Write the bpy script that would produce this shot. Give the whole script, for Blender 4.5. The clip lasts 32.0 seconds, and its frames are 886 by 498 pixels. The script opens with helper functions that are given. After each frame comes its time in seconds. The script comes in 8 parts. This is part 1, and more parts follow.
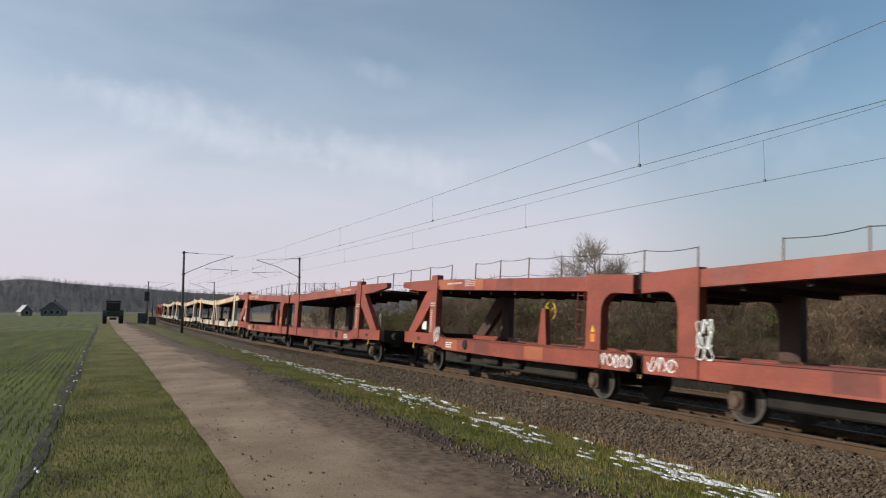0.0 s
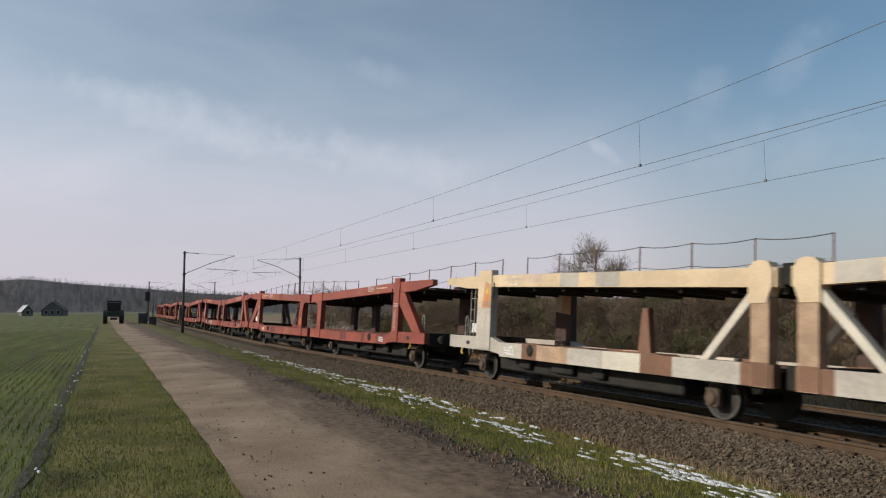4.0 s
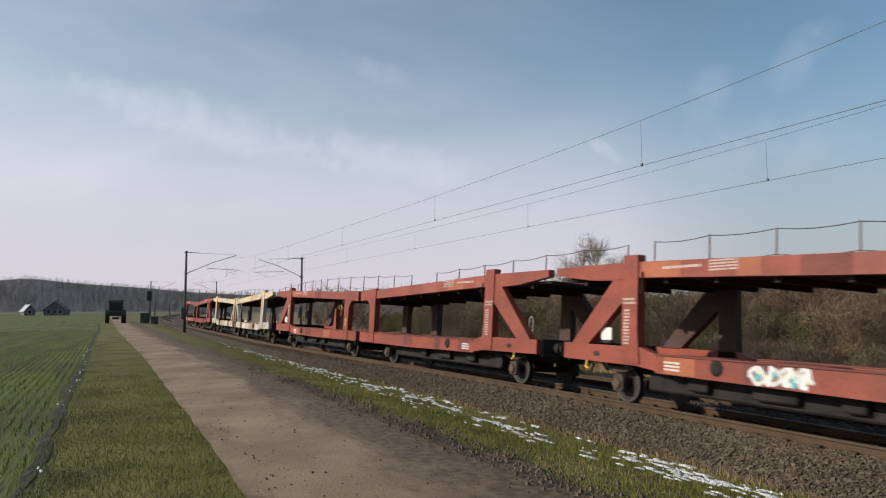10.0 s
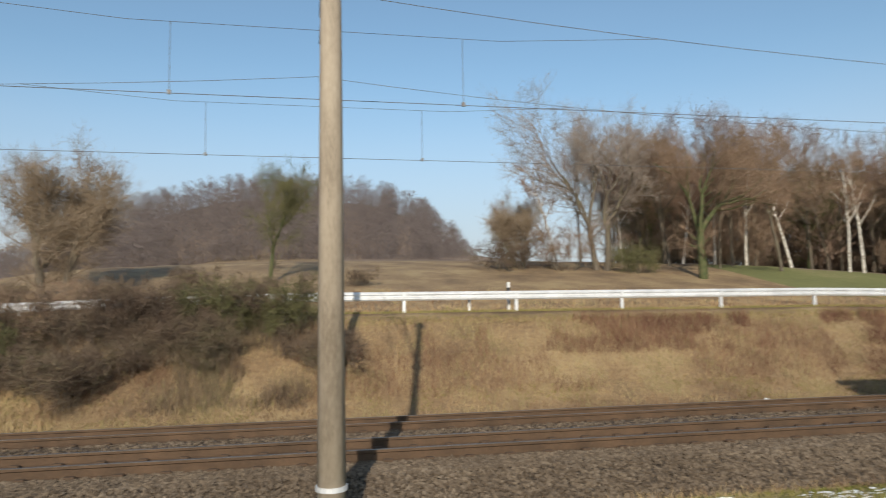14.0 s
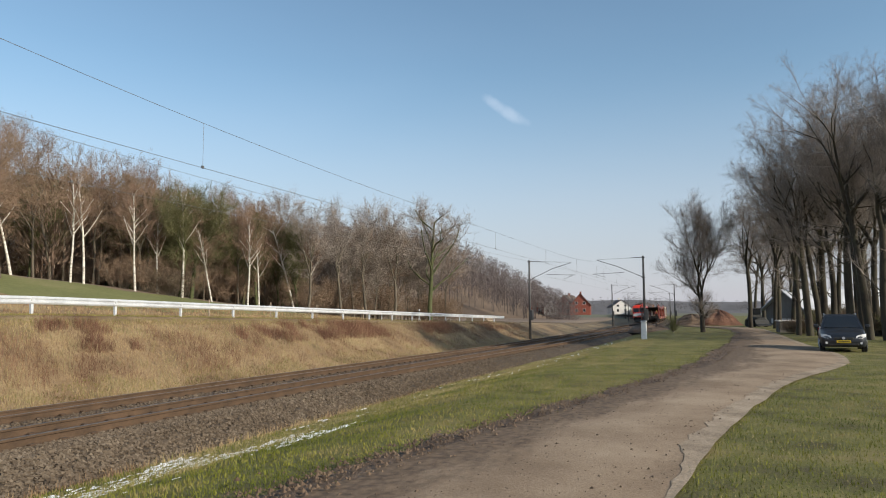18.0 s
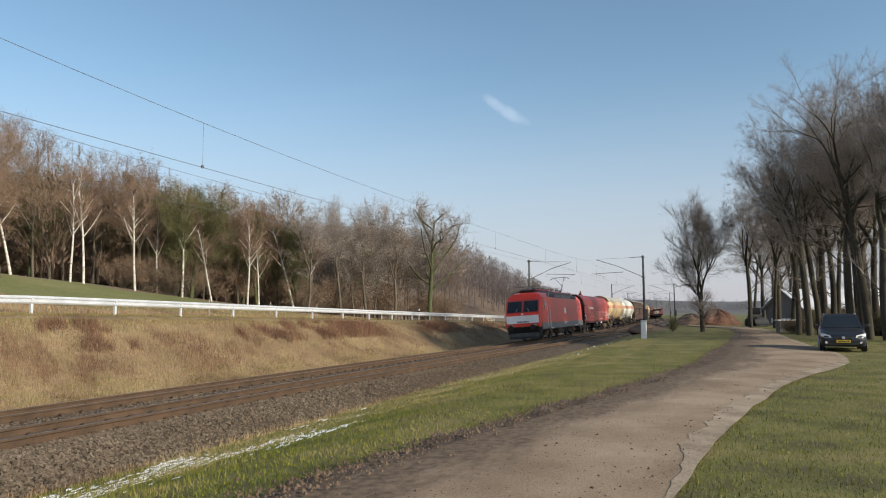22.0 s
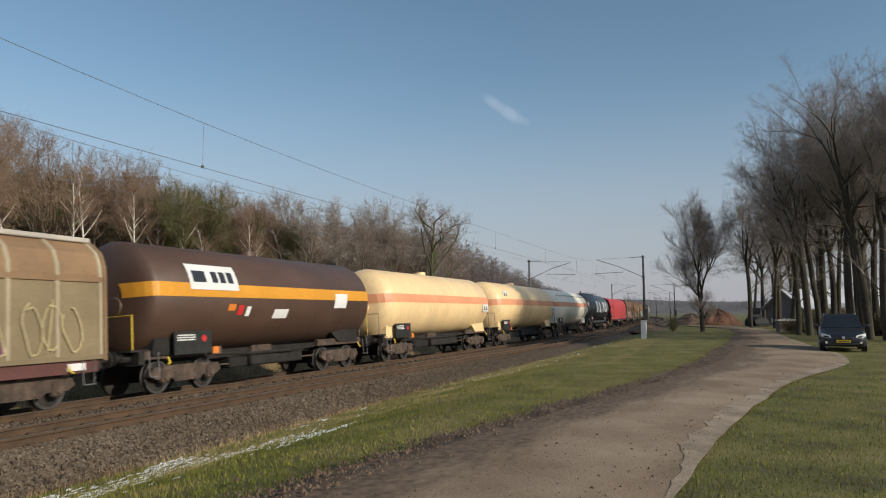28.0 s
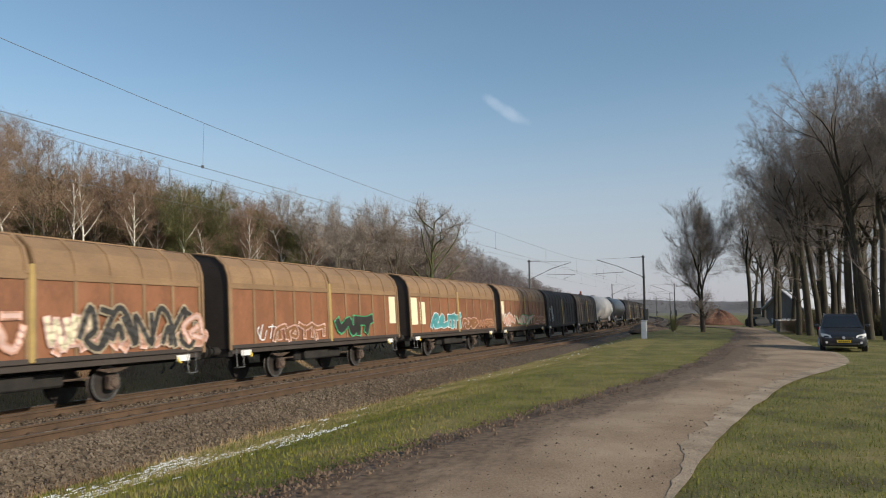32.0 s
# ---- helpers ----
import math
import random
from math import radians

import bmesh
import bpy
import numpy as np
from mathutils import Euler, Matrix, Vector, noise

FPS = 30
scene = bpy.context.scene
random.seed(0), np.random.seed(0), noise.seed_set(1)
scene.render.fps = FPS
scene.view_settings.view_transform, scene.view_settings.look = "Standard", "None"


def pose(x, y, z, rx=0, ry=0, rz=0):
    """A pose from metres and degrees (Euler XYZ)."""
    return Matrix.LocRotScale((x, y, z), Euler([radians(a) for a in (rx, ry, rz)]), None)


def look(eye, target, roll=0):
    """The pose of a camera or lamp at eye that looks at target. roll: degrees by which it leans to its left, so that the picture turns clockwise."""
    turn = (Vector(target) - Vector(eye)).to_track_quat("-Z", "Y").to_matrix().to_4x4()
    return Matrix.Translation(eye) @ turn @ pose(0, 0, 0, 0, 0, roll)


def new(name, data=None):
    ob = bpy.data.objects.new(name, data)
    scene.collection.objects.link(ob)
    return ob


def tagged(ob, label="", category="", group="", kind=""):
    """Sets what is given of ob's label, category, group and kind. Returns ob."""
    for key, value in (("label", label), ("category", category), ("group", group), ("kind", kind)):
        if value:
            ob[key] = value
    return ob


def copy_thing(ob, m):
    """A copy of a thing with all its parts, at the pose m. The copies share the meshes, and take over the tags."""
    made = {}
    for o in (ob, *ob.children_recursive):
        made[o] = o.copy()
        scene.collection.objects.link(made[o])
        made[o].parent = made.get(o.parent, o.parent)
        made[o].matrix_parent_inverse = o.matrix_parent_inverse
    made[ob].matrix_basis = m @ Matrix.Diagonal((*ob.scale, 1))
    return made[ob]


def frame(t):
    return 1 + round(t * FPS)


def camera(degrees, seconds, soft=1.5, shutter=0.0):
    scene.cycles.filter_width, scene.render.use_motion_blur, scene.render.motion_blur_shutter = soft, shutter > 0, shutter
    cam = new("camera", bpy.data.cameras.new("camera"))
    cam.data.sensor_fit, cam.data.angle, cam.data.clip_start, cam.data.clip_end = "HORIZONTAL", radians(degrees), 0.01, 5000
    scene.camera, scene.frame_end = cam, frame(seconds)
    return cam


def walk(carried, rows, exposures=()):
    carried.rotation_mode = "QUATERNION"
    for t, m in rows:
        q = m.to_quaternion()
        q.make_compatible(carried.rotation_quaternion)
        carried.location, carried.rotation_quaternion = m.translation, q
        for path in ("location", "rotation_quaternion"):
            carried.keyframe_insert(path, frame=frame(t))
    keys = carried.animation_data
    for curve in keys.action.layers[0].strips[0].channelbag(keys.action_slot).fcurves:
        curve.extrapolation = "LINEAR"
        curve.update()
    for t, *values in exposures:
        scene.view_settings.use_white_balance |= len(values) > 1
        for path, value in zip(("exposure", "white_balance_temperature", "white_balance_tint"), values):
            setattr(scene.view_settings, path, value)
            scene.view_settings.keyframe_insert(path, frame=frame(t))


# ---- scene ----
cam = camera(64.19, 32.0, soft=1.1, shutter=0.1)


def aim(yaw, pitch, roll):
    """Camera pose from a heading to the right of +Y, an upward tilt and a roll, in degrees. The eye sinks a little as it swings round."""
    a, b = radians(yaw), radians(pitch)
    turn = min(1.0, max(0.0, (yaw + 60) / 110))
    eye = Vector((0, 0, 2.05 - 0.12 * turn))
    way = Vector((math.sin(a) * math.cos(b), math.cos(a) * math.cos(b), math.sin(b)))
    return look(eye, eye + way, roll)


walk(cam, [
    (0.0, aim(-64.5, 4.86, -0.1)),
    (6.0, aim(-64.58, 4.86, -0.1)),
    (12.3, aim(-64.7, 4.82, -0.1)),
    (12.5, aim(-64.4, 4.82, -0.05)),
    (12.7, aim(-62.47, 4.79, 0.0)),
    (13.0, aim(-41.75, 4.71, 0.0)),
    (13.3, aim(-26.86, 4.85, -0.8)),
    (13.6, aim(-10.4, 4.92, -1.6)),
    (14.0, aim(11.26, 5.03, -0.9)),
    (14.4, aim(37.8, 5.0, -0.6)),
    (15.0, aim(62.63, 5.0, -0.36)),
    (15.5, aim(69.05, 5.1, -0.1)),
    (17.5, aim(69.0, 5.3, -0.3)),
    (18.2, aim(69.05, 5.15, -0.3)),
    (25.0, aim(69.05, 5.15, -0.3)),
    (32.0, aim(69.03, 5.15, -0.3)),
], exposures=[(0.0, -0.39), (1.2, -0.43), (2.2, -0.6), (3.5, -0.6), (5.0, -0.43), (11.0, -0.41), (11.7, -0.55), (12.4, -0.55), (12.8, -0.34), (13.4, -0.3),
              (14.0, -0.09), (14.4, -0.02), (15.0, 0.05), (22.6, 0.05), (23.4, -0.02), (24.2, -0.45), (25.2, -0.68), (27.5, -0.36), (28.2, -0.45), (28.9, -0.71), (30.0, -0.74),
              (30.6, -0.45), (31.0, -0.26), (31.5, -0.30), (32.0, -0.17)])

# ---- light ----
SUN_AZ, SUN_EL = 192.8, 24.0      # heading to the sun from +Y towards +X, height


# wisps of cloud: heading, run, half length, half width and thickness
WISPS = (((0.9269, 0.2556, 0.2748), (0.3447, -0.7743, -0.5308), 0.0461, 0.0095, 0.24),
         ((-0.7642, 0.6076, 0.2164), (0.3764, 0.6926, -0.6153), 0.034, 0.012, 0.26),
         ((-0.6675, 0.6948, 0.2677), (-0.4421, -0.0805, -0.8934), 0.06, 0.032, 0.12),
         ((-0.5755, 0.7578, 0.3075), (-0.6937, -0.2532, -0.6743), 0.06, 0.03, 0.14),
         ((-0.9633, 0.1002, 0.249), (0.0428, 0.9732, -0.2261), 0.21, 0.04, 0.24),
         ((-0.9123, 0.354, 0.2058), (0.3173, 0.9289, -0.1912), 0.19, 0.035, 0.24),
         ((-0.8889, 0.3252, 0.3226), (0.2035, 0.9113, -0.358), 0.06, 0.022, 0.12),
         ((-0.6241, 0.7553, 0.2002), (0.78, 0.6172, 0.1032), 0.14, 0.05, 0.16))


def make_world():
    world = bpy.data.worlds.new("sky")
    scene.world = world
    world.use_nodes = True
    nt = world.node_tree
    nt.nodes.clear()
    n, l = nt.nodes.new, nt.links.new
    out = n("ShaderNodeOutputWorld")
    bg = n("ShaderNodeBackground")
    sky = n("ShaderNodeTexSky")
    sky.sky_type = "NISHITA"
    sky.sun_disc = False
    sky.sun_elevation, sky.sun_rotation = radians(SUN_EL), radians(SUN_AZ)
    sky.air_density, sky.dust_density, sky.ozone_density = 1.0, 0.6, 1.0
    tc = n("ShaderNodeTexCoord")
    # thin streaks of high cloud, and haze that thickens towards the horizon
    mp = n("ShaderNodeMapping")
    mp.inputs["Scale"].default_value = (0.8, 1.7, 5.5)
    mp.inputs["Rotation"].default_value = (0.0, 0.35, 0.5)
    mp.inputs["Location"].default_value = (2.3, 1.1, 0.6)
    l(tc.outputs["Generated"], mp.inputs["Vector"])
    ns = n("ShaderNodeTexNoise")
    ns.inputs["Scale"].default_value, ns.inputs["Detail"].default_value = 1.3, 5.0
    ns.inputs["Roughness"].default_value, ns.inputs["Distortion"].default_value = 0.5, 0.25
    l(mp.outputs["Vector"], ns.inputs["Vector"])
    r1 = n("ShaderNodeMapRange")
    r1.inputs["From Min"].default_value, r1.inputs["From Max"].default_value = 0.26, 0.78
    r1.inputs["To Min"].default_value = 0.13
    r1.inputs["To Max"].default_value = 0.38
    l(ns.outputs["Fac"], r1.inputs["Value"])
    sep = n("ShaderNodeSeparateXYZ")
    l(tc.outputs["Generated"], sep.inputs["Vector"])
    haze = n("ShaderNodeMapRange")
    haze.interpolation_type = "SMOOTHSTEP"
    haze.inputs["From Min"].default_value, haze.inputs["From Max"].default_value = 0.34, -0.02
    haze.inputs["To Max"].default_value = 0.86
    l(sep.outputs["Z"], haze.inputs["Value"])
    m1 = n("ShaderNodeMix"); m1.data_type = "RGBA"
    # a thin veil that thickens down the line, and the streaks on it
    dot = n("ShaderNodeVectorMath"); dot.operation = "DOT_PRODUCT"
    l(tc.outputs["Generated"], dot.inputs[0])
    dot.inputs[1].default_value = (-0.98, -0.2, 0.0)
    veil = n("ShaderNodeMapRange")
    veil.interpolation_type = "SMOOTHSTEP"
    veil.inputs["From Min"].default_value, veil.inputs["From Max"].default_value = 0.42, 1.02
    veil.inputs["To Min"].default_value, veil.inputs["To Max"].default_value = 0.25, 3.0
    l(dot.outputs["Value"], veil.inputs["Value"])
    mul = n("ShaderNodeMath"); mul.operation = "MULTIPLY"
    l(r1.outputs["Result"], mul.inputs[0])
    thin = n("ShaderNodeMapRange")
    thin.inputs["From Min"].default_value, thin.inputs["From Max"].default_value = 0.08, 0.34
    thin.inputs["To Min"].default_value, thin.inputs["To Max"].default_value = 1.25, 0.46
    l(sep.outputs["Z"], thin.inputs["Value"])
    low = n("ShaderNodeMath"); low.operation = "MULTIPLY"
    l(veil.outputs["Result"], low.inputs[0]); l(thin.outputs["Result"], low.inputs[1])
    l(low.outputs[0], mul.inputs[1])
    # wisps of cloud, each a soft streak about one direction
    fac = mul.outputs[0]
    for way, along_way, length, width, thick in WISPS:
        way = Vector(way).normalized()
        s = Vector(along_way)
        s = (s - way * s.dot(way)).normalized()
        dist = []
        for ax, size in ((s, length), (way.cross(s), width)):
            d = n("ShaderNodeVectorMath"); d.operation = "DOT_PRODUCT"
            l(tc.outputs["Generated"], d.inputs[0])
            d.inputs[1].default_value = ax / size
            p = n("ShaderNodeMath"); p.operation = "POWER"
            l(d.outputs["Value"], p.inputs[0]); p.inputs[1].default_value = 2.0
            dist.append(p)
        d = n("ShaderNodeVectorMath"); d.operation = "DOT_PRODUCT"
        l(tc.outputs["Generated"], d.inputs[0])
        d.inputs[1].default_value = way
        far = n("ShaderNodeMath"); far.operation = "LESS_THAN"
        l(d.outputs["Value"], far.inputs[0]); far.inputs[1].default_value = 0.0
        a = n("ShaderNodeMath"); a.operation = "ADD"
        l(dist[0].outputs[0], a.inputs[0]); l(dist[1].outputs[0], a.inputs[1])
        a2 = n("ShaderNodeMath"); a2.operation = "MULTIPLY_ADD"
        l(far.outputs[0], a2.inputs[0]); a2.inputs[1].default_value = 9.0; l(a.outputs[0], a2.inputs[2])
        n3 = n("ShaderNodeTexNoise")
        n3.inputs["Scale"].default_value, n3.inputs["Detail"].default_value = 30.0, 4.0
        l(tc.outputs["Generated"], n3.inputs["Vector"])
        a3 = n("ShaderNodeMath"); a3.operation = "MULTIPLY_ADD"
        l(n3.outputs["Fac"], a3.inputs[0]); a3.inputs[1].default_value = 2.0; l(a2.outputs[0], a3.inputs[2])
        soft = n("ShaderNodeMapRange"); soft.interpolation_type = "SMOOTHSTEP"
        soft.inputs["From Min"].default_value, soft.inputs["From Max"].default_value = 2.0, 0.5
        soft.inputs["To Max"].default_value = thick
        l(a3.outputs[0], soft.inputs["Value"])
        mx = n("ShaderNodeMath"); mx.operation = "ADD"
        l(fac, mx.inputs[0]); l(soft.outputs["Result"], mx.inputs[1])
        fac = mx.outputs[0]
    l(fac, m1.inputs["Factor"])
    tint = n("ShaderNodeMix"); tint.data_type = "RGBA"; tint.blend_type = "MULTIPLY"
    tint.inputs["Factor"].default_value = 1.0
    l(sky.outputs["Color"], tint.inputs["A"])
    tint.inputs["B"].default_value = (0.90, 1.05, 1.06, 1)
    l(tint.outputs["Result"], m1.inputs["A"])
    m1.inputs["B"].default_value = (7.1, 7.6, 8.5, 1)
    m2 = n("ShaderNodeMix"); m2.data_type = "RGBA"
    l(haze.outputs["Result"], m2.inputs["Factor"])
    l(m1.outputs["Result"], m2.inputs["A"])
    air = n("ShaderNodeMix"); air.data_type = "RGBA"
    l(veil.outputs["Result"], air.inputs["Factor"])
    air.inputs["A"].default_value = (2.9, 3.0, 3.55, 1)
    air.inputs["B"].default_value = (6.4, 5.8, 6.6, 1)
    l(air.outputs["Result"], m2.inputs["B"])
    l(m2.outputs["Result"], bg.inputs["Color"])
    bg.inputs["Strength"].default_value = 0.14
    l(bg.outputs["Background"], out.inputs["Surface"])


make_world()
sun = new("sun", bpy.data.lights.new("sun", "SUN"))
sun.data.energy, sun.data.angle, sun.data.color = 4.75, radians(0.6), (1.0, 0.905, 0.76)
_a, _e = radians(SUN_AZ), radians(SUN_EL)
SUN_WAY = Vector((math.sin(_a) * math.cos(_e), math.cos(_a) * math.cos(_e), math.sin(_e)))
sun.matrix_basis = look(SUN_WAY * 50, (0, 0, 0))


# ---- materials ----
def material(name, colors, rough=0.7, metal=0.0, scale=3.0, fine=40.0, bump=0.2, depth=0.01, stretch=(1, 1, 1),
             spread=(0.35, 0.65), random_tint=0.0, coat=0.0, spec=0.5, local=True):
    """Two to four base colours spread by a coarse and a fine noise, with fine relief."""
    m = bpy.data.materials.new(name)
    m.use_nodes = True
    nt = m.node_tree
    n, l = nt.nodes.new, nt.links.new
    b = nt.nodes["Principled BSDF"]
    b.inputs["Roughness"].default_value, b.inputs["Metallic"].default_value = rough, metal
    b.inputs["Specular IOR Level"].default_value = spec
    b.inputs["Coat Weight"].default_value = coat
    tc = n("ShaderNodeTexCoord")
    mp = n("ShaderNodeMapping")
    mp.inputs["Scale"].default_value = stretch
    if local:
        l(tc.outputs["Object"], mp.inputs["Vector"])
    else:
        geo = n("ShaderNodeNewGeometry")
        l(geo.outputs["Position"], mp.inputs["Vector"])
    big, small = n("ShaderNodeTexNoise"), n("ShaderNodeTexNoise")
    for node, s, d in ((big, scale, 5.0), (small, fine, 4.0)):
        node.inputs["Scale"].default_value, node.inputs["Detail"].default_value = s, d
        node.inputs["Roughness"].default_value = 0.6
        l(mp.outputs["Vector"], node.inputs["Vector"])
    mix = n("ShaderNodeMath"); mix.operation = "MULTIPLY_ADD"
    l(small.outputs["Fac"], mix.inputs[0])
    mix.inputs[1].default_value = 0.4
    sub = n("ShaderNodeMath"); sub.operation = "MULTIPLY_ADD"
    l(big.outputs["Fac"], sub.inputs[0])
    sub.inputs[1].default_value, sub.inputs[2].default_value = 0.8, -0.1
    l(sub.outputs[0], mix.inputs[2])
    ramp = n("ShaderNodeValToRGB")
    cr = ramp.color_ramp
    lo, hi = spread
    for i, c in enumerate(colors):
        p = lo + (hi - lo) * i / max(1, len(colors) - 1)
        e = cr.elements[i] if i < 2 else cr.elements.new(p)
        e.position, e.color = p, (*c, 1)
    l(mix.outputs[0], ramp.inputs["Fac"])
    col = ramp.outputs["Color"]
    if random_tint:
        oi = n("ShaderNodeObjectInfo")
        hs = n("ShaderNodeHueSaturation")
        mr = n("ShaderNodeMapRange")
        mr.inputs["To Min"].default_value, mr.inputs["To Max"].default_value = 1 - random_tint, 1 + random_tint
        l(oi.outputs["Random"], mr.inputs["Value"])
        l(mr.outputs["Result"], hs.inputs["Value"])
        l(col, hs.inputs["Color"])
        col = hs.outputs["Color"]
    l(col, b.inputs["Base Color"])
    if bump:
        bp = n("ShaderNodeBump")
        bp.inputs["Strength"].default_value, bp.inputs["Distance"].default_value = bump, depth
        l(small.outputs["Fac"], bp.inputs["Height"])
        l(bp.outputs["Normal"], b.inputs["Normal"])
    return m


M = {}


def mat(name, *args, **kw):
    M[name] = material(name, *args, **kw)
    return M[name]


mat("asphalt", [(0.205, 0.136, 0.08), (0.29, 0.203, 0.127), (0.385, 0.282, 0.186)], 0.9, scale=0.6, fine=34, bump=0.5, depth=0.02, local=False)
# Bed darker than its loose stones: shade of the gaps put into the colour.
mat("ballast", [(0.027, 0.019, 0.013), (0.066, 0.047, 0.031), (0.115, 0.084, 0.055)], 0.95, scale=6, fine=30, bump=0.8, depth=0.04, local=False)
mat("rusty_ballast", [(0.04, 0.0245, 0.014), (0.068, 0.042, 0.0245), (0.10, 0.063, 0.038)], 0.95, scale=3, fine=30, bump=0.8, depth=0.03, local=False)
mat("rail_rust", [(0.058, 0.034, 0.018), (0.105, 0.062, 0.034)], 0.85, scale=2, fine=30, bump=0.2, depth=0.003)
mat("rail_head", [(0.13, 0.105, 0.085), (0.22, 0.19, 0.165)], 0.5, 0.5, scale=3, fine=40, bump=0.05)
mat("sleeper_concrete", [(0.07, 0.046, 0.031), (0.12, 0.084, 0.058)], 0.9, scale=4, fine=40, bump=0.3)
mat("mast_concrete", [(0.215, 0.172, 0.125), (0.33, 0.272, 0.205), (0.40, 0.335, 0.255)], 0.85, scale=3.5, fine=50, bump=0.3, depth=0.004, stretch=(1, 1, .22))
mat("mast_steel", [(0.05, 0.05, 0.052), (0.12, 0.115, 0.11)], 0.7, 0.2, scale=2, fine=30, bump=0.1)
mat("wire", [(0.10, 0.10, 0.10), (0.17, 0.165, 0.16)], 0.6, 0.3, scale=1, fine=10, bump=0)
mat("zinc", [(0.56, 0.57, 0.58), (0.74, 0.75, 0.76)], 0.5, 0.3, scale=1.5, fine=20, bump=0.05)
mat("dull_steel", [(0.12, 0.118, 0.115), (0.22, 0.215, 0.21)], 0.6, 0.3, scale=4, fine=30, bump=0.05)
mat("white_paint", [(0.62, 0.62, 0.6), (0.8, 0.8, 0.78)], 0.6, scale=5, fine=40, bump=0.05)
mat("black_paint", [(0.012, 0.012, 0.008), (0.03, 0.03, 0.03)], 0.6, scale=5, fine=40, bump=0.05)
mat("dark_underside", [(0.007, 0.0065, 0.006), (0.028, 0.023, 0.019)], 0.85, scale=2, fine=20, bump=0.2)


# ---- mesh helpers ----
class Build:
    """Collects plain pieces of one mesh part."""

    def __init__(self):
        self.v, self.f = [], []

    def add(self, verts, faces):
        o = len(self.v)
        self.v += [tuple(p) for p in verts]
        self.f += [tuple(i + o for i in q) for q in faces]
        return self

    def box(self, x0, x1, y0, y1, z0, z1, c=0.0):
        """A box, with its long edges chamfered by c."""
        if c <= 0:
            vs = [(x, y, z) for x in (x0, x1) for y in (y0, y1) for z in (z0, z1)]
            return self.add(vs, [(0, 1, 3, 2), (4, 6, 7, 5), (0, 4, 5, 1), (2, 3, 7, 6), (0, 2, 6, 4), (1, 5, 7, 3)])
        c = min(c, (x1 - x0) * .45, (y1 - y0) * .45, (z1 - z0) * .45)
        prof = lambda a0, a1, b0, b1: [(a0 + c, b0), (a1 - c, b0), (a1, b0 + c), (a1, b1 - c), (a1 - c, b1), (a0 + c, b1), (a0, b1 - c), (a0, b0 + c)]
        rings = [[(x0, p, q) for p, q in prof(y0 + c, y1 - c, z0 + c, z1 - c)],
                 [(x0 + c, p, q) for p, q in prof(y0, y1, z0, z1)],
                 [(x1 - c, p, q) for p, q in prof(y0, y1, z0, z1)],
                 [(x1, p, q) for p, q in prof(y0 + c, y1 - c, z0 + c, z1 - c)]]
        return self.loft(rings)

    def loft(self, rings, cap=True, closed=True):
        k = len(rings[0])
        vs = [p for r in rings for p in r]
        fs = []
        for i in range(len(rings) - 1):
            for j in range(k if closed else k - 1):
                a, b = i * k + j, i * k + (j + 1) % k
                fs.append((a, b, b + k, a + k))
        if cap and closed:
            fs.append(tuple(range(k - 1, -1, -1)))
            fs.append(tuple((len(rings) - 1) * k + j for j in range(k)))
        return self.add(vs, fs)

    def tube(self, pts, r, n=6, r1=None):
        """A round bar along a line of points, tapering to r1."""
        pts = [Vector(p) for p in pts]
        rings = []
        for i, p in enumerate(pts):
            d = (pts[min(i + 1, len(pts) - 1)] - pts[max(i - 1, 0)]).normalized()
            u = d.cross(Vector((0, 0, 1)))
            u = Vector((1, 0, 0)) if u.length < 1e-3 else u.normalized()
            w = d.cross(u)
            q = r if r1 is None else r + (r1 - r) * i / (len(pts) - 1)
            rings.append([p + (u * math.cos(a) + w * math.sin(a)) * q for a in (2 * math.pi * k / n for k in range(n))])
        return self.loft(rings)

    def prism(self, poly, y0, y1):
        """A polygon in x, z drawn out along y."""
        k = len(poly)
        vs = [(x, y0, z) for x, z in poly] + [(x, y1, z) for x, z in poly]
        fs = [tuple(range(k)), tuple(range(2 * k - 1, k - 1, -1))]
        fs += [(j, j + k, (j + 1) % k + k, (j + 1) % k) for j in range(k)]
        return self.add(vs, fs)

    def prism_x(self, poly, x0, x1):
        """A polygon in y, z drawn out along x."""
        k = len(poly)
        vs = [(x0, y, z) for y, z in poly] + [(x1, y, z) for y, z in poly]
        fs = [tuple(range(k - 1, -1, -1)), tuple(range(k, 2 * k))]
        fs += [(j, (j + 1) % k, (j + 1) % k + k, j + k) for j in range(k)]
        return self.add(vs, fs)

    def lathe_y(self, prof, cx, cz, n=20):
        """A profile of (y, radius) turned about an axle along y."""
        rings = [[(cx + r * math.cos(a), y, cz + r * math.sin(a)) for a in (2 * math.pi * k / n for k in range(n))] for y, r in prof]
        return self.loft(rings)

    def lathe_x(self, prof, cy, cz, n=24):
        rings = [[(x, cy + r * math.cos(a), cz + r * math.sin(a)) for a in (2 * math.pi * k / n for k in range(n))] for x, r in prof]
        return self.loft(rings)

    def mesh(self, name, smooth=False):
        me = bpy.data.meshes.new(name)
        me.from_pydata(self.v, [], self.f)
        me.validate()
        if smooth:
            me.polygons.foreach_set("use_smooth", [True] * len(me.polygons))
        me.update()
        return me


def part(name, b, material, parent=None, label="", smooth=False):
    """Links a built mesh as one object under a thing or a part."""
    me = b.mesh(name, smooth) if isinstance(b, Build) else b
    if not me.materials:
        me.materials.append(M[material])
    ob = new(name, me)
    ob.parent = parent
    return tagged(ob, label) if label else ob


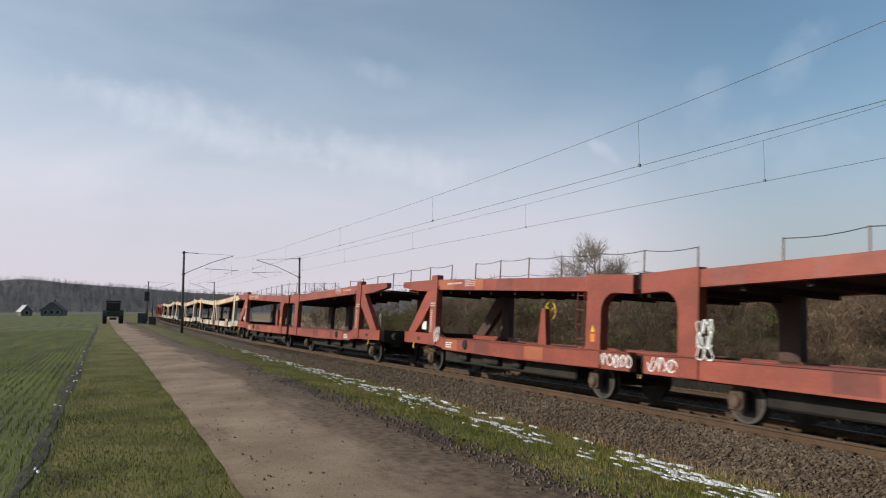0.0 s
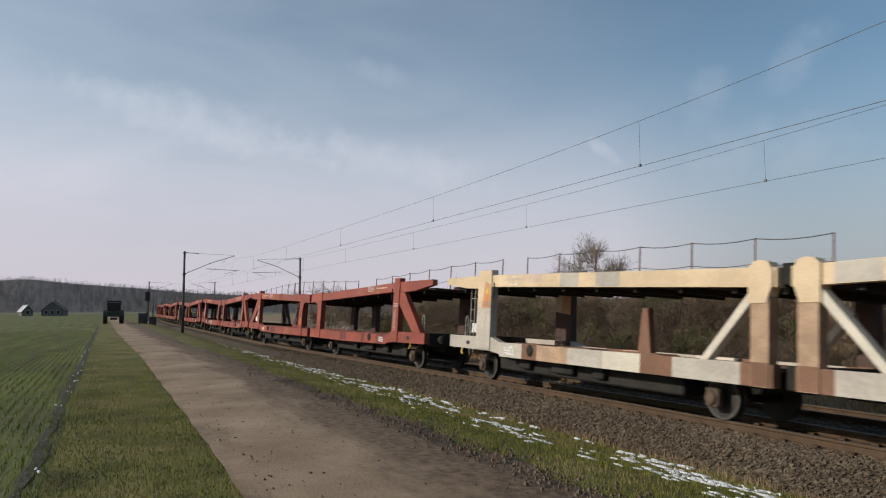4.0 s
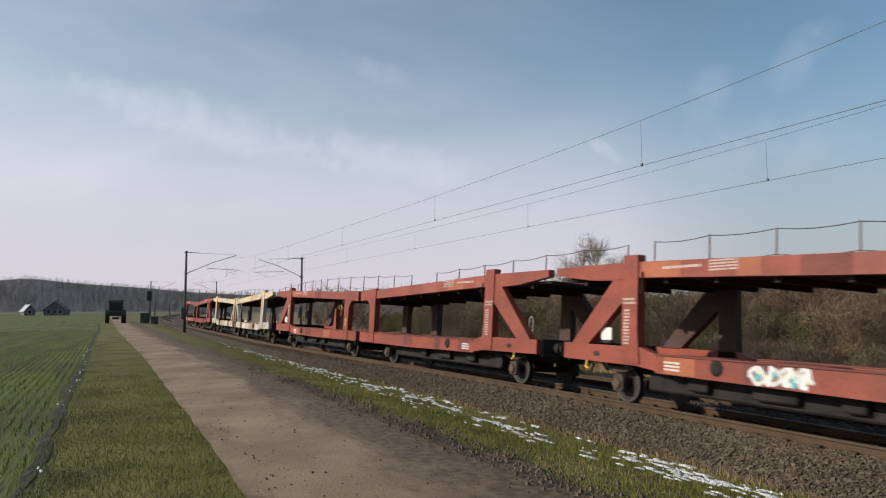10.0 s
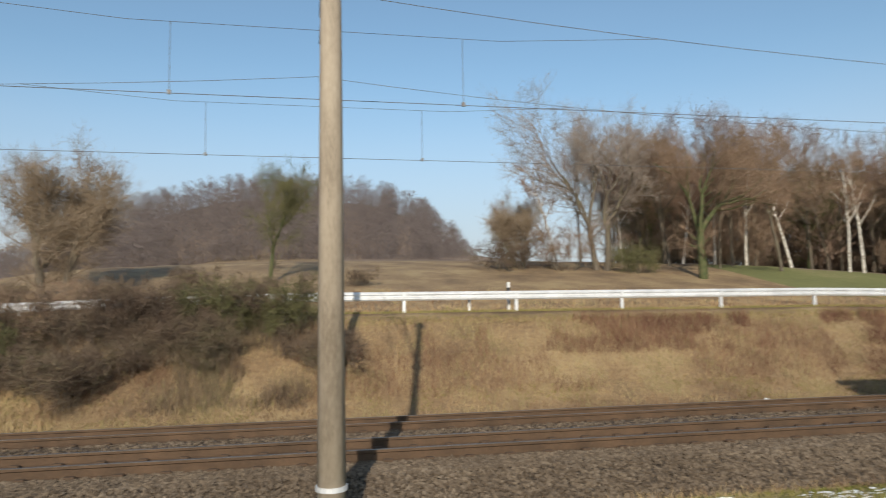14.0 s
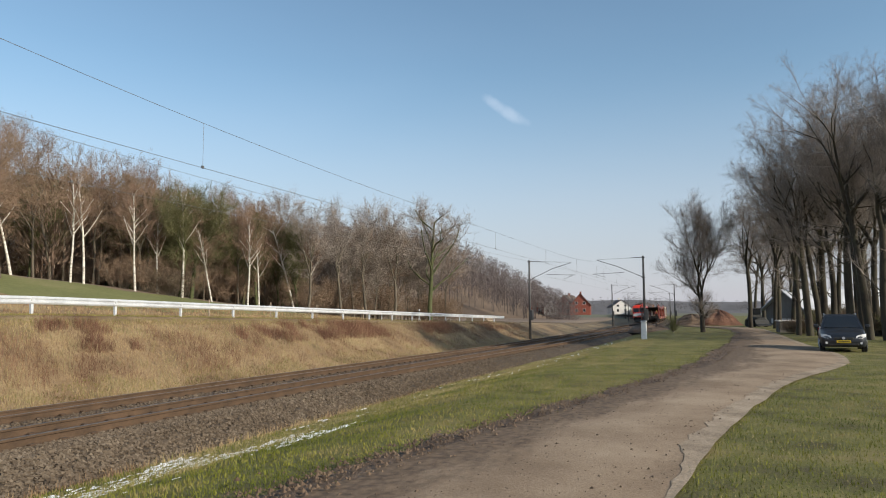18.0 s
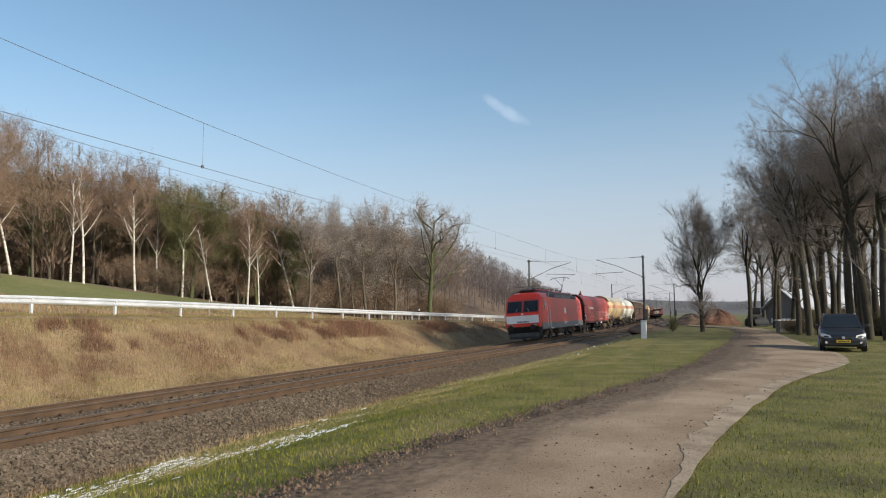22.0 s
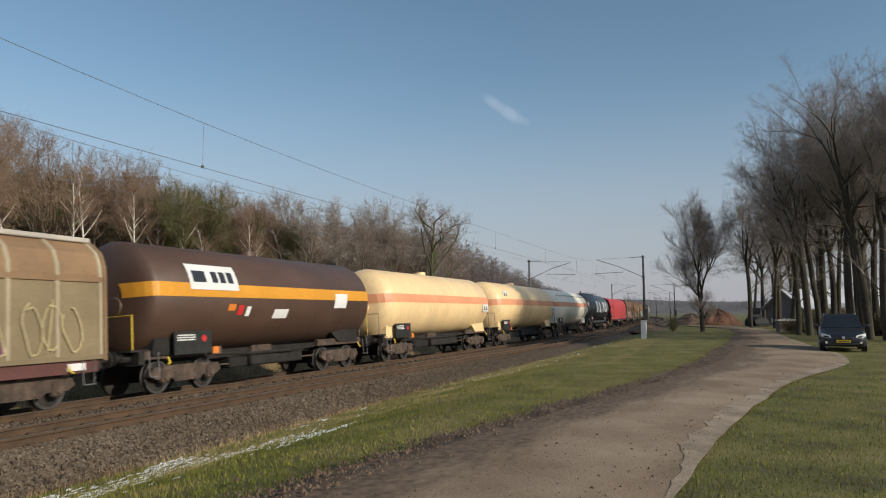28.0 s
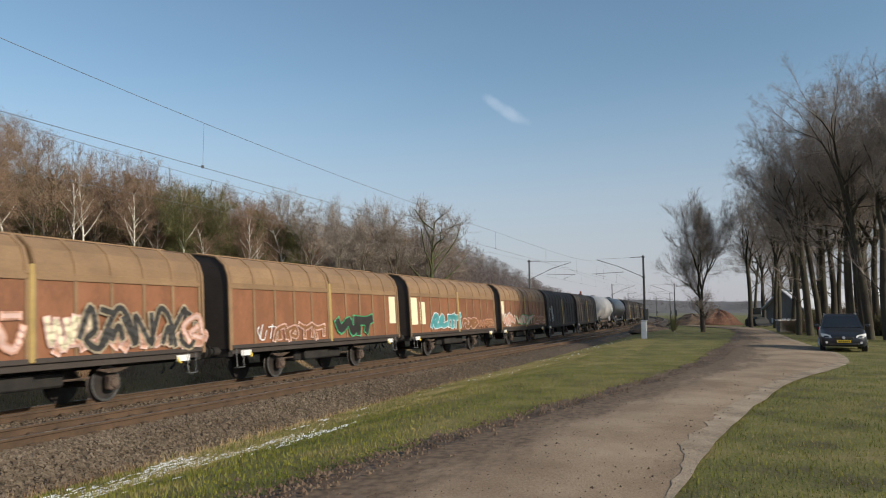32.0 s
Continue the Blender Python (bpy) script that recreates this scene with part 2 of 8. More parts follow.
def thing(name, label, category, at=None, group="", kind=""):
    ob = new(name)
    ob.empty_display_size = 0.3
    if at is not None:
        ob.matrix_basis = at
    return tagged(ob, label, category, group, kind)


def smoothstep(a, b, x):
    t = min(1.0, max(0.0, (x - a) / (b - a)))
    return t * t * (3 - 2 * t)


# ---- the plan: X runs along the line, Y away from the path to the hill ----
NEAR_Y, FAR_Y = 11.15, 15.35          # track centres
GAUGE = 1.5
CANT = 3.7                            # degrees by which the tracks lean to the far side


def bend(x):
    """How far the line swings to +Y at x."""
    a = max(0.0, abs(x) - 100.0)
    return a * a / 2500 if a < 200 else 16 + (a - 200) * 0.16


def rail_bend(x):
    """The same for the rails themselves, which ease towards the farm road first, to both sides of the mast."""
    return bend(x) - 1.45 * smoothstep(10, 48, -x) - 1.35 * smoothstep(10, 58, x)


def rail_z(y):
    """Height of the canted rail plane."""
    return -(y - 10.4) * math.tan(radians(CANT))


def road_top(x):
    """Height of the main road's verge beside the guard rail."""
    return max(-0.4, 1.93 - 0.018 * max(0, x - 20) - 0.032 * max(0, -2 - x))


def ground_z(x, y):
    yy = y - bend(x)
    n = noise.noise((x * .12, y * .12, 0)) * .10 + noise.noise((x * .5, y * .5, 3)) * .03
    if yy < 4.3:
        return 0.2 + n * smoothstep(-4.9, -9, yy)
    if yy < 8.3:
        return 0.2 - 0.62 * smoothstep(4.3, 8.5, yy) + n * .4 * smoothstep(4.3, 5, yy)
    if yy < 18.4:
        return -0.45 - 0.5 * (yy - 8.3) / 10.1
    if yy < 23.6:
        return -0.95 + (road_top(x) + 0.95) * smoothstep(18.4, 24.4, yy) + n * .5
    side = smoothstep(-48, -14, x) * (1 - smoothstep(35, 105, x) * .85)
    hill = smoothstep(31, 62, yy) * 4.4 + smoothstep(60, 210, yy) * 12 + smoothstep(150, 420, yy) * 8
    return road_top(x) + hill * side + n * (1.0 if yy > 32 else .15)


def strip(name, near, far, xs, z, material, steps=3, wob=0.0, label="", category="", kind="structure", thick=0.0):
    """A band of surface between two edges given as functions of x, z(x, y) high."""
    b = Build()
    rows = []
    for x in xs:
        y0, y1 = near(x), far(x)
        y0 += noise.noise((x * .9, 1.7, 0)) * wob
        y1 += noise.noise((x * .9, 7.7, 0)) * wob
        rows.append([(x, y0 + (y1 - y0) * i / steps, z(x, y0 + (y1 - y0) * i / steps)) for i in range(steps + 1)])
    k = steps + 1
    if thick:
        for r in rows:
            r.insert(0, (r[0][0], r[0][1], r[0][2] - thick))
            r.append((r[-1][0], r[-1][1], r[-1][2] - thick))
        k += 2
    b.add([p for r in rows for p in r], [(i * k + j, (i + 1) * k + j, (i + 1) * k + j + 1, i * k + j + 1) for i in range(len(rows) - 1) for j in range(k - 1)])
    me = b.mesh(name, True)
    uv = me.uv_layers.new(name="across")
    vi = np.zeros(len(me.loops), dtype=np.int32)
    me.loops.foreach_get("vertex_index", vi)
    co = np.c_[np.array([b.v[i][0] for i in vi]) * .1, (vi % k) / (k - 1)]
    uv.data.foreach_set("uv", co.reshape(-1).astype(np.float32))
    return tagged(part(name, me, material), label, category, "", kind)


def along(points):
    """Straight interpolation through (x, y) pairs."""
    px, py = np.array(points, float).T.copy()
    return lambda x: float(np.interp(x, px, py))


def spaced(a, b, fine_a, fine_b, fine, coarse):
    """Stations from a to b, close together between fine_a and fine_b."""
    xs, x = [], a
    while x < b:
        xs.append(x)
        if fine_a <= x < fine_b:
            x += fine
        else:
            d = (fine_a - x) if x < fine_a else (x - fine_b)
            x += max(fine, min(coarse, abs(d) * .12 + fine)) if x >= fine_b else max(fine, min(coarse, abs(d) * .12 + fine, fine_a - x))
    return xs + [b]


# ---- ground ----
def make_ground():
    xs = spaced(-2600, 2600, -32, 90, 1.0, 160)
    ys = spaced(-2600, 2600, -7, 32, 0.5, 160)
    b = Build()
    nx, ny = len(xs), len(ys)
    b.v = [(x, y, ground_z(x, y)) for x in xs for y in ys]
    b.f = [(i * ny + j, (i + 1) * ny + j, (i + 1) * ny + j + 1, i * ny + j + 1) for i in range(nx - 1) for j in range(ny - 1)]
    me = b.mesh("ground", True)
    for m in ("grass", "crop_soil", "dry_grass", "meadow", "far_land", "wood_floor"):
        me.materials.append(M[m])
    idx = []
    for i in range(nx - 1):
        for j in range(ny - 1):
            x, y = (xs[i] + xs[i + 1]) / 2, (ys[j] + ys[j + 1]) / 2
            yy = y - bend(x)
            w = noise.noise((x * .3, y * .3, 5)) * 1.2
            if abs(x) > 330 or abs(y) > 330:
                k = 4
            elif yy < -0.75:
                k = 1 if x < 4 else 0
            elif yy < 12:
                k = 0
            elif yy < 25:
                k = 2
            elif x > 5 and y > 62 - (x - 20) * .34 + w:
                k = 5
            elif x < 33 or yy < 41.5 + w + (x - 10) * -.1:
                k = 2
            else:
                k = 3
            idx.append(k)
    me.polygons.foreach_set("material_index", idx)
    tagged(part("ground", me, "grass"), "grassy ground with a crop field, verges and a dry embankment", "ground", "", "structure")


mat("grass", [(0.075, 0.06, 0.018), (0.13, 0.124, 0.022), (0.22, 0.17, 0.06)], 0.95, scale=0.9, fine=26, bump=0.6, depth=0.04, local=False)
mat("crop_soil", [(0.065, 0.055, 0.026), (0.10, 0.112, 0.02), (0.15, 0.165, 0.03)], 0.95, scale=0.5, fine=9, bump=0.7, depth=0.05, stretch=(0.25, 3.0, 1), local=False)
mat("dry_grass", [(0.15, 0.098, 0.054), (0.245, 0.165, 0.088), (0.34, 0.25, 0.13)], 0.95, scale=0.35, fine=9, bump=0.7, depth=0.06, local=False)
mat("meadow", [(0.12, 0.125, 0.04), (0.165, 0.17, 0.055), (0.23, 0.205, 0.09)], 0.95, scale=0.08, fine=3, bump=0.5, depth=0.05, local=False)
mat("far_land", [(0.10, 0.085, 0.06), (0.13, 0.12, 0.07), (0.12, 0.14, 0.06)], 0.95, scale=0.01, fine=0.08, bump=0.2, local=False)
mat("wood_floor", [(0.17, 0.118, 0.08), (0.25, 0.18, 0.125)], 0.95, scale=0.05, fine=0.5, bump=0.3, local=False)
mat("mud", [(0.06, 0.036, 0.02), (0.115, 0.073, 0.043), (0.17, 0.115, 0.07)], 0.75, scale=1.2, fine=16, bump=0.9, depth=0.05, local=False)
mat("wet_mud", [(0.025, 0.021, 0.014), (0.052, 0.045, 0.029), (0.085, 0.075, 0.047)], 0.8, scale=1.5, fine=18, bump=0.9, depth=0.05, local=False)
mat("sandy_edge", [(0.19, 0.14, 0.092), (0.31, 0.235, 0.16), (0.42, 0.325, 0.23)], 0.95, scale=1.5, fine=22, bump=0.6, depth=0.03, local=False)
mat("snow", [(0.72, 0.74, 0.78), (0.88, 0.89, 0.92)], 0.55, scale=3, fine=30, bump=0.3, depth=0.01, local=False)
make_ground()

ROAD_NEAR = along([(-260, 0.2), (-67, 0.8), (-27, 1.3), (-7, 1.3), (0, 1.15), (4, 0.85), (7.4, 0.4), (11.8, -0.1), (19.6, -1.7), (24.6, -3.5), (29, -4.6), (33, -4.7), (38, -4.3), (46, -4.2), (60, -4.3), (76, -4.2), (84, -3.0), (88, -1.0), (90, 1.0)])
ROAD_FAR = along([(-260, 2.8), (-42, 3.5), (-25, 3.9), (-6, 4.1), (3, 4.0), (6.3, 3.7), (8.8, 3.3), (12.5, 2.5), (17.2, 1.5), (24.6, 0.3), (45.5, -1.3), (60, -1.9), (72, -1.7), (80, -.4), (86, 2.2), (90, 4.5)])


def road_material():
    """Worn pale surface with brown mud trodden in from both edges and in streaks."""
    m = M["asphalt"].copy()
    m.name = "farm_road_surface"
    nt = m.node_tree
    n, l = nt.nodes.new, nt.links.new
    b = nt.nodes["Principled BSDF"]
    base = b.inputs["Base Color"].links[0].from_socket
    uv = n("ShaderNodeUVMap")
    uv.uv_map = "across"
    sep = n("ShaderNodeSeparateXYZ")
    l(uv.outputs["UV"], sep.inputs["Vector"])
    geo = n("ShaderNodeNewGeometry")
    mp = n("ShaderNodeMapping")
    mp.inputs["Scale"].default_value = (.35, 1.3, 1)
    l(geo.outputs["Position"], mp.inputs["Vector"])
    ns = n("ShaderNodeTexNoise")
    ns.inputs["Scale"].default_value, ns.inputs["Detail"].default_value, ns.inputs["Roughness"].default_value = 1.1, 8.0, .68
    l(mp.outputs["Vector"], ns.inputs["Vector"])
    v = n("ShaderNodeMath"); v.operation = "SUBTRACT"
    l(sep.outputs["Y"], v.inputs[0]); v.inputs[1].default_value = .31
    av = n("ShaderNodeMath"); av.operation = "ABSOLUTE"
    l(v.outputs[0], av.inputs[0])
    add = n("ShaderNodeMath"); add.operation = "MULTIPLY_ADD"
    l(ns.outputs["Fac"], add.inputs[0]); add.inputs[1].default_value = 1.1
    l(av.outputs[0], add.inputs[2])
    mr = n("ShaderNodeMapRange")
    mr.interpolation_type = "SMOOTHSTEP"
    mr.inputs["From Min"].default_value, mr.inputs["From Max"].default_value = .74, 1.06
    l(add.outputs[0], mr.inputs["Value"])
    mx = n("ShaderNodeMix"); mx.data_type = "RGBA"
    l(mr.outputs["Result"], mx.inputs["Factor"])
    l(base, mx.inputs["A"])
    ramp = n("ShaderNodeValToRGB")
    ramp.color_ramp.elements[0].position, ramp.color_ramp.elements[0].color = .35, (0.085, 0.052, 0.028, 1)
    ramp.color_ramp.elements[1].position, ramp.color_ramp.elements[1].color = .65, (0.20, 0.13, 0.076, 1)
    n2 = n("ShaderNodeTexNoise")
    n2.inputs["Scale"].default_value, n2.inputs["Detail"].default_value = 9.0, 6.0
    l(geo.outputs["Position"], n2.inputs["Vector"])
    l(n2.outputs["Fac"], ramp.inputs["Fac"])
    l(ramp.outputs["Color"], mx.inputs["B"])
    l(mx.outputs["Result"], b.inputs["Base Color"])
    M["farm_road_surface"] = m


road_material()
XR = spaced(-260, 66, -20, 40, 0.4, 6) + [66 + 2 * i for i in range(13)]


def eased(f, width):
    """The same line with its corners rounded over a stretch of width."""
    return along([(x, sum(f(x + width * (k / 4 - 1)) for k in range(9)) / 9) for x in np.arange(-60, 90.1, .5)])


road_near_line, road_far_line = ROAD_NEAR, ROAD_FAR
near_eased, far_eased = eased(ROAD_NEAR, 2.6), eased(ROAD_FAR, 2.2)
ROAD_NEAR = lambda x: near_eased(x) if x > -55 else road_near_line(x)
ROAD_FAR = lambda x: far_eased(x) if x > -55 else road_far_line(x)
road_z = lambda x, y: 0.225 + 0.05 * (1 - ((y - (ROAD_NEAR(x) + ROAD_FAR(x)) / 2) / 1.5) ** 2 * .8) + noise.noise((x * .4, y * .8, 2)) * .004
strip("farm_road", ROAD_NEAR, ROAD_FAR, XR, road_z, "farm_road_surface", 8, 0.05, "worn grey-brown farm road with a soft muddy edge", "road")
strip("mud_verge", lambda x: ROAD_FAR(x) - 0.28, lambda x: ROAD_FAR(x) + 0.46, spaced(-260, 90, -25, 40, 0.12, 6), lambda x, y: 0.226 + noise.noise((x * 2, y * 3, 4)) * .02 + (noise.noise((x * 6, y * 7, 4)) + .5 * noise.noise((x * 14, y * 14, 4))) * .045 * smoothstep(-.3, .15, y - ROAD_FAR(x)), "mud", 10, 0.3, "dark wet mud along the farm road", "verge")
strip("sand_verge", lambda x: ROAD_NEAR(x) - 0.05, lambda x: ROAD_NEAR(x) - .04 + smoothstep(5.5, 11, x) * (.36 + .2 * noise.noise((x * 1.3, 3, 0)) + .14 * noise.noise((x * 4, 8, 0))), spaced(6, 90, 6, 40, 0.2, 6), lambda x, y: road_z(x, max(y, ROAD_NEAR(x))) + .006 + noise.noise((x * 3, y * 3, 9)) * .002, "sandy_edge", 5, 0.05, "crumbling sandy edge of the farm road", "verge")
strip("field_rut", lambda x: -0.79, lambda x: -0.63, spaced(-90, 0, -40, 0, 0.4, 3), lambda x, y: ground_z(x, y) + .008 + noise.noise((x * 1.5, y * 4, 4)) * .012, "wet_mud", 2, 0.14, "dark wheel rut between field and grass", "rut")
MAIN_X = spaced(-230, 200, -20, 60, 2.0, 8)
strip("main_road", lambda x: 25.0 + bend(x), lambda x: 31.0 + bend(x), MAIN_X, lambda x, y: road_top(x) + 0.06, "asphalt", 3, 0, "grey asphalt main road behind the guard rail", "road")


# ---- railway ----
def line_strip(name, poly, x0, x1, material, label, category, fine=(-60, 60), step=3.0):
    """A closed cross-section in y, z carried along the line with its bend."""
    xs = spaced(x0, x1, fine[0], fine[1], step, 12)
    b = Build()
    b.loft([[(x, y + rail_bend(x), z) for y, z in poly] for x in xs])
    return b


BED = [(8.35, -0.75), (8.35, -0.55), (9.35, -0.13), (10.2, -0.17), (12.2, -0.28), (13.2, -0.40), (14.2, -0.42), (16.6, -0.58), (17.2, -0.64), (18.5, -1.02), (18.5, -1.2)]
bed_mesh = line_strip("ballast_bed", BED, -520, 520, "ballast", "", "").mesh("ballast_bed")
bed_mesh.materials.append(M["ballast"])
bed_mesh.materials.append(M["rusty_ballast"])
bed_mesh.polygons.foreach_set("material_index", [1 if len(p.vertices) == 4 and 9.9 < p.center.y - rail_bend(p.center.x) < 17 else 0 for p in bed_mesh.polygons])
tagged(part("ballast_bed", bed_mesh, "ballast"), "brown-grey crushed stone ballast bed under the tracks", "ballast", "", "structure")


def rail_poly(y):
    z = rail_z(y)
    return [(y + a, z + c) for a, c in ((-.036, 0), (.036, 0), (.037, -.035), (.010, -.05), (.010, -.145), (.075, -.172), (-.075, -.172), (-.010, -.145), (-.010, -.05), (-.037, -.035))]


def head_poly(y):
    z = rail_z(y)
    return [(y - .034, z + .004), (y + .034, z + .004), (y + .034, z + .0005), (y - .034, z + .0005)]


def track(name, yc, label):
    t = thing(name, label, "railway track", kind="structure")
    for y in (yc - GAUGE / 2, yc + GAUGE / 2):
        r = part("rail", line_strip("rail", rail_poly(y), -520, 520, "", "", "", (-100, 100), 4), "rail_rust", t)
        part("rail_head", line_strip("rail_head", head_poly(y), -520, 520, "", "", "", (-100, 100), 4), "rail_head", r, "bright worn running surface")
    sl, cl = Build(), Build()
    z = rail_z(yc)
    tilt = math.tan(radians(CANT))
    sl.loft([[(sx * w, y, -tilt * y - .172 - d) for sx, d in ((-1, .16), (-1, .0), (1, .0), (1, .16))] for y, w in ((-1.3, .10), (-1.25, .13), (1.25, .13), (1.3, .10))])
    me = sl.mesh("sleeper"); me.materials.append(M["sleeper_concrete"])
    for s in (-1, 1):
        for k in (-1, 1):
            y = s * .75 + k * .13
            cl.box(-.07, .07, y - .05, y + .05, -tilt * y - .174, -tilt * y - .125, .01)
    mc = cl.mesh("rail_clip"); mc.materials.append(M["rail_rust"])
    rest = Build()
    for i in range(-500, 501):
        x = i * .6
        if abs(i) <= 74:
            s = part("sleeper", me, "sleeper_concrete", t)
            s.location = (x, yc + rail_bend(x), z)
            part("rail_clip", mc, "rail_rust", s)
        elif abs(i) < 340:
            rest.box(x - .13, x + .13, yc - 1.3 + rail_bend(x), yc + 1.3 + rail_bend(x), z - .3, z - .16)
    tagged(part("far_sleepers", rest, "sleeper_concrete", t), kind="stuff")
    return t


track("track_1", NEAR_Y, "rusty steel railway track on concrete sleepers")
track("track_2", FAR_Y, "rusty steel railway track beside the embankment")


# ---- overhead line ----
MASTS = [-370, -296, -222, -148, -73, 0.3, 74, 148, 222, 296, 370]


def contact_z(x):
    return 5.42


def messenger_z(x):
    near = min(abs(x - m) for m in MASTS)
    s = max(0.0, 37 - near) / 37
    return 6.35 + 0.9 * s ** 4


def mast(x, y, side, h, concrete):
    """A mast with its cantilever; side is the way to the track along y, track centre 4.6 m off."""
    y += bend(x)
    base = ground_z(x, y) - .05
    t = thing("catenary_mast", "grey round concrete catenary mast with a steel cantilever" if concrete else "dark slender catenary mast with a steel cantilever", "catenary mast", Matrix.Translation((x, y, 0)), "catenary masts")
    b = Build()
    r0, r1 = (.155, .095) if concrete else (.14, .09)
    b.tube([(0, 0, base), (0, 0, h * .5), (0, 0, h)], r0, 14, r1)
    part("pole", b, "mast_concrete" if concrete else "mast_steel", t, smooth=True)
    reach = 4.55 * side
    part("top_tube", Build().tube([(0, 0, h - .12), (0, reach * .28, h - .18)], .03, 8), "mast_steel", t)
    part("strut", Build().tube([(0, side * .1, h - 2.1), (0, reach * .55, h - 1.0), (0, reach, 7.2 if h > 7.2 else h - .2)], .028, 8), "mast_steel", t)
    part("stay_wire", Build().tube([(0, reach * .28, h - .18), (0, reach, 7.25)], .012, 6), "wire", t)
    part("registration_arm", Build().tube([(0, reach * .42, h - 1.6), (0, reach * 1.1, h - 1.72)], .022, 8), "mast_steel", t)
    part("steady_arm", Build().tube([(0, reach * 1.05, h - 1.74), (0, reach * .82, contact_z(x) + .03)], .014, 6), "mast_steel", t)
    for z in (h - 2.1, h - .13):
        ins = Build()
        for k in range(5):
            yy = side * (.16 + .06 * k)
            ins.lathe_y([(yy - .012, .025), (yy, .055), (yy + .012, .025)], 0, z + (.045 * k if z < h - 1 else -.01 * k), 10)
        part("insulator", ins, "insulator", t, "brown ribbed insulator")
    for z in (h - 2.2, h - .2):
        part("clamp", Build().box(-.16, .16, -.17, .17, z, z + .07, .01), "mast_steel", t)
    if concrete:
        part("strap", Build().tube([(0, 0, .12), (0, 0, .17)], .168, 16), "zinc", t, "thin galvanised steel strap")
    else:
        part("switch_box", Build().box(-.22, .22, -.35, .02, 1.1, 2.2, .03), "mast_steel", t)
    return t


mat("insulator", [(0.10, 0.035, 0.02), (0.16, 0.06, 0.035)], 0.25, scale=5, fine=30, bump=0)
for mx in MASTS:
    here = abs(mx) < 10
    mast(mx + (3 if mx == -73 else -1.4 if mx == 74 else 0), 7.7 if here else 6.5, 1, 8.6 if here else 7.5, here)
    mast(mx + (-2 if mx == -73 else 1 if mx == 74 else .28), 18.7, -1, 8.4 if here else 7.6, here)


def overhead(yc, low, label):
    t = thing("overhead_line", label, "overhead wire", group="overhead lines")
    xs = sorted(set(spaced(-370, 370, -80, 80, 2.0, 10) + MASTS))
    zig = lambda x: .2 * math.cos(math.pi * (x - .3) / 74) + bend(x)
    part("contact_wire", Build().tube([(x, yc + zig(x), contact_z(x) - low) for x in xs], .0065, 5), "wire", t)
    part("messenger_wire", Build().tube([(x, yc + zig(x), messenger_z(x) - low) for x in xs], .006, 5), "wire", t)
    for m in MASTS:
        if abs(m) < 160:
            part("stitch_wire", Build().tube([(m + d, yc + zig(m + d), messenger_z(m + 6) - low - (.22 if abs(d) < 5 else 0.0)) for d in (-6, -3, 0, 3, 6)], .0045, 4), "wire", t)
        for d in (-24.8, -13.2, -2.35, 2.35, 13.2, 24.8, 36.9):
            x = m + d
            if abs(x) > 240:
                continue
            top = messenger_z(x) - low if abs(d) > 6 else messenger_z(m + 6) - low - .22
            dr = part("dropper", Build().tube([(x, yc + zig(x), contact_z(x) - low), (x, yc + zig(x), top)], .005, 4), "wire", t)
            part("dropper_clamp", Build().box(x - .03, x + .03, yc + zig(x) - .02, yc + zig(x) + .02, contact_z(x) - low - .015, contact_z(x) - low + .05), "wire", dr)


overhead(NEAR_Y, 0.0, "thin dark overhead contact line above the first track")
overhead(FAR_Y, 0.04, "thin dark overhead contact line above the second track")


# ---- guard rail ----
def guard_rail():
    t = thing("guard_rail", "galvanised steel guard rail along the main road", "guard rail")
    poly = [(-.04, -.15), (-.01, -.15), (.03, -.10), (.03, -.06), (-.03, -.02), (-.03, .02), (.03, .06), (.03, .10), (-.01, .15), (-.04, .15), (-.012, .10), (-.012, .055), (-.07, .025), (-.07, -.025), (-.012, -.055), (-.012, -.10)]
    post = Build().prism_x([(.02, -1.1), (.12, -1.1), (.12, .12), (.02, .12)], -.05, .05)
    pm = post.mesh("post"); pm.materials.append(M["zinc"])
    sp = Build().box(-.06, .06, -.03, .05, -.05, .12, .01).mesh("spacer"); sp.materials.append(M["zinc"])
    x = -60.6
    while x < 83:
        z0, z1 = road_top(x) + .57, road_top(x + 4) + .57
        b = Build()
        b.loft([[(x + .0, 24 - a, z0 + c) for a, c in poly], [(x + 4.03, 24 - a + .004, z1 + c) for a, c in poly]])
        part("beam", b, "zinc", t)
        p = part("post", pm, "zinc", t)
        p.location = (x, 24, z0)
        part("spacer", sp, "zinc", p)
        x += 4


guard_rail()


# ---- rolling stock: local x along the train, -y towards the farm road, z from the rail top ----
def paint(name, c, rough=0.55, dirt=0.5, tint=0.0, **kw):
    """Weathered paint: the colour, a duller and a rust-stained shade of it."""
    dull = tuple(v * (1 - .35 * dirt) for v in c)
    worn = tuple(v * (1 - .55 * dirt) + d * .5 * dirt for v, d in zip(c, (0.10, 0.065, 0.04)))
    return mat(name, [worn, dull, c, tuple(min(1, v * 1.12 + .01) for v in c)], rough, scale=kw.get("scale", 0.8), fine=kw.get("fine", 12), bump=0.06, depth=0.004,
               stretch=kw.get("stretch", (1, 1, 1.6)), spread=(0.25, 0.75), random_tint=tint)


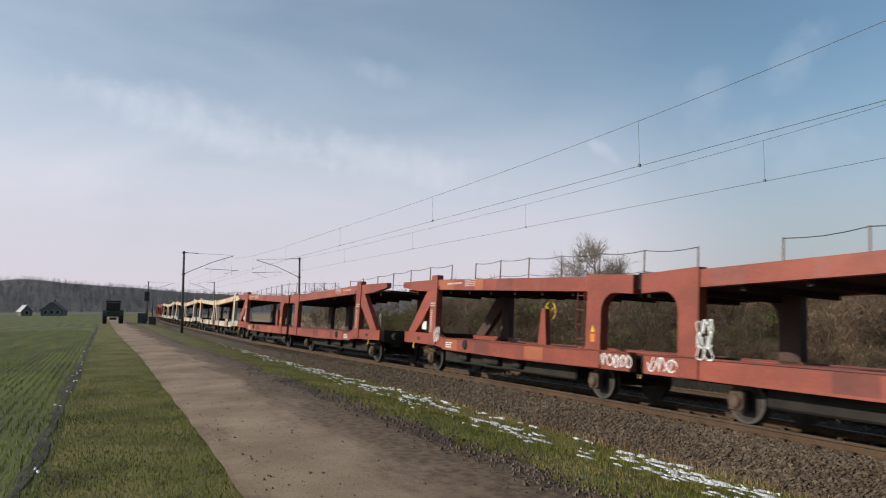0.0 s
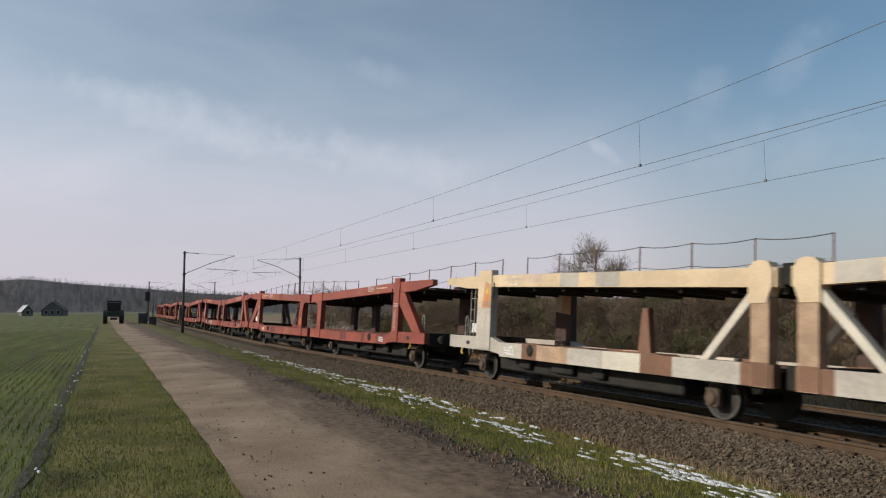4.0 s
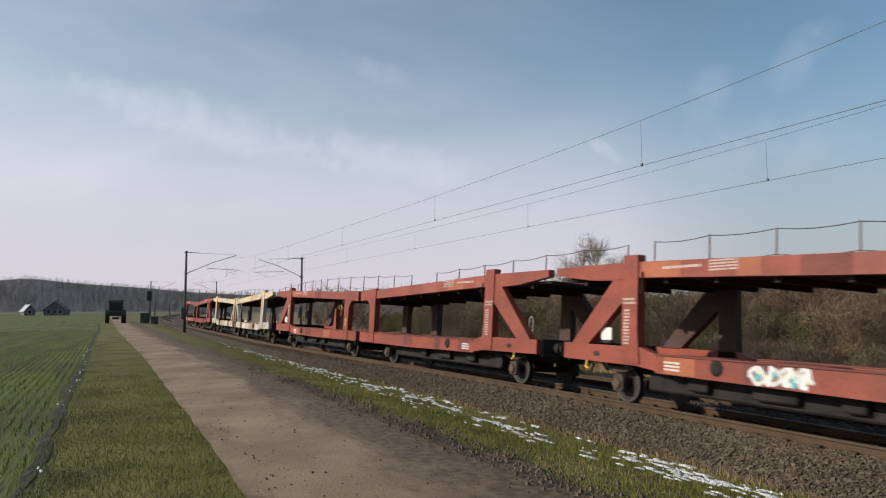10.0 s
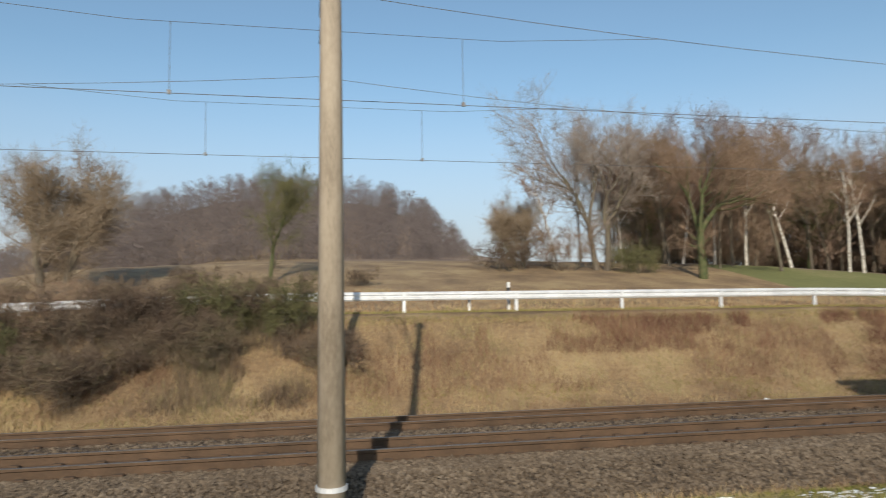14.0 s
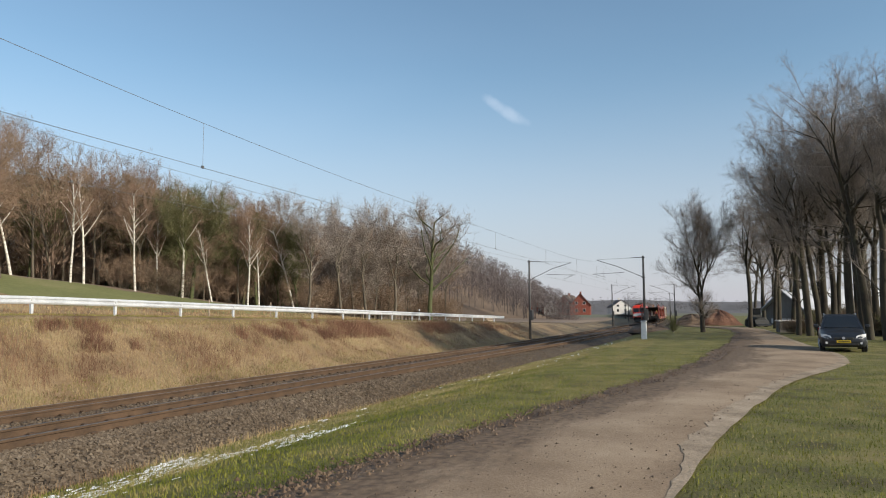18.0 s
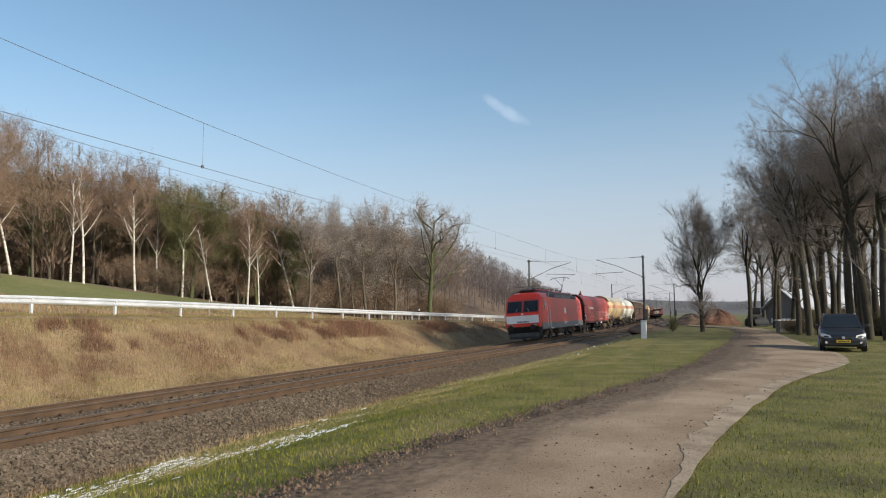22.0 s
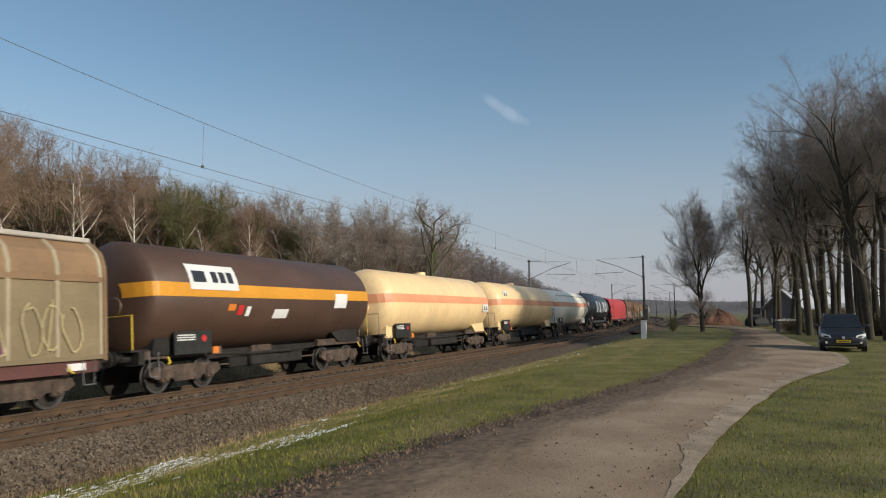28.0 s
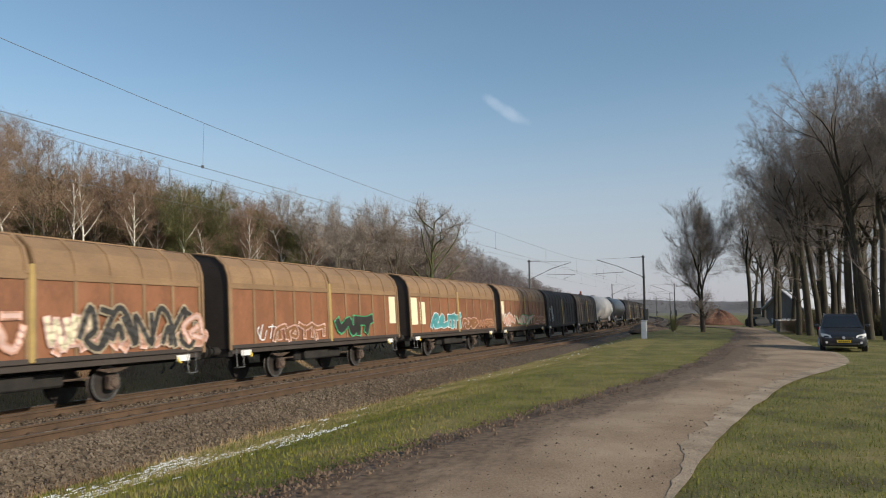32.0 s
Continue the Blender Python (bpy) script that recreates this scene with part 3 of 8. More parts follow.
paint("carrier_red", (0.315, 0.069, 0.042), 0.5, 0.75, 0.10)
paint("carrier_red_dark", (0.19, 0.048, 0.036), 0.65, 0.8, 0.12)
paint("carrier_orange", (0.40, 0.12, 0.055), 0.55, 0.5, 0.12)
paint("carrier_rose", (0.31, 0.09, 0.066), 0.6, 0.6, 0.12)
paint("carrier_tan", (0.62, 0.33, 0.17), 0.6, 0.5, 0.1)
paint("carrier_cream", (0.72, 0.55, 0.36), 0.55, 0.45, 0.06)
paint("carrier_brown", (0.21, 0.105, 0.062), 0.7, 0.6, 0.1)
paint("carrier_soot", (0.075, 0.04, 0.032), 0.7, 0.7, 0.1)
paint("carrier_pale", (0.70, 0.63, 0.53), 0.6, 0.4, 0.06)
paint("carrier_worn", (0.47, 0.31, 0.20), 0.65, 0.8, 0.1, scale=1.4)
paint("carrier_grey", (0.50, 0.45, 0.39), 0.6, 0.6, 0.08)
paint("loco_red", (0.72, 0.045, 0.02), 0.35, 0.25)
paint("loco_grey", (0.20, 0.205, 0.20), 0.5, 0.35)
paint("loco_roof", (0.14, 0.15, 0.155), 0.6, 0.5)
paint("roof_gear", (0.045, 0.035, 0.032), 0.7, 0.6)
paint("loco_white", (0.74, 0.74, 0.72), 0.45, 0.25)
paint("tarp_dark_red", (0.42, 0.06, 0.043), 0.5, 0.45, scale=0.5)
paint("tarp_red", (0.80, 0.042, 0.03), 0.45, 0.2, scale=0.5)
paint("tank_cream", (0.95, 0.685, 0.365), 0.42, 0.38, scale=0.45, fine=5, stretch=(1.6, 1, .45))
paint("tank_cream_worn", (0.90, 0.64, 0.34), 0.5, 0.95, scale=0.5, fine=5, stretch=(1.8, 1, .35))
paint("tank_white", (0.98, 0.91, 0.76), 0.42, 0.12, scale=0.5, fine=6, stretch=(1.4, 1, .5))
paint("tank_brown", (0.10, 0.056, 0.038), 0.5, 0.6, scale=0.6)
paint("tank_black", (0.035, 0.038, 0.042), 0.35, 0.3, scale=0.6)
paint("tank_grey", (0.42, 0.40, 0.38), 0.45, 0.5)
paint("stripe_orange", (0.82, 0.36, 0.19), 0.5, 0.25)
paint("stripe_amber", (0.72, 0.32, 0.03), 0.5, 0.25)
paint("wagon_olive", (0.25, 0.19, 0.105), 0.6, 0.45, 0.06)
paint("wagon_brown", (0.115, 0.06, 0.033), 0.6, 0.6, 0.10)
paint("wagon_roof", (0.27, 0.165, 0.085), 0.55, 0.55, 0.08)
paint("wagon_rib", (0.44, 0.36, 0.24), 0.55, 0.4, 0.05)
paint("wagon_door", (0.25, 0.105, 0.05), 0.5, 0.7, 0.14, scale=.9, stretch=(1.4, 1, .6))
paint("latch_ochre", (0.42, 0.29, 0.10), 0.55, 0.6)
paint("wagon_dark", (0.055, 0.042, 0.034), 0.7, 0.6, 0.1)
paint("frame_red_brown", (0.13, 0.05, 0.042), 0.75, 0.7)
paint("hand_wheel_yellow", (0.75, 0.52, 0.05), 0.5, 0.3)
paint("signal_yellow", (0.75, 0.5, 0.03), 0.5, 0.2)
paint("signal_orange", (0.75, 0.22, 0.03), 0.5, 0.2)
paint("signal_red", (0.6, 0.03, 0.03), 0.5, 0.2)
paint("marking_faded", (0.62, 0.50, 0.45), 0.6, 0.5)
paint("marking_white", (0.78, 0.77, 0.74), 0.6, 0.2)
paint("spray_white", (0.8, 0.8, 0.8), 0.6, 0.0)
paint("spray_chalk", (0.86, 0.68, 0.63), 0.6, 0.1)
paint("tarp_spray", (0.45, 0.068, 0.05), 0.5, 0.15)
paint("spray_pink", (0.44, 0.26, 0.20), 0.6, 0.7)
paint("spray_cream", (0.78, 0.70, 0.48), 0.6, 0.1)
paint("spray_rust", (0.36, 0.17, 0.07), 0.6, 0.4)
paint("spray_purple", (0.16, 0.06, 0.11), 0.6, 0.3)
paint("spray_rose", (0.80, 0.55, 0.47), 0.6, 0.25)
paint("spray_salmon", (0.72, 0.40, 0.28), 0.6, 0.35)
paint("spray_sand", (0.46, 0.37, 0.25), 0.6, 0.4)
paint("spray_yellow", (0.55, 0.45, 0.24), 0.6, 0.6)
paint("spray_teal", (0.14, 0.48, 0.5), 0.6, 0.2)
paint("spray_green", (0.08, 0.45, 0.2), 0.6, 0.2)
paint("spray_dark", (0.06, 0.055, 0.05), 0.6, 0.3)
mat("steel_wheel", [(0.022, 0.018, 0.016), (0.055, 0.045, 0.038)], 0.6, 0.3, scale=3, fine=20, bump=0.1)
mat("wheel_rim", [(0.06, 0.056, 0.052), (0.12, 0.115, 0.11)], 0.5, 0.4, scale=3, fine=20, bump=0.05)
mat("bogie_rust", [(0.038, 0.027, 0.02), (0.082, 0.056, 0.041), (0.13, 0.09, 0.065)], 0.85, scale=3, fine=25, bump=0.2)
mat("glass_dark", [(0.012, 0.014, 0.016), (0.02, 0.022, 0.024)], 0.08, scale=1, fine=5, bump=0)
mat("lamp_glass", [(0.6, 0.6, 0.58), (0.75, 0.75, 0.72)], 0.15, scale=5, fine=20, bump=0)
SHARE = {}


def shared(key, fn, material, smooth=False):
    if key not in SHARE:
        me = fn().mesh(key[0], smooth)
        me.materials.append(M[material])
        SHARE[key] = me
    return SHARE[key]


def put(key, fn, material, parent, at, label="", smooth=False):
    ob = part(key[0], shared(key, fn, material, smooth), material, parent, label)
    ob.location = at
    return ob


def wheel(parent, x, y, r):
    s = -1 if y < 0 else 1
    w = put(("wheel", r, s), lambda: Build().lathe_y([(s * .07, r * .25), (s * .07, r * .9), (s * .068, r), (-s * .045, r), (-s * .06, r + .028), (-s * .072, r + .028), (-s * .072, r * .3)], 0, 0, 28), "steel_wheel", parent, (x, y, r), smooth=False)
    put(("rim", r, s), lambda: Build().lathe_y([(s * .069, r * .86), (s * .076, r * .88), (s * .076, r * .985), (s * .069, r)], 0, 0, 28), "wheel_rim", w, (0, 0, 0))
    return w


def axle_box(parent, x, y, r):
    s = -1 if y < 0 else 1

    def shape():
        b = Build().box(-.16, .16, -.09, .09, -.17, .2, .03)
        b.lathe_y([(s * .09, .13), (s * .13, .12), (s * .15, .08)], 0, 0, 14)
        for k in range(4):
            b.box(-.5 + .1 * k, .5 - .1 * k, -.05, .05, .34 - .028 * k, .362 - .028 * k)
        return b
    return put(("axle_box", s), shape, "bogie_rust", parent, (x, y, r))


def wheelset(parent, x, r=.42):
    put(("axle",), lambda: Build().tube([(0, -.95, 0), (0, .95, 0)], .08, 10), "steel_wheel", parent, (x, 0, r))
    for y in (-.75, .75):
        wheel(parent, x, y, r)
        axle_box(parent, x, y * 1.36, r)


def bogie(parent, x, wb=1.8, r=.46, m="bogie_rust"):
    def frame_shape():
        b = Build()
        for y in (-1.03, 1.03):
            b.prism([(-wb / 2 - .5, .52), (-wb / 2 - .3, .40), (-wb / 2 + .3, .40), (-.5, .30), (.5, .30), (wb / 2 - .3, .40), (wb / 2 + .3, .40), (wb / 2 + .5, .52), (wb / 2 + .4, .72), (.55, .76), (-.55, .76), (-wb / 2 - .4, .72)], y - .06, y + .06)
            for k in (-.3, 0, .3):
                b.tube([(k, y, .34), (k, y, .68)], .1, 10)
        b.box(-.3, .3, -1.0, 1.0, .35, .72, .04)
        return b
    f = put(("bogie", wb, m), frame_shape, m, parent, (x, 0, 0), "dark rusty two-axle bogie")
    for dx in (-wb / 2, wb / 2):
        for y in (-.75, .75):
            wheel(f, dx, y, r)
            put(("bearing", y > 0), lambda: Build().box(-.15, .15, -.1, .1, -.17, .19, .04).lathe_y([((1 if y > 0 else -1) * .1, .12), ((1 if y > 0 else -1) * .15, .1)], 0, 0, 12), m, f, (dx, y * 1.42, r))
        put(("brake_block", dx > 0), lambda: Build().box(-.06, .06, -.85, .85, -.15, .1, .02), "dark_underside", f, (dx * (1.62 if wb > 2 else 1.0) - (.5 if dx > 0 else -.5) * .98, 0, .45))
    return f


def buffers(parent, x, d, z=1.04):
    """Buffers and hook at an end that faces along d (+1 or -1)."""
    for y in (-.875, .875):
        put(("buffer", d), lambda: Build().lathe_x([(0, .13), (d * .28, .13), (d * .28, .085), (d * .5, .085), (d * .5, .21), (d * .54, .22), (d * .56, .12)], 0, 0, 18), "dark_underside", parent, (x, y, z))
    put(("coupling_hook", d), lambda: Build().box(-.02, .02, -.05, .05, -.1, .1).tube([(0, 0, 0), (d * .3, 0, .02), (d * .42, 0, -.06), (d * .36, 0, -.3), (d * .2, 0, -.42)], .04, 8), "dark_underside", parent, (x, 0, z))
    put(("brake_hose", d), lambda: Build().tube([(0, .25, -.1), (d * .15, .25, -.15), (d * .2, .25, -.4), (d * .1, .24, -.55)], .025, 7), "black_paint", parent, (x, 0, z))


def bars(name, x0, x1, z0, z1, rows, y, material, parent, seed=1, label="white stencilled markings"):
    """Rows of small painted bars that stand for lettering too small to read."""
    rnd = random.Random(seed)
    b = Build()
    h = (z1 - z0) / rows
    for i in range(rows):
        x = x0
        while x < x1:
            w = rnd.uniform(.25, .9) * h * 1.6
            b.box(x, min(x + w, x1), y, y + .003, z1 - (i + .78) * h, z1 - (i + .2) * h)
            x += w + h * .3
    return part(name, b, material, parent, label)


def ribbon(b, pts, w, y, d=.003):
    """A flat painted stroke along x, z points on the side plane y."""
    for (x0, z0), (x1, z1) in zip(pts, pts[1:]):
        dx, dz = x1 - x0, z1 - z0
        k = math.hypot(dx, dz) or 1
        nx, nz = -dz / k * w / 2, dx / k * w / 2
        ex, ez = dx / k * w * .3, dz / k * w * .3
        b.prism([(x0 - nx - ex, z0 - nz - ez), (x1 - nx + ex, z1 - nz + ez), (x1 + nx + ex, z1 + nz + ez), (x0 + nx - ex, z0 + nz - ez)], y, y + d)


def scrawl(name, x0, x1, z0, z1, y, material, parent, n=5, w=.05, seed=1, label="sprayed scrawl", fill=None):
    """Looping spray-paint strokes in a row of n signs."""
    rnd = random.Random(seed)
    b, bodies = Build(), [Build() for _ in range(3)]
    step = (x1 - x0) / n
    for i in range(n):
        cx, cz, rx, rz = x0 + (i + .5) * step, (z0 + z1) / 2, step * .42, (z1 - z0) * .45
        a0, turn = rnd.uniform(0, 6), rnd.choice((-1, 1)) * rnd.uniform(3.6, 6.6)
        wob = rnd.uniform(.15, .4)
        pts = [(cx + rx * math.cos(a0 + turn * k / 13) * (1 - wob * math.sin(k * .9)), cz + rz * math.sin(a0 + turn * k / 13) * (1 - wob * math.cos(k * .6) * .6)) for k in range(14)]
        ribbon(b, pts, w, y)
        if rnd.random() < .6:
            ribbon(b, [(cx - rx * .6, z0 + rnd.uniform(0, .2) * rz), (cx + rx * rnd.uniform(-.3, .6), z1)], w, y - .001)
        if fill:
            for q in range(5):
                ox, oz = cx + rnd.uniform(-.8, .8) * rx, cz + rnd.uniform(-.6, .6) * rz
                n_, a1 = rnd.choice((5, 6, 7)), rnd.uniform(0, 6)
                poly = []
                for k in range(n_):
                    a = a1 + 2 * math.pi * k / n_
                    f = rnd.uniform(.35, .85)
                    poly.append((ox + rx * f * math.cos(a), min(z1 + .05, max(z0 - .05, oz + rz * f * math.sin(a)))))
                bodies[q % 3].prism(poly, y + .0035 - .0006 * q, y + .007)
    if fill:
        for bd_, m_ in zip(bodies, (fill, "spray_cream", "spray_rust")):
            part("sprayed_fill", bd_, m_, parent, "faded patch of spray paint")
    return tagged(part(name, b, material, parent, label), kind="stuff")


# arches, hooks, loops and zigzags that run into one another
STROKES = (
    (((-.1, .0), (.05, .75), (.45, 1), (.85, .75), (1.05, .0)), ((.3, .1), (.45, .55), (.65, .1))),
    (((-.15, .9), (.25, .2), (.5, .85), (.8, .1), (1.2, .8)),),
    (((.1, .1), (-.05, .6), (.35, .95), (.75, .7), (.5, .35), (.2, .55), (.6, .05), (1.15, .15)),),
    (((-.1, .4), (.3, 1), (.55, .6), (.35, .1), (.8, .0), (1.1, .55)), ((.6, .95), (1.0, .85))),
    (((.0, .95), (.5, .8), (1.1, 1)), ((.35, .8), (.2, .0)), ((.8, .85), (.95, .05))),
    (((.15, .0), (.0, .5), (.3, .9), (.7, .9), (.95, .45), (.7, .05), (.35, .3), (.55, .6)),),
)


def bubble(x0, x1, z0, z1, y, rim, inner, parent, n, thick=.2, line=.035, seed=1, label="outlined spray-paint shapes"):
    """A row of n fat, outlined spray-paint shapes: a broad stroke in the rim's colour under a narrower one."""
    rnd = random.Random(seed)
    low, high = Build(), Build()
    step = (x1 - x0) / n
    for i in range(n):
        for stroke in rnd.choice(STROKES):
            skew = rnd.uniform(-.25, .35)
            pts = []
            for u, v in stroke:
                u, v = u + rnd.uniform(-.16, .16) + skew * v, v + rnd.uniform(-.13, .13)
                pts.append((x0 + (i + .04 + .92 * u) * step, z0 + thick / 2 + (z1 - z0 - thick) * v))
            fine = []
            for k in range(len(pts) - 1):
                a, b, c, d = pts[max(k - 1, 0)], pts[k], pts[k + 1], pts[min(k + 2, len(pts) - 1)]
                for q in (0, .25, .5, .75):
                    fine.append(tuple(.5 * (2 * b[m] + (c[m] - a[m]) * q + (2 * a[m] - 5 * b[m] + 4 * c[m] - d[m]) * q * q + (3 * b[m] - a[m] - 3 * c[m] + d[m]) * q ** 3) for m in (0, 1)))
            fine.append(pts[-1])
            ribbon(low, fine, thick, y)
            ribbon(high, fine, thick - 2 * line, y - .0035)
    tagged(part("sprayed_outline", low, rim, parent, label), kind="stuff")
    tagged(part("sprayed_fill", high, inner, parent, "fill of the spray-paint shapes"), kind="stuff")


def lettering(text, size, x, z, y, material, parent, label):
    """Words sprayed or stencilled on the side that faces -y."""
    cu = bpy.data.curves.new("lettering", "FONT")
    cu.body, cu.size, cu.extrude = text, size, .0015
    cu.align_x = "CENTER"
    tmp = bpy.data.objects.new("lettering", cu)
    me = bpy.data.meshes.new_from_object(tmp)
    bpy.data.objects.remove(tmp)
    me.transform(Matrix.Rotation(radians(90), 4, "X"))
    me.materials.clear()
    me.materials.append(M[material])
    ob = tagged(part("lettering", me, material, parent, label), kind="stuff")
    ob.location = (x, y, z)
    return ob


# ---- double-deck car carriers of the first train ----
def carrier(white=False):
    t = thing("car_carrier_wagon", "empty double-deck car carrier wagon in cream, grey and brown paint" if white else "empty double-deck car carrier wagon in faded brick-red paint", "railway wagon", group="car carrier wagons")
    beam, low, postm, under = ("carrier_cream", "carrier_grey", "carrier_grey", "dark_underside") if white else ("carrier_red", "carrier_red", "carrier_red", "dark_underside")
    near_post = postm
    for s in (-1, 1):
        X = lambda u: s * (12.77 - u)
        P = lambda pts: [(X(u), z) for u, z in pts]
        sag = lambda u: -.28 * max(0.0, (u - 3.2) / 9.4)
        H = lambda pts: [(X(u), z + sag(u)) for u, z in pts]
        for sy in (-1, 1):
            o, i = sy * 1.45, sy * 1.27
            postm = near_post
            y0, y1 = min(o, i), max(o, i)
            # lower sill, its end block and the patches of the white kind
            part("end_sill", Build().prism(P([(.67, .86), (.67, 1.22), (3.3, 1.22), (3.75, 1.10), (3.75, .78), (3.2, .84)]), y0, y1), low, t)
            if white:
                cols = ("carrier_grey", "carrier_brown", "carrier_worn", "carrier_grey", "carrier_pale", "carrier_brown", "carrier_grey", "carrier_brown")
                cuts = [3.75, 4.9, 5.6, 6.9, 8.2, 9.4, 10.3, 11.9, 12.56]
                for c, (a, e) in zip(cols, zip(cuts, cuts[1:])):
                    part("sill_panel", Build().prism(P([(a, .72), (e, .72), (e, 1.10), (a, 1.10)]), y0, y1), c, t)
            else:
                part("side_sill", Build().prism(P([(3.75, .74), (8.0, .70), (12.56, .72), (12.56, 1.08), (3.75, 1.08)]), y0, y1), low, t)
                part("sill_flange", Build().prism(P([(3.75, 1.085), (12.56, 1.085), (12.56, 1.115), (3.75, 1.115)]), min(o + sy * .03, i), max(o + sy * .03, i)), "carrier_red_dark", t)
            # upper deck beams
            part("deck_beam", Build().prism(H([(3.2, 2.64), (12.63, 2.64), (12.63, 2.97), (3.2, 2.97)]), y0, y1), beam, t)
            part("deck_end_beam", Build().prism(P([(.27, 2.80), (.27, 2.98), (2.75, 2.98), (2.75, 2.60), (1.6, 2.64)]), y0, y1), beam, t)
            # touched-up patches of paint
            if sy < 0:
                pr = random.Random(7 + s + 3 * white)
                u = 3.3
                while u < 11.8:
                    e = u + pr.uniform(.25, 1.3)
                    part("paint_patch", Build().prism(H([(u, 2.65), (min(e, 12.2), 2.65), (min(e, 12.2), 2.962), (u, 2.962)]), -1.453, -1.4495), pr.choice(("carrier_cream", "carrier_cream", "carrier_cream", "carrier_tan", "carrier_grey") if white else ("carrier_orange", "carrier_rose", "carrier_red_dark", "carrier_rose")), t)
                    u = e + pr.uniform(.5, 2.2)
                if not white:
                    u = 4.0
                    while u < 9.4:
                        e = u + pr.uniform(.3, 1.2)
                        part("paint_patch", Build().prism(P([(u, .75), (min(e, 9.8), .75), (min(e, 9.8), 1.07), (u, 1.07)]), -1.453, -1.4495), pr.choice(("carrier_orange", "carrier_rose", "carrier_red_dark", "carrier_red_dark")), t)
                        u = e + pr.uniform(.8, 2.4)
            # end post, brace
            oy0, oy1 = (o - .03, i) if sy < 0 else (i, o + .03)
            # Far-side posts and braces: the deck's shade is put into their paint.
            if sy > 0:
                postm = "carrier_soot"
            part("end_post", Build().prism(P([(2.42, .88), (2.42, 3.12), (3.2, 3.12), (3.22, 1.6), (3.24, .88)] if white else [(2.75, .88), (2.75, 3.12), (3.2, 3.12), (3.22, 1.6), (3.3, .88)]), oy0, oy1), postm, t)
            if white:
                part("brace", Build().prism(P([(10.98, 1.08), (11.16, 1.08), (12.14, 2.14), (12.14, 2.36)]), y0, y1), "carrier_pale", t)
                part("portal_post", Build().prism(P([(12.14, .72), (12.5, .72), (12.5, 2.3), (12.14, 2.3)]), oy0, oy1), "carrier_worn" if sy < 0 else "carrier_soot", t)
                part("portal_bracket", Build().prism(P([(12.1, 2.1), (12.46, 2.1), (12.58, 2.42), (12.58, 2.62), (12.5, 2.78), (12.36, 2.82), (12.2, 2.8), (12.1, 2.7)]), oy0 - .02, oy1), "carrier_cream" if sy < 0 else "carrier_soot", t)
                part("post_patch", Build().prism(P([(2.43, 2.1), (3.19, 2.0), (3.19, 3.11), (2.43, 3.11)]), oy0 - .004, oy0), "carrier_cream", t)
                part("post_patch", Build().prism(P([(2.7, 2.05), (3.195, 2.02), (3.195, 2.7), (2.85, 2.8)]), oy0 - .007, oy0 - .004), "carrier_tan", t)
                part("post_patch", Build().prism(P([(12.15, .73), (12.49, .73), (12.49, 1.12), (12.15, 1.12)]), oy0 - .004, oy0), "carrier_brown", t)
            else:
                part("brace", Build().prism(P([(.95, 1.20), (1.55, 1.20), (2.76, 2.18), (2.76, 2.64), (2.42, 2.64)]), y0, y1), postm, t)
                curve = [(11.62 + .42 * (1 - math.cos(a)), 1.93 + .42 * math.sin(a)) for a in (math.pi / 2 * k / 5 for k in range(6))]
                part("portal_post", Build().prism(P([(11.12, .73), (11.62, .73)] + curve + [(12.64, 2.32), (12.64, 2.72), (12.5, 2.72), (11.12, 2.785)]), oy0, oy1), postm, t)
            # railing along the upper deck, on the far side
            if sy > 0:
                us = [.5 + 1.85 * k for k in range(7)]
                for u in us:
                    put(("railing_post",), lambda: Build().tube([(0, 0, 0), (0, 0, .98)], .02, 6), "carrier_brown", t, (X(u), 1.38, 2.95 + sag(u)))
                for h, r in ((3.91, .011), (3.36, .009)):
                    pts = [(X(u + d), 1.38, h + sag(u + d) - .06 * math.sin(math.pi * d / 1.85)) for u in us[:-1] for d in (0, .46, .92, 1.38)] + [(X(us[-1]), 1.38, h + sag(us[-1]))]
                    part("railing_cable", Build().tube(pts, r, 4), "wire", t)
        # decks; the upper one near-black throughout, its underside's shade put into the colour
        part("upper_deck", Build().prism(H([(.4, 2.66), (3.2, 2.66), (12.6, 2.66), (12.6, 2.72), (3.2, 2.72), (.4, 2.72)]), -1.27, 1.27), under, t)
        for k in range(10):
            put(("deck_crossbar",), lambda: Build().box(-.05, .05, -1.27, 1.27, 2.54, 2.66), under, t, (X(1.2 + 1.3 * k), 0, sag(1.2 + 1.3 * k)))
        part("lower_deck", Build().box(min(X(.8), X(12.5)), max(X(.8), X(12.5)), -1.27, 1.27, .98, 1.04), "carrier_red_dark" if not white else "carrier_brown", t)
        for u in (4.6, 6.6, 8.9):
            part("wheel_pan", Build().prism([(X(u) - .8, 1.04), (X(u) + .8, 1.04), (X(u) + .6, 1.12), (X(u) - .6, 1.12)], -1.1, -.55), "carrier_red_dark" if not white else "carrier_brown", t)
        # The deep wide box is added to keep sun off the track bed.
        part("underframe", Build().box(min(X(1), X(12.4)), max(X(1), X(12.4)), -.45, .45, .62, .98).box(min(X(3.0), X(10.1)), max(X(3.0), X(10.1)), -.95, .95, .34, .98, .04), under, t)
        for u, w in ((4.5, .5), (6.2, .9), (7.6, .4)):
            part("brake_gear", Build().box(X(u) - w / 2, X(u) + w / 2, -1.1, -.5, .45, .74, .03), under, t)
        part("buffer_beam", Build().box(min(X(.62), X(.74)), max(X(.62), X(.74)), -1.3, 1.3, .8, 1.24, .01), under, t)
        buffers(t, X(.67), s, 1.03)
        wheelset(t, X(2.2), .40)
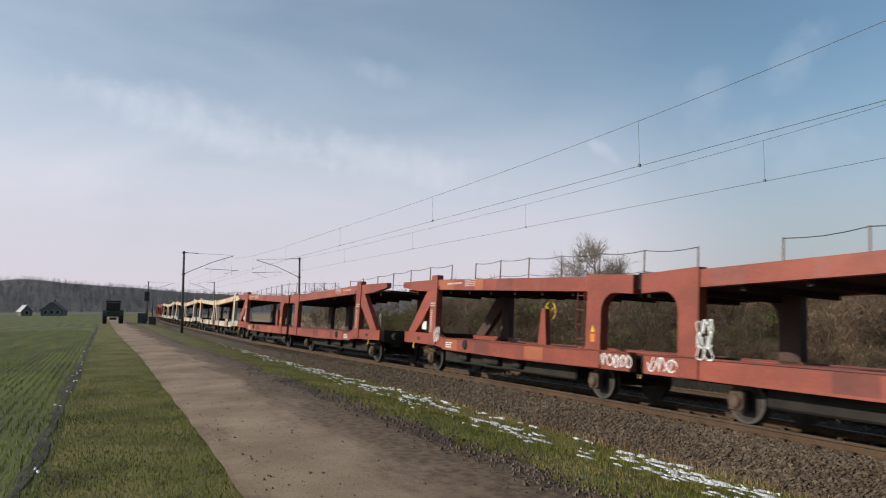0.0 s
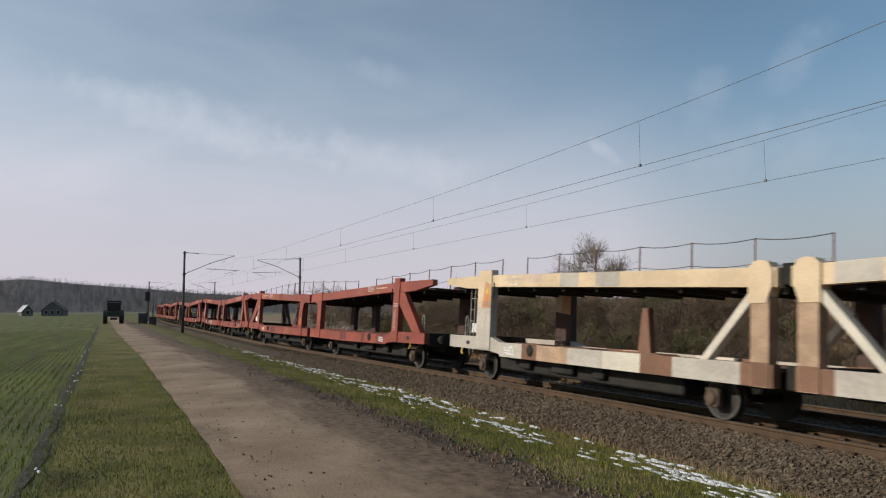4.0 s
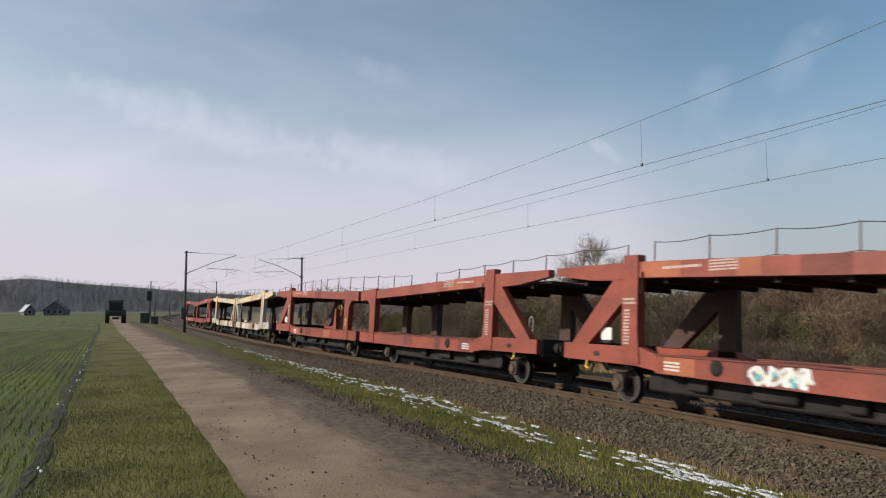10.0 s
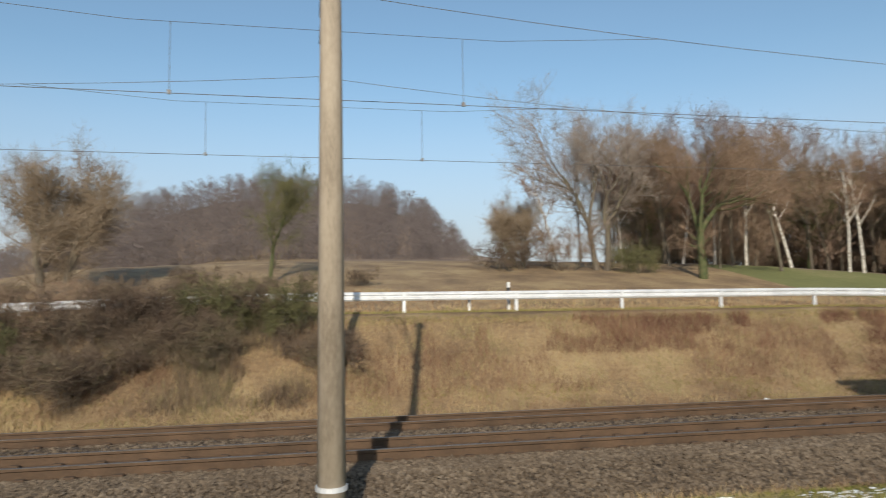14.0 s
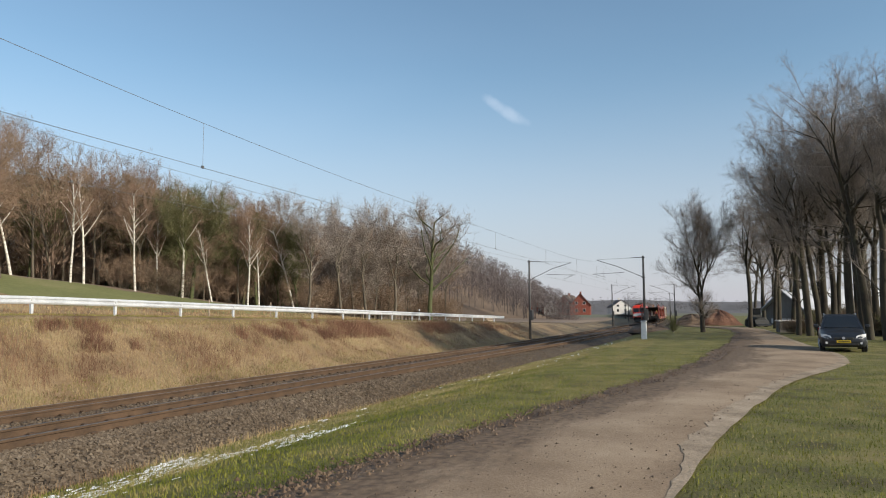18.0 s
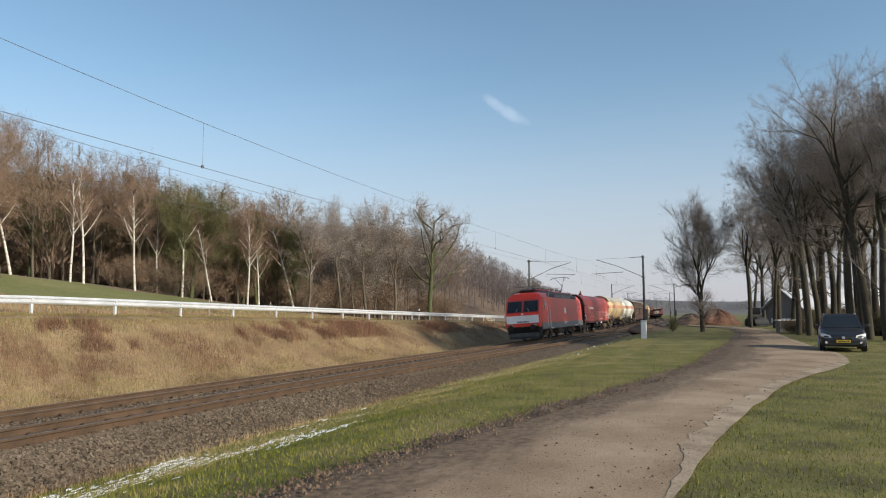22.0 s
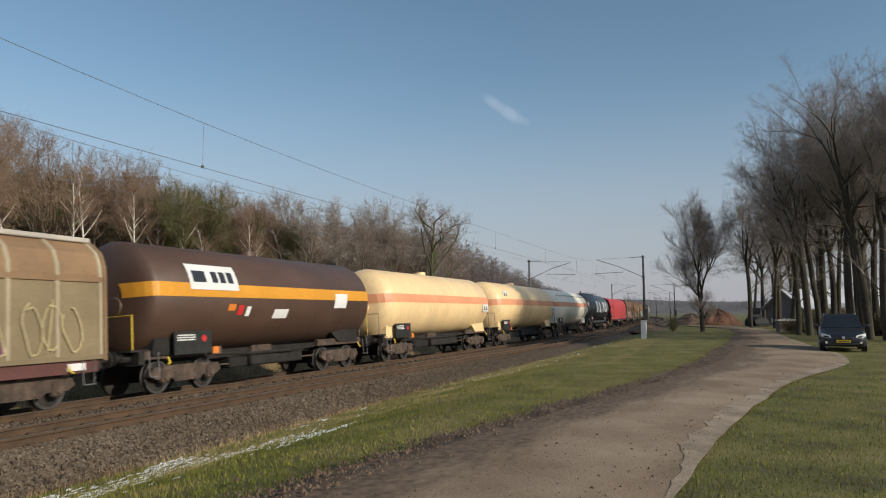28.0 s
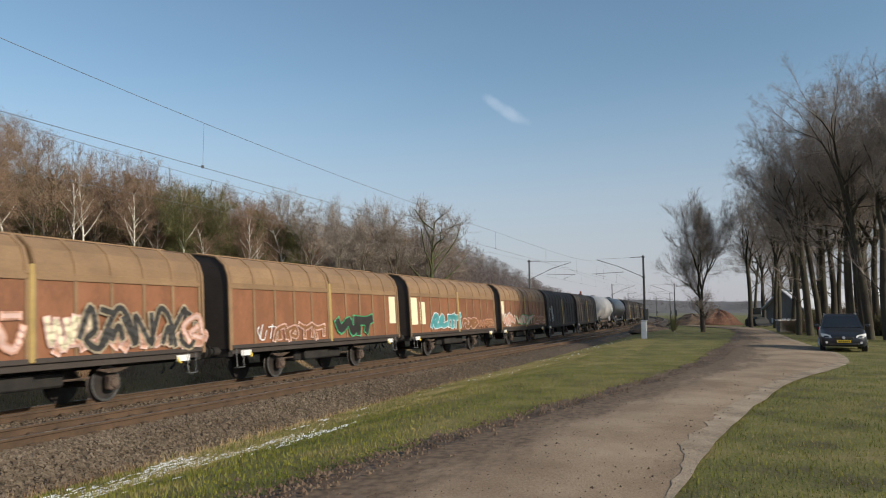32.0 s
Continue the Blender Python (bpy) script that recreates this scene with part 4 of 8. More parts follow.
        wheelset(t, X(10.95 if s < 0 else 10.6), .40)
        # small fittings
        part("lashing_hook", Build().tube([(X(1.6), -1.48, .86), (X(1.6), -1.5, .72), (X(1.68), -1.5, .68)], .03, 7), "hand_wheel_yellow", t, "yellow rope hook")
        part("winch", Build().lathe_y([(-1.50, .10), (-1.46, .15), (-1.40, .15)], X(5.3), .95, 16), "dark_underside", t)
        bars("post_markings", min(X(2.82), X(3.12)), min(X(2.82), X(3.12)) + .17, 1.25, 2.0, 11, -1.487, "marking_faded", t, 3 + s)
        bars("number_bars", min(X(2.78), X(3.16)), max(X(2.78), X(3.16)), 2.08, 2.24, 2, -1.487, "marking_faded", t, 13 + s)
        bars("beam_markings", min(X(3.9), X(4.9)), max(X(3.9), X(4.9)), 2.76, 2.85, 1, -1.457, "marking_faded", t, 9 + s)
        bars("beam_plate", min(X(5.1), X(5.75)), max(X(5.1), X(5.75)), 2.68, 2.9, 4, -1.457, "marking_faded", t, 19 + s)
        bars("sill_markings", min(X(4.0), X(4.4)), max(X(4.0), X(4.4)), .8, 1.0, 3, -1.455, "marking_white", t, 5 + s)
        if white:
            for u, z, y in ((4.35, .80, -1.4535), (4.35, 2.70 + sag(4.35), -1.4565)):
                for a, e in (((-.16, 0), (-.06, .22)), ((-.06, .22), (.06, .22)), ((.06, .22), (.16, 0)), ((-.2, 0), (.2, 0))):
                    mark = Build()
                    ribbon(mark, [(X(u + a[0]), z + a[1]), (X(u + e[0]), z + e[1])], .022, y)
                    part("jacking_mark", mark, "marking_white", t)
        part("sill_slot", Build().prism([(X(1.9) + .12 * math.cos(a), 1.02 + .06 * math.sin(a)) for a in (2 * math.pi * k / 10 for k in range(10))], -1.456, -1.452), "black_paint", t)
        part("hanging_chain", Build().tube([(X(3.35), -1.48, 2.75), (X(3.36), -1.49, 2.5), (X(3.33), -1.49, 2.3)], .018, 6), "dark_underside", t)
        if s < 0:
            part("paper_placard", Build().box(X(2.1) - .17, X(2.1) + .17, -1.36, -1.35, 1.33, 1.6), "spray_white", t, "white paper destination sheet")
            part("brake_pedestal", Build().prism([(X(8.0), 1.05), (X(8.4), 1.05), (X(8.28), 2.05), (X(8.12), 2.05)], -.95, -.80), "carrier_red" if not white else "carrier_brown", t)
            ring = Build().tube([(X(8.2) + .24 * math.cos(a), -.72, 2.0 + .24 * math.sin(a)) for a in (2 * math.pi * k / 16 for k in range(17))], .022, 6)
            for a in (.5, 2.6, 4.7):
                ring.tube([(X(8.2), -.72, 2.0), (X(8.2) + .24 * math.cos(a), -.72, 2.0 + .24 * math.sin(a))], .014, 5)
            if not white:
                part("hand_wheel", ring, "hand_wheel_yellow", t, "yellow hand brake wheel")
            wu = 2.98 if white else 11.37
            wz = .95 if white else 0
            part("warning_triangle", Build().prism([(X(wu + .08), 1.50 + wz), (X(wu - .08), 1.50 + wz), (X(wu), 1.65 + wz)], -1.489, -1.485), "signal_yellow", t, "yellow warning triangle")
            part("warning_plate", Build().prism([(X(wu - .08), 1.28 + wz), (X(wu + .08), 1.28 + wz), (X(wu + .08), 1.46 + wz), (X(wu - .08), 1.46 + wz)], -1.489, -1.485), "signal_orange", t, "orange warning plate")
        lx = X(10.8 if not white else 2.0) if s < 0 else X(10.75)
        if s < 0 or white:
            lad = Build()
            for dx in (-.12, .12):
                lad.tube([(lx + dx, -1.40, .75), (lx + dx, -1.40, 2.72), (lx + dx, -1.32, 2.86)], .014, 5)
            for k in range(6):
                lad.tube([(lx - .12, -1.40, 1.0 + .33 * k), (lx + .12, -1.40, 1.0 + .33 * k)], .012, 5)
            part("ladder", lad, "carrier_grey" if white else "carrier_red_dark", t)
        part("grab_rail", Build().tube([(X(1.2), -1.2, 1.2), (X(1.2), -1.2, 1.75), (X(1.28), -1.2, 1.82), (X(1.36), -1.2, 1.75), (X(1.36), -1.2, 1.2)], .016, 6), "carrier_grey", t)
    part("joint_plate", Build().box(-.16, .16, -1.2, 1.2, .7, 1.1, .02), "dark_underside", t)
    part("deck_joint", Build().box(-.14, .14, -1.35, 1.35, 2.40, 2.76, .02), "dark_underside", t)
    return t


def train_pose(x, yc):
    d = (rail_bend(x + 1) - rail_bend(x - 1)) / 2
    return Matrix.Translation((x, yc + rail_bend(x), rail_z(yc))) @ pose(0, 0, 0, 0, 0, math.degrees(math.atan(d))) @ pose(0, 0, 0, -CANT)


MOVERS = []
V1, V2 = 26.49, -26.9
RED, WHITE = carrier(False), carrier(True)
FREE = {False: RED, True: WHITE}
CARRIERS = {}
for k in range(19):
    is_white = k in (1, 9, 10, 11)
    w = FREE.pop(is_white) if is_white in FREE else copy_thing(WHITE if is_white else RED, Matrix())
    CARRIERS[k] = w
    MOVERS.append((w, -356.16 + 25.54 * k + 12.77, V1, NEAR_Y))

# what sets single wagons apart
for ob in list(CARRIERS[0].children):
    if ob.name.startswith(("brake_pedestal", "hand_wheel")):
        ob.location.x += 0.95
    elif ob.name.startswith("ladder"):
        bpy.data.objects.remove(ob)
for k in (4, 7):
    for ob in list(CARRIERS[k].children):
        if ob.name.startswith(("brake_pedestal", "hand_wheel")):
            bpy.data.objects.remove(ob)
for k in (2, 3, 5, 6, 8, 12, 13, 14):
    for ob in CARRIERS[k].children:
        if ob.name.startswith(("brake_pedestal", "hand_wheel")):
            ob.location.x += 1.27 if k in (5, 6, 8) else .4
for k in (9, 10, 11):
    for ob in CARRIERS[k].children:
        if ob.name.startswith("brake_pedestal"):
            ob.location.x += .75
lettering("MEKS DEFS", .36, -5.75, .80, -1.457, "spray_white", CARRIERS[7], "white sprayed words on the sill")
lettering("K-100*", .36, -6.25, .78, -1.457, "spray_white", CARRIERS[5], "white sprayed characters on the sill")
scrawl("sprayed_tag", -1.3, -.15, .78, 1.05, -1.458, "spray_white", CARRIERS[13], 6, .028, 11, "white sprayed tag on the sill")
scrawl("sprayed_tag", .3, 1.4, .78, 1.05, -1.458, "spray_white", CARRIERS[13], 4, .028, 12, "white sprayed tag on the sill")
for z0, n, sd in ((1.55, 3, 13), (1.3, 3, 23), (1.05, 2, 33)):
    scrawl("sprayed_tag", 1.62, 2.02, z0, z0 + .26, -1.489, "spray_white", CARRIERS[13], n, .024, sd, "white sprayed tag on the post")
scrawl("sprayed_tag", -9.6, -9.2, .95, 1.45, -1.489, "spray_white", CARRIERS[13], 3, .03, 14, "white sprayed tag on the end post")
scrawl("sprayed_tag", -10.6, -9.5, 1.35, 2.2, -1.46, "spray_white", CARRIERS[7], 5, .03, 16, "white sprayed tag on the brace")
scrawl("sprayed_tag", -6.75, -5.55, .75, 1.05, -1.458, "spray_white", CARRIERS[3], 4, .07, 17, "pale blue and white sprayed tag on the sill", "spray_teal")
scrawl("sprayed_tag", -6.6, -5.4, .80, 1.02, -1.458, "spray_cream", CARRIERS[0], 6, .03, 19, "pale yellow sprayed tag on the sill")


# ---- the freight train behind the red locomotive ----
def locomotive():
    t = thing("electric_locomotive", "bright red electric locomotive with white front band and grey skirt", "locomotive")
    h = 9.45

    def section(w, z0, z1, r):
        return [(-w, z0), (-w, z1 - r), (-w + r * .45, z1 - r * .35), (-w + r * 1.3, z1), (w - r * 1.3, z1), (w - r * .45, z1 - r * .35), (w, z1 - r), (w, z0)]
    st = [(0.0, 1.30, 1.10, 2.02, .12), (.10, 1.38, 1.05, 2.16, .14), (.72, 1.45, 1.05, 3.30, .3), (1.15, 1.47, 1.05, 3.72, .42), (1.9, 1.48, 1.05, 3.86, .5)]
    full = [(x - h, w, a, b, r) for x, w, a, b, r in st] + [(h - x, w, a, b, r) for x, w, a, b, r in reversed(st)]
    b = Build().loft([[(x, y, z) for y, z in section(w, a, c, r)] for x, w, a, c, r in full])
    part("body", b, "loco_red", t)
    for sy in (-1, 1):
        part("skirt", Build().prism([(-h + .55, .84), (h - .55, .84), (h - .45, 1.34), (-h + .45, 1.34)], *sorted((sy * 1.40, sy * 1.492))), "loco_grey", t)
        rib = Build()
        for k in range(9):
            z = 1.42 + .2 * k
            rib.box(-h + 3.2, h - 3.2, *sorted((sy * 1.478, sy * 1.494)), z, z + .018)
        part("side_ribs", rib, "loco_red", t)
        part("roof_edge", Build().prism([(-h + 3.0, 3.34), (h - 3.0, 3.34), (h - 3.4, 3.72), (-h + 3.4, 3.72)], *sorted((sy * 1.30, sy * 1.46))), "loco_roof", t)
        for k in range(5):
            a = -h + 3.6 + k * 2.4
            part("roof_grille", Build().box(a, a + 2.0, *sorted((sy * 1.455, sy * 1.475)), 3.42, 3.66, .01), "mast_steel" if k in (0, 4) else "loco_grey", t)
        for e in (-1, 1):
            cx = e * (h - 1.75)
            part("side_window", Build().prism([(cx - .24, 2.38), (cx + .24, 2.38), (cx + .24, 3.08), (cx - .24, 3.08)], *sorted((sy * 1.47, sy * 1.490))), "glass_dark", t)
            part("door", Build().box(e * (h - 2.8) - .33, e * (h - 2.8) + .33, *sorted((sy * 1.47, sy * 1.487)), 1.18, 3.05, .008), "loco_red", t)
            for q in (-.45, .45):
                part("handrail", Build().tube([(e * (h - 2.8) + q, sy * 1.53, 1.0), (e * (h - 2.8) + q, sy * 1.53, 2.75)], .018, 6), "zinc", t)
            part("step_plate", Build().box(e * (h - 2.8) - .3, e * (h - 2.8) + .3, *sorted((sy * 1.35, sy * 1.5)), .72, .92, .01), "black_paint", t)
        part("emblem", Build().box(-.1, .55, *sorted((sy * 1.478, sy * 1.502)), 2.05, 2.55), "marking_white", t, "small white and red square emblem")
        bars("side_numbers", -6.0, -5.0, .78, .95, 1, -1.497 if sy < 0 else 1.494, "marking_white", t, 4)
        bars("side_numbers", -.4, 1.6, 1.2, 1.32, 1, -1.499 if sy < 0 else 1.496, "marking_white", t, 6)
        bars("side_numbers", 4.5, 6.3, .85, 1.0, 1, -1.497 if sy < 0 else 1.494, "marking_white", t, 7)
    for e in (-1, 1):
        part("front_band", Build().prism([(e * (h + .03), 1.38), (e * (h + .03), 1.98), (e * (h - .12), 1.98), (e * (h - .12), 1.38)], -1.30, 1.30), "loco_white", t)
        bars_b = Build()
        for k in range(9):
            bars_b.box(*sorted((e * (h + .034), e * (h + .03))), -.48 + .105 * k, -.42 + .105 * k, 1.42, 1.56)
        part("front_number", bars_b, "black_paint", t, "row of small dark number bars")
        for y in (-.66, .66):
            z0, z1 = 2.26, 3.13
            xa, xb = h - .10 - (z0 - 2.16) * .545 + .05, h - .10 - (z1 - 2.16) * .545 + .05
            part("windscreen", Build().add([(e * xa, y - .58, z0), (e * xa, y + .58, z0), (e * xb, y + .56, z1), (e * xb, y - .56, z1), (e * (xa - .05), y - .58, z0), (e * (xa - .05), y + .58, z0), (e * (xb - .05), y + .56, z1), (e * (xb - .05), y - .56, z1)], [(0, 1, 2, 3), (7, 6, 5, 4), (0, 4, 5, 1), (1, 5, 6, 2), (2, 6, 7, 3), (3, 7, 4, 0)]), "glass_dark", t)
            part("wiper", Build().tube([(e * (xa + .03), y * .8, z0 + .02), (e * (xb + .05), y * .35, z1 - .25)], .012, 5), "zinc", t)
            hl = part("headlight", Build().box(*sorted((e * (h + .01), e * (h - .1))), y * 1.45 - .2, y * 1.45 + .2, 1.14, 1.33, .03), "black_paint", t)
            for q in (-.08, .09):
                part("lens", Build().lathe_x([(e * (h + .012), .06), (e * (h + .03), .05)], y * 1.45 + q, 1.235, 12), "lamp_glass", hl)
        part("emblem", Build().box(*sorted((e * (h + .0), e * (h - .06))), -.09, .09, 2.03, 2.15), "marking_white", t)
        part("apron", Build().prism([(e * (h - .05), .98), (e * (h - .3), .55), (e * (h - 1.2), .5), (e * (h - 1.2), 1.12), (e * (h + .012), 1.12)], -1.27, 1.27), "black_paint", t)
        part("windscreen_surround", Build().add([(e * (h - .112), q * 1.28, 2.2) for q in (-1, 1)] + [(e * (h - .655), q * 1.34, 3.22) for q in (1, -1)] + [(e * (h - .165), q * 1.28, 2.2) for q in (-1, 1)] + [(e * (h - .71), q * 1.34, 3.22) for q in (1, -1)], [(0, 1, 2, 3), (7, 6, 5, 4), (0, 4, 5, 1), (1, 5, 6, 2), (2, 6, 7, 3), (3, 7, 4, 0)]), "tarp_dark_red", t, "dark red band round the windscreens")
        part("snow_plough", Build().prism([(e * (h - .1), .18), (e * (h - .35), .55), (e * (h - .8), .55), (e * (h - .5), .18)], -1.2, 1.2), "black_paint", t)
        part("cow_catcher", Build().box(*sorted((e * (h - .2), e * (h - .5))), -1.2, 1.2, .30, .62, .05), "mast_steel", t)
        buffers(t, e * (h - .1), e, 1.05)
        bg = bogie(t, e * 4.95, 2.9, .62)
        part("sand_box", Build().box(e * 4.95 - .3, e * 4.95 + .3, -1.25, -1.02, .35, .9, .04), "bogie_rust", t)
    part("battery_box", Build().box(-2.3, -.2, -1.3, 1.3, .38, .95, .05), "bogie_rust", t)
    part("air_tank", Build().lathe_x([(.1, .05), (.15, .3), (1.9, .3), (1.95, .05)], -.95, .68, 16), "dark_underside", t)
    part("roof", Build().box(-h + 2.6, h - 2.6, -.95, .95, 3.80, 3.93, .03), "loco_roof", t)
    for k in range(7):
        part("roof_insulator", Build().tube([(-6.2 + 1.9 * k, .2 * (-1) ** k, 3.9), (-6.2 + 1.9 * k, .2 * (-1) ** k, 4.18)], .055, 8), "insulator", t)
    part("roof_bus_bar", Build().tube([(-6.4, -.25, 4.2), (-3, -.25, 4.2), (0, .25, 4.22), (5.5, .25, 4.2)], .03, 6), "wire", t)
    for q, w in ((-4.6, .5), (-3.2, .35), (-1.4, .6), (.8, .45), (2.6, .6), (4.3, .4)):
        part("roof_switch", Build().box(q - w, q + w, -.55, .3, 3.93, 4.05, .02).tube([(q, -.3, 4.0), (q, -.3, 4.28)], .07, 8).tube([(q - w, -.55, 4.26), (q + w, -.15, 4.3)], .03, 6), "roof_gear", t)
    part("roof_duct", Build().box(-5.4, 5.2, .45, .8, 3.93, 4.06, .03), "roof_gear", t)
    part("roof_cable", Build().tube([(-7.0, -.75, 4.02), (-4, -.8, 4.04), (0, -.78, 4.0), (6.8, -.75, 4.02)], .045, 6), "loco_red", t, "red roof edge rail")
    for q in (-6.6, 6.4):
        part("pantograph_base", Build().box(q - .9, q + .9, -.6, .6, 4.0, 4.08, .01).box(q - .5, q + .5, -.9, .9, 3.93, 4.0), "mast_steel", t)
    fold = Build()
    for y in (-.45, .45):
        fold.tube([(-7.4, y, 4.12), (-5.6, y * .6, 4.2), (-7.5, y, 4.27)], .025, 6)
    fold.tube([(-7.5, -.85, 4.3), (-7.5, .85, 4.3)], .03, 6)
    part("folded_pantograph", fold, "mast_steel", t)
    up = Build()
    up.tube([(6.0, 0, 4.1), (7.4, 0, 4.85)], .045, 7)
    for y in (-.45, .45):
        up.tube([(7.4, 0, 4.85), (6.35, y, 5.62)], .022, 6)
    for dx in (-.18, .18):
        up.tube([(6.35 + dx, -.95, 5.5), (6.35 + dx, -.6, 5.68), (6.35 + dx, .6, 5.68), (6.35 + dx, .95, 5.5)], .02, 6)
    part("raised_pantograph", up, "mast_steel", t)
    return t


def chassis(t, L, bogies=True, m="bogie_rust", wb=1.8, inset=2.6):
    h = L / 2 - .62
    # The deep middle box is added to darken the ground under the wagon.
    part("underframe", Build().box(-h + 4.2, h - 4.2, -.8, .8, .48, .84, .05).box(-h, h, -.35, .35, .82, 1.12).box(-h, -h + .2, -1.3, 1.3, .85, 1.2).box(h - .2, h, -1.3, 1.3, .85, 1.2), "dark_underside", t)
    for e in (-1, 1):
        buffers(t, e * h, e)
        if bogies:
            bogie(t, e * (h - inset + .6), wb, .46, m)
        else:
            wheelset(t, e * (h - inset), .46)
        part("step_iron", Build().tube([(e * (h - .3), -1.35, 1.15), (e * (h - .3), -1.38, .5), (e * (h - .62), -1.38, .5), (e * (h - .62), -1.35, 1.15)], .016, 5).box(*sorted((e * (h - .3), e * (h - .62))), -1.42, -1.25, .49, .51), "dull_steel", t)
        part("lashing_hook", Build().tube([(e * (h - 1.0), -1.32, 1.0), (e * (h - 1.0), -1.4, .84), (e * (h - .92), -1.4, .8)], .03, 7), "hand_wheel_yellow", t, "yellow rope hook")
    part("brake_gear", Build().box(-1.2, .4, -1.0, -.3, .5, .82, .04), "dark_underside", t)
    part("brake_rod", Build().tube([(-h + 3, -.7, .62), (h - 3, -.7, .62)], .03, 6), "bogie_rust", t)


def tarp_wagon(L, m, label, seed, tagged_sides):
    t = thing("tarpaulin_wagon", label, "railway wagon", group="freight wagons")
    h = L / 2 - .66
    prof = [(-1.44, 1.18), (-1.45, 2.9), (-1.40, 3.3), (-1.22, 3.68), (-.8, 4.0), (0, 4.13), (.8, 4.0), (1.22, 3.68), (1.40, 3.3), (1.45, 2.9), (1.44, 1.18)]
    inner = [(y * .965, z - .035) for y, z in prof]
    b = Build()
    xs = [-h + .5 + (2 * h - 1.0) * k / 24 for k in range(25)]
    rings = [[(x, y * (1 + .004 * math.sin(k * 2.1)), z) for y, z in prof] for k, x in enumerate(xs)]
    b.loft(rings, cap=False, closed=False)
    b.loft([[(x, y, z) for y, z in inner] for x in (xs[0], xs[-1])], cap=False, closed=False)
    part("tarpaulin", b, m, t, smooth=True)
    for e in (-1, 1):
        x0 = e * (h - .5)
        part("end_wall", Build().prism_x([(y * .96, max(1.16, z - .05)) for y, z in prof], *sorted((x0 - e * .25, x0 - e * .33))), "frame_red_brown", t)
        for y in (-1.25, -.5, .5, 1.25):
            part("end_rib", Build().box(*sorted((x0 - e * .25, x0 - e * .05)), y - .06, y + .06, 1.16, 3.5 if abs(y) > 1 else 3.95, .01), "frame_red_brown", t)
        hoop = Build()
        hoop.loft([[(x0 + e * q, y * k, z * k - (k - 1) * 1.2) for y, z in prof] for q, k in ((-.05, 1.004), (-.05, 1.016), (.03, 1.016), (.03, 1.004))], cap=False, closed=False)
        part("end_hoop", hoop, m, t)
        for zz in (1.5, 2.7):
            part("hoop_latch", Build().box(*sorted((x0 + e * .05, x0 - e * .1)), -1.56, -1.45, zz, zz + .16, .02), "dark_underside", t)
        plate = part("number_plate", Build().box(*sorted((x0 - e * .1, x0 - e * .95)), -1.47, -1.452, 1.32, 2.0, .004), "frame_red_brown", t)
        tagged(bars("plate_lettering", *sorted((x0 - e * .16, x0 - e * .9)), 1.36, 1.96, 5, -1.475, "marking_white", plate, seed + e), kind="stuff")
        part("end_ladder", Build().tube([(e * (h - .2), -.9, 1.2), (e * (h - .2), -.9, 2.4), (e * (h - .2), -.6, 2.4), (e * (h - .2), -.6, 1.2)], .016, 5), "dull_steel", t)
    part("side_frame", Build().box(-h + .2, h - .2, -1.42, -1.3, .98, 1.2, .01).box(-h + .2, h - .2, 1.3, 1.42, .98, 1.2, .01), "frame_red_brown", t)
    for x in (-1.4, 1.8):
        part("info_board", Build().box(x, x + 1.1, -1.43, -1.425, .82, 1.02), "carrier_grey", t)
    em = part("emblem", Build().box(-h + 3.1, -h + 3.7, -1.462, -1.452, 2.35, 2.8), "marking_white", t, "small outlined square emblem")
    part("emblem_field", Build().box(-h + 3.15, -h + 3.65, -1.466, -1.462, 2.39, 2.76), m, em)
    if tagged_sides:
        bars("wordmark", -h + 4.0, -h + 6.6, 2.42, 2.7, 1, -1.455, "marking_white", t, 21, "white wordmark drawn as plain bars")
        bubble(-h + 1.9, h - 1.0, 1.32, 2.2, -1.456, "spray_chalk", "tarp_spray", t, 16, .24, .036, 23, "long row of pale outlined spray-paint shapes")
    chassis(t, L)
    return t


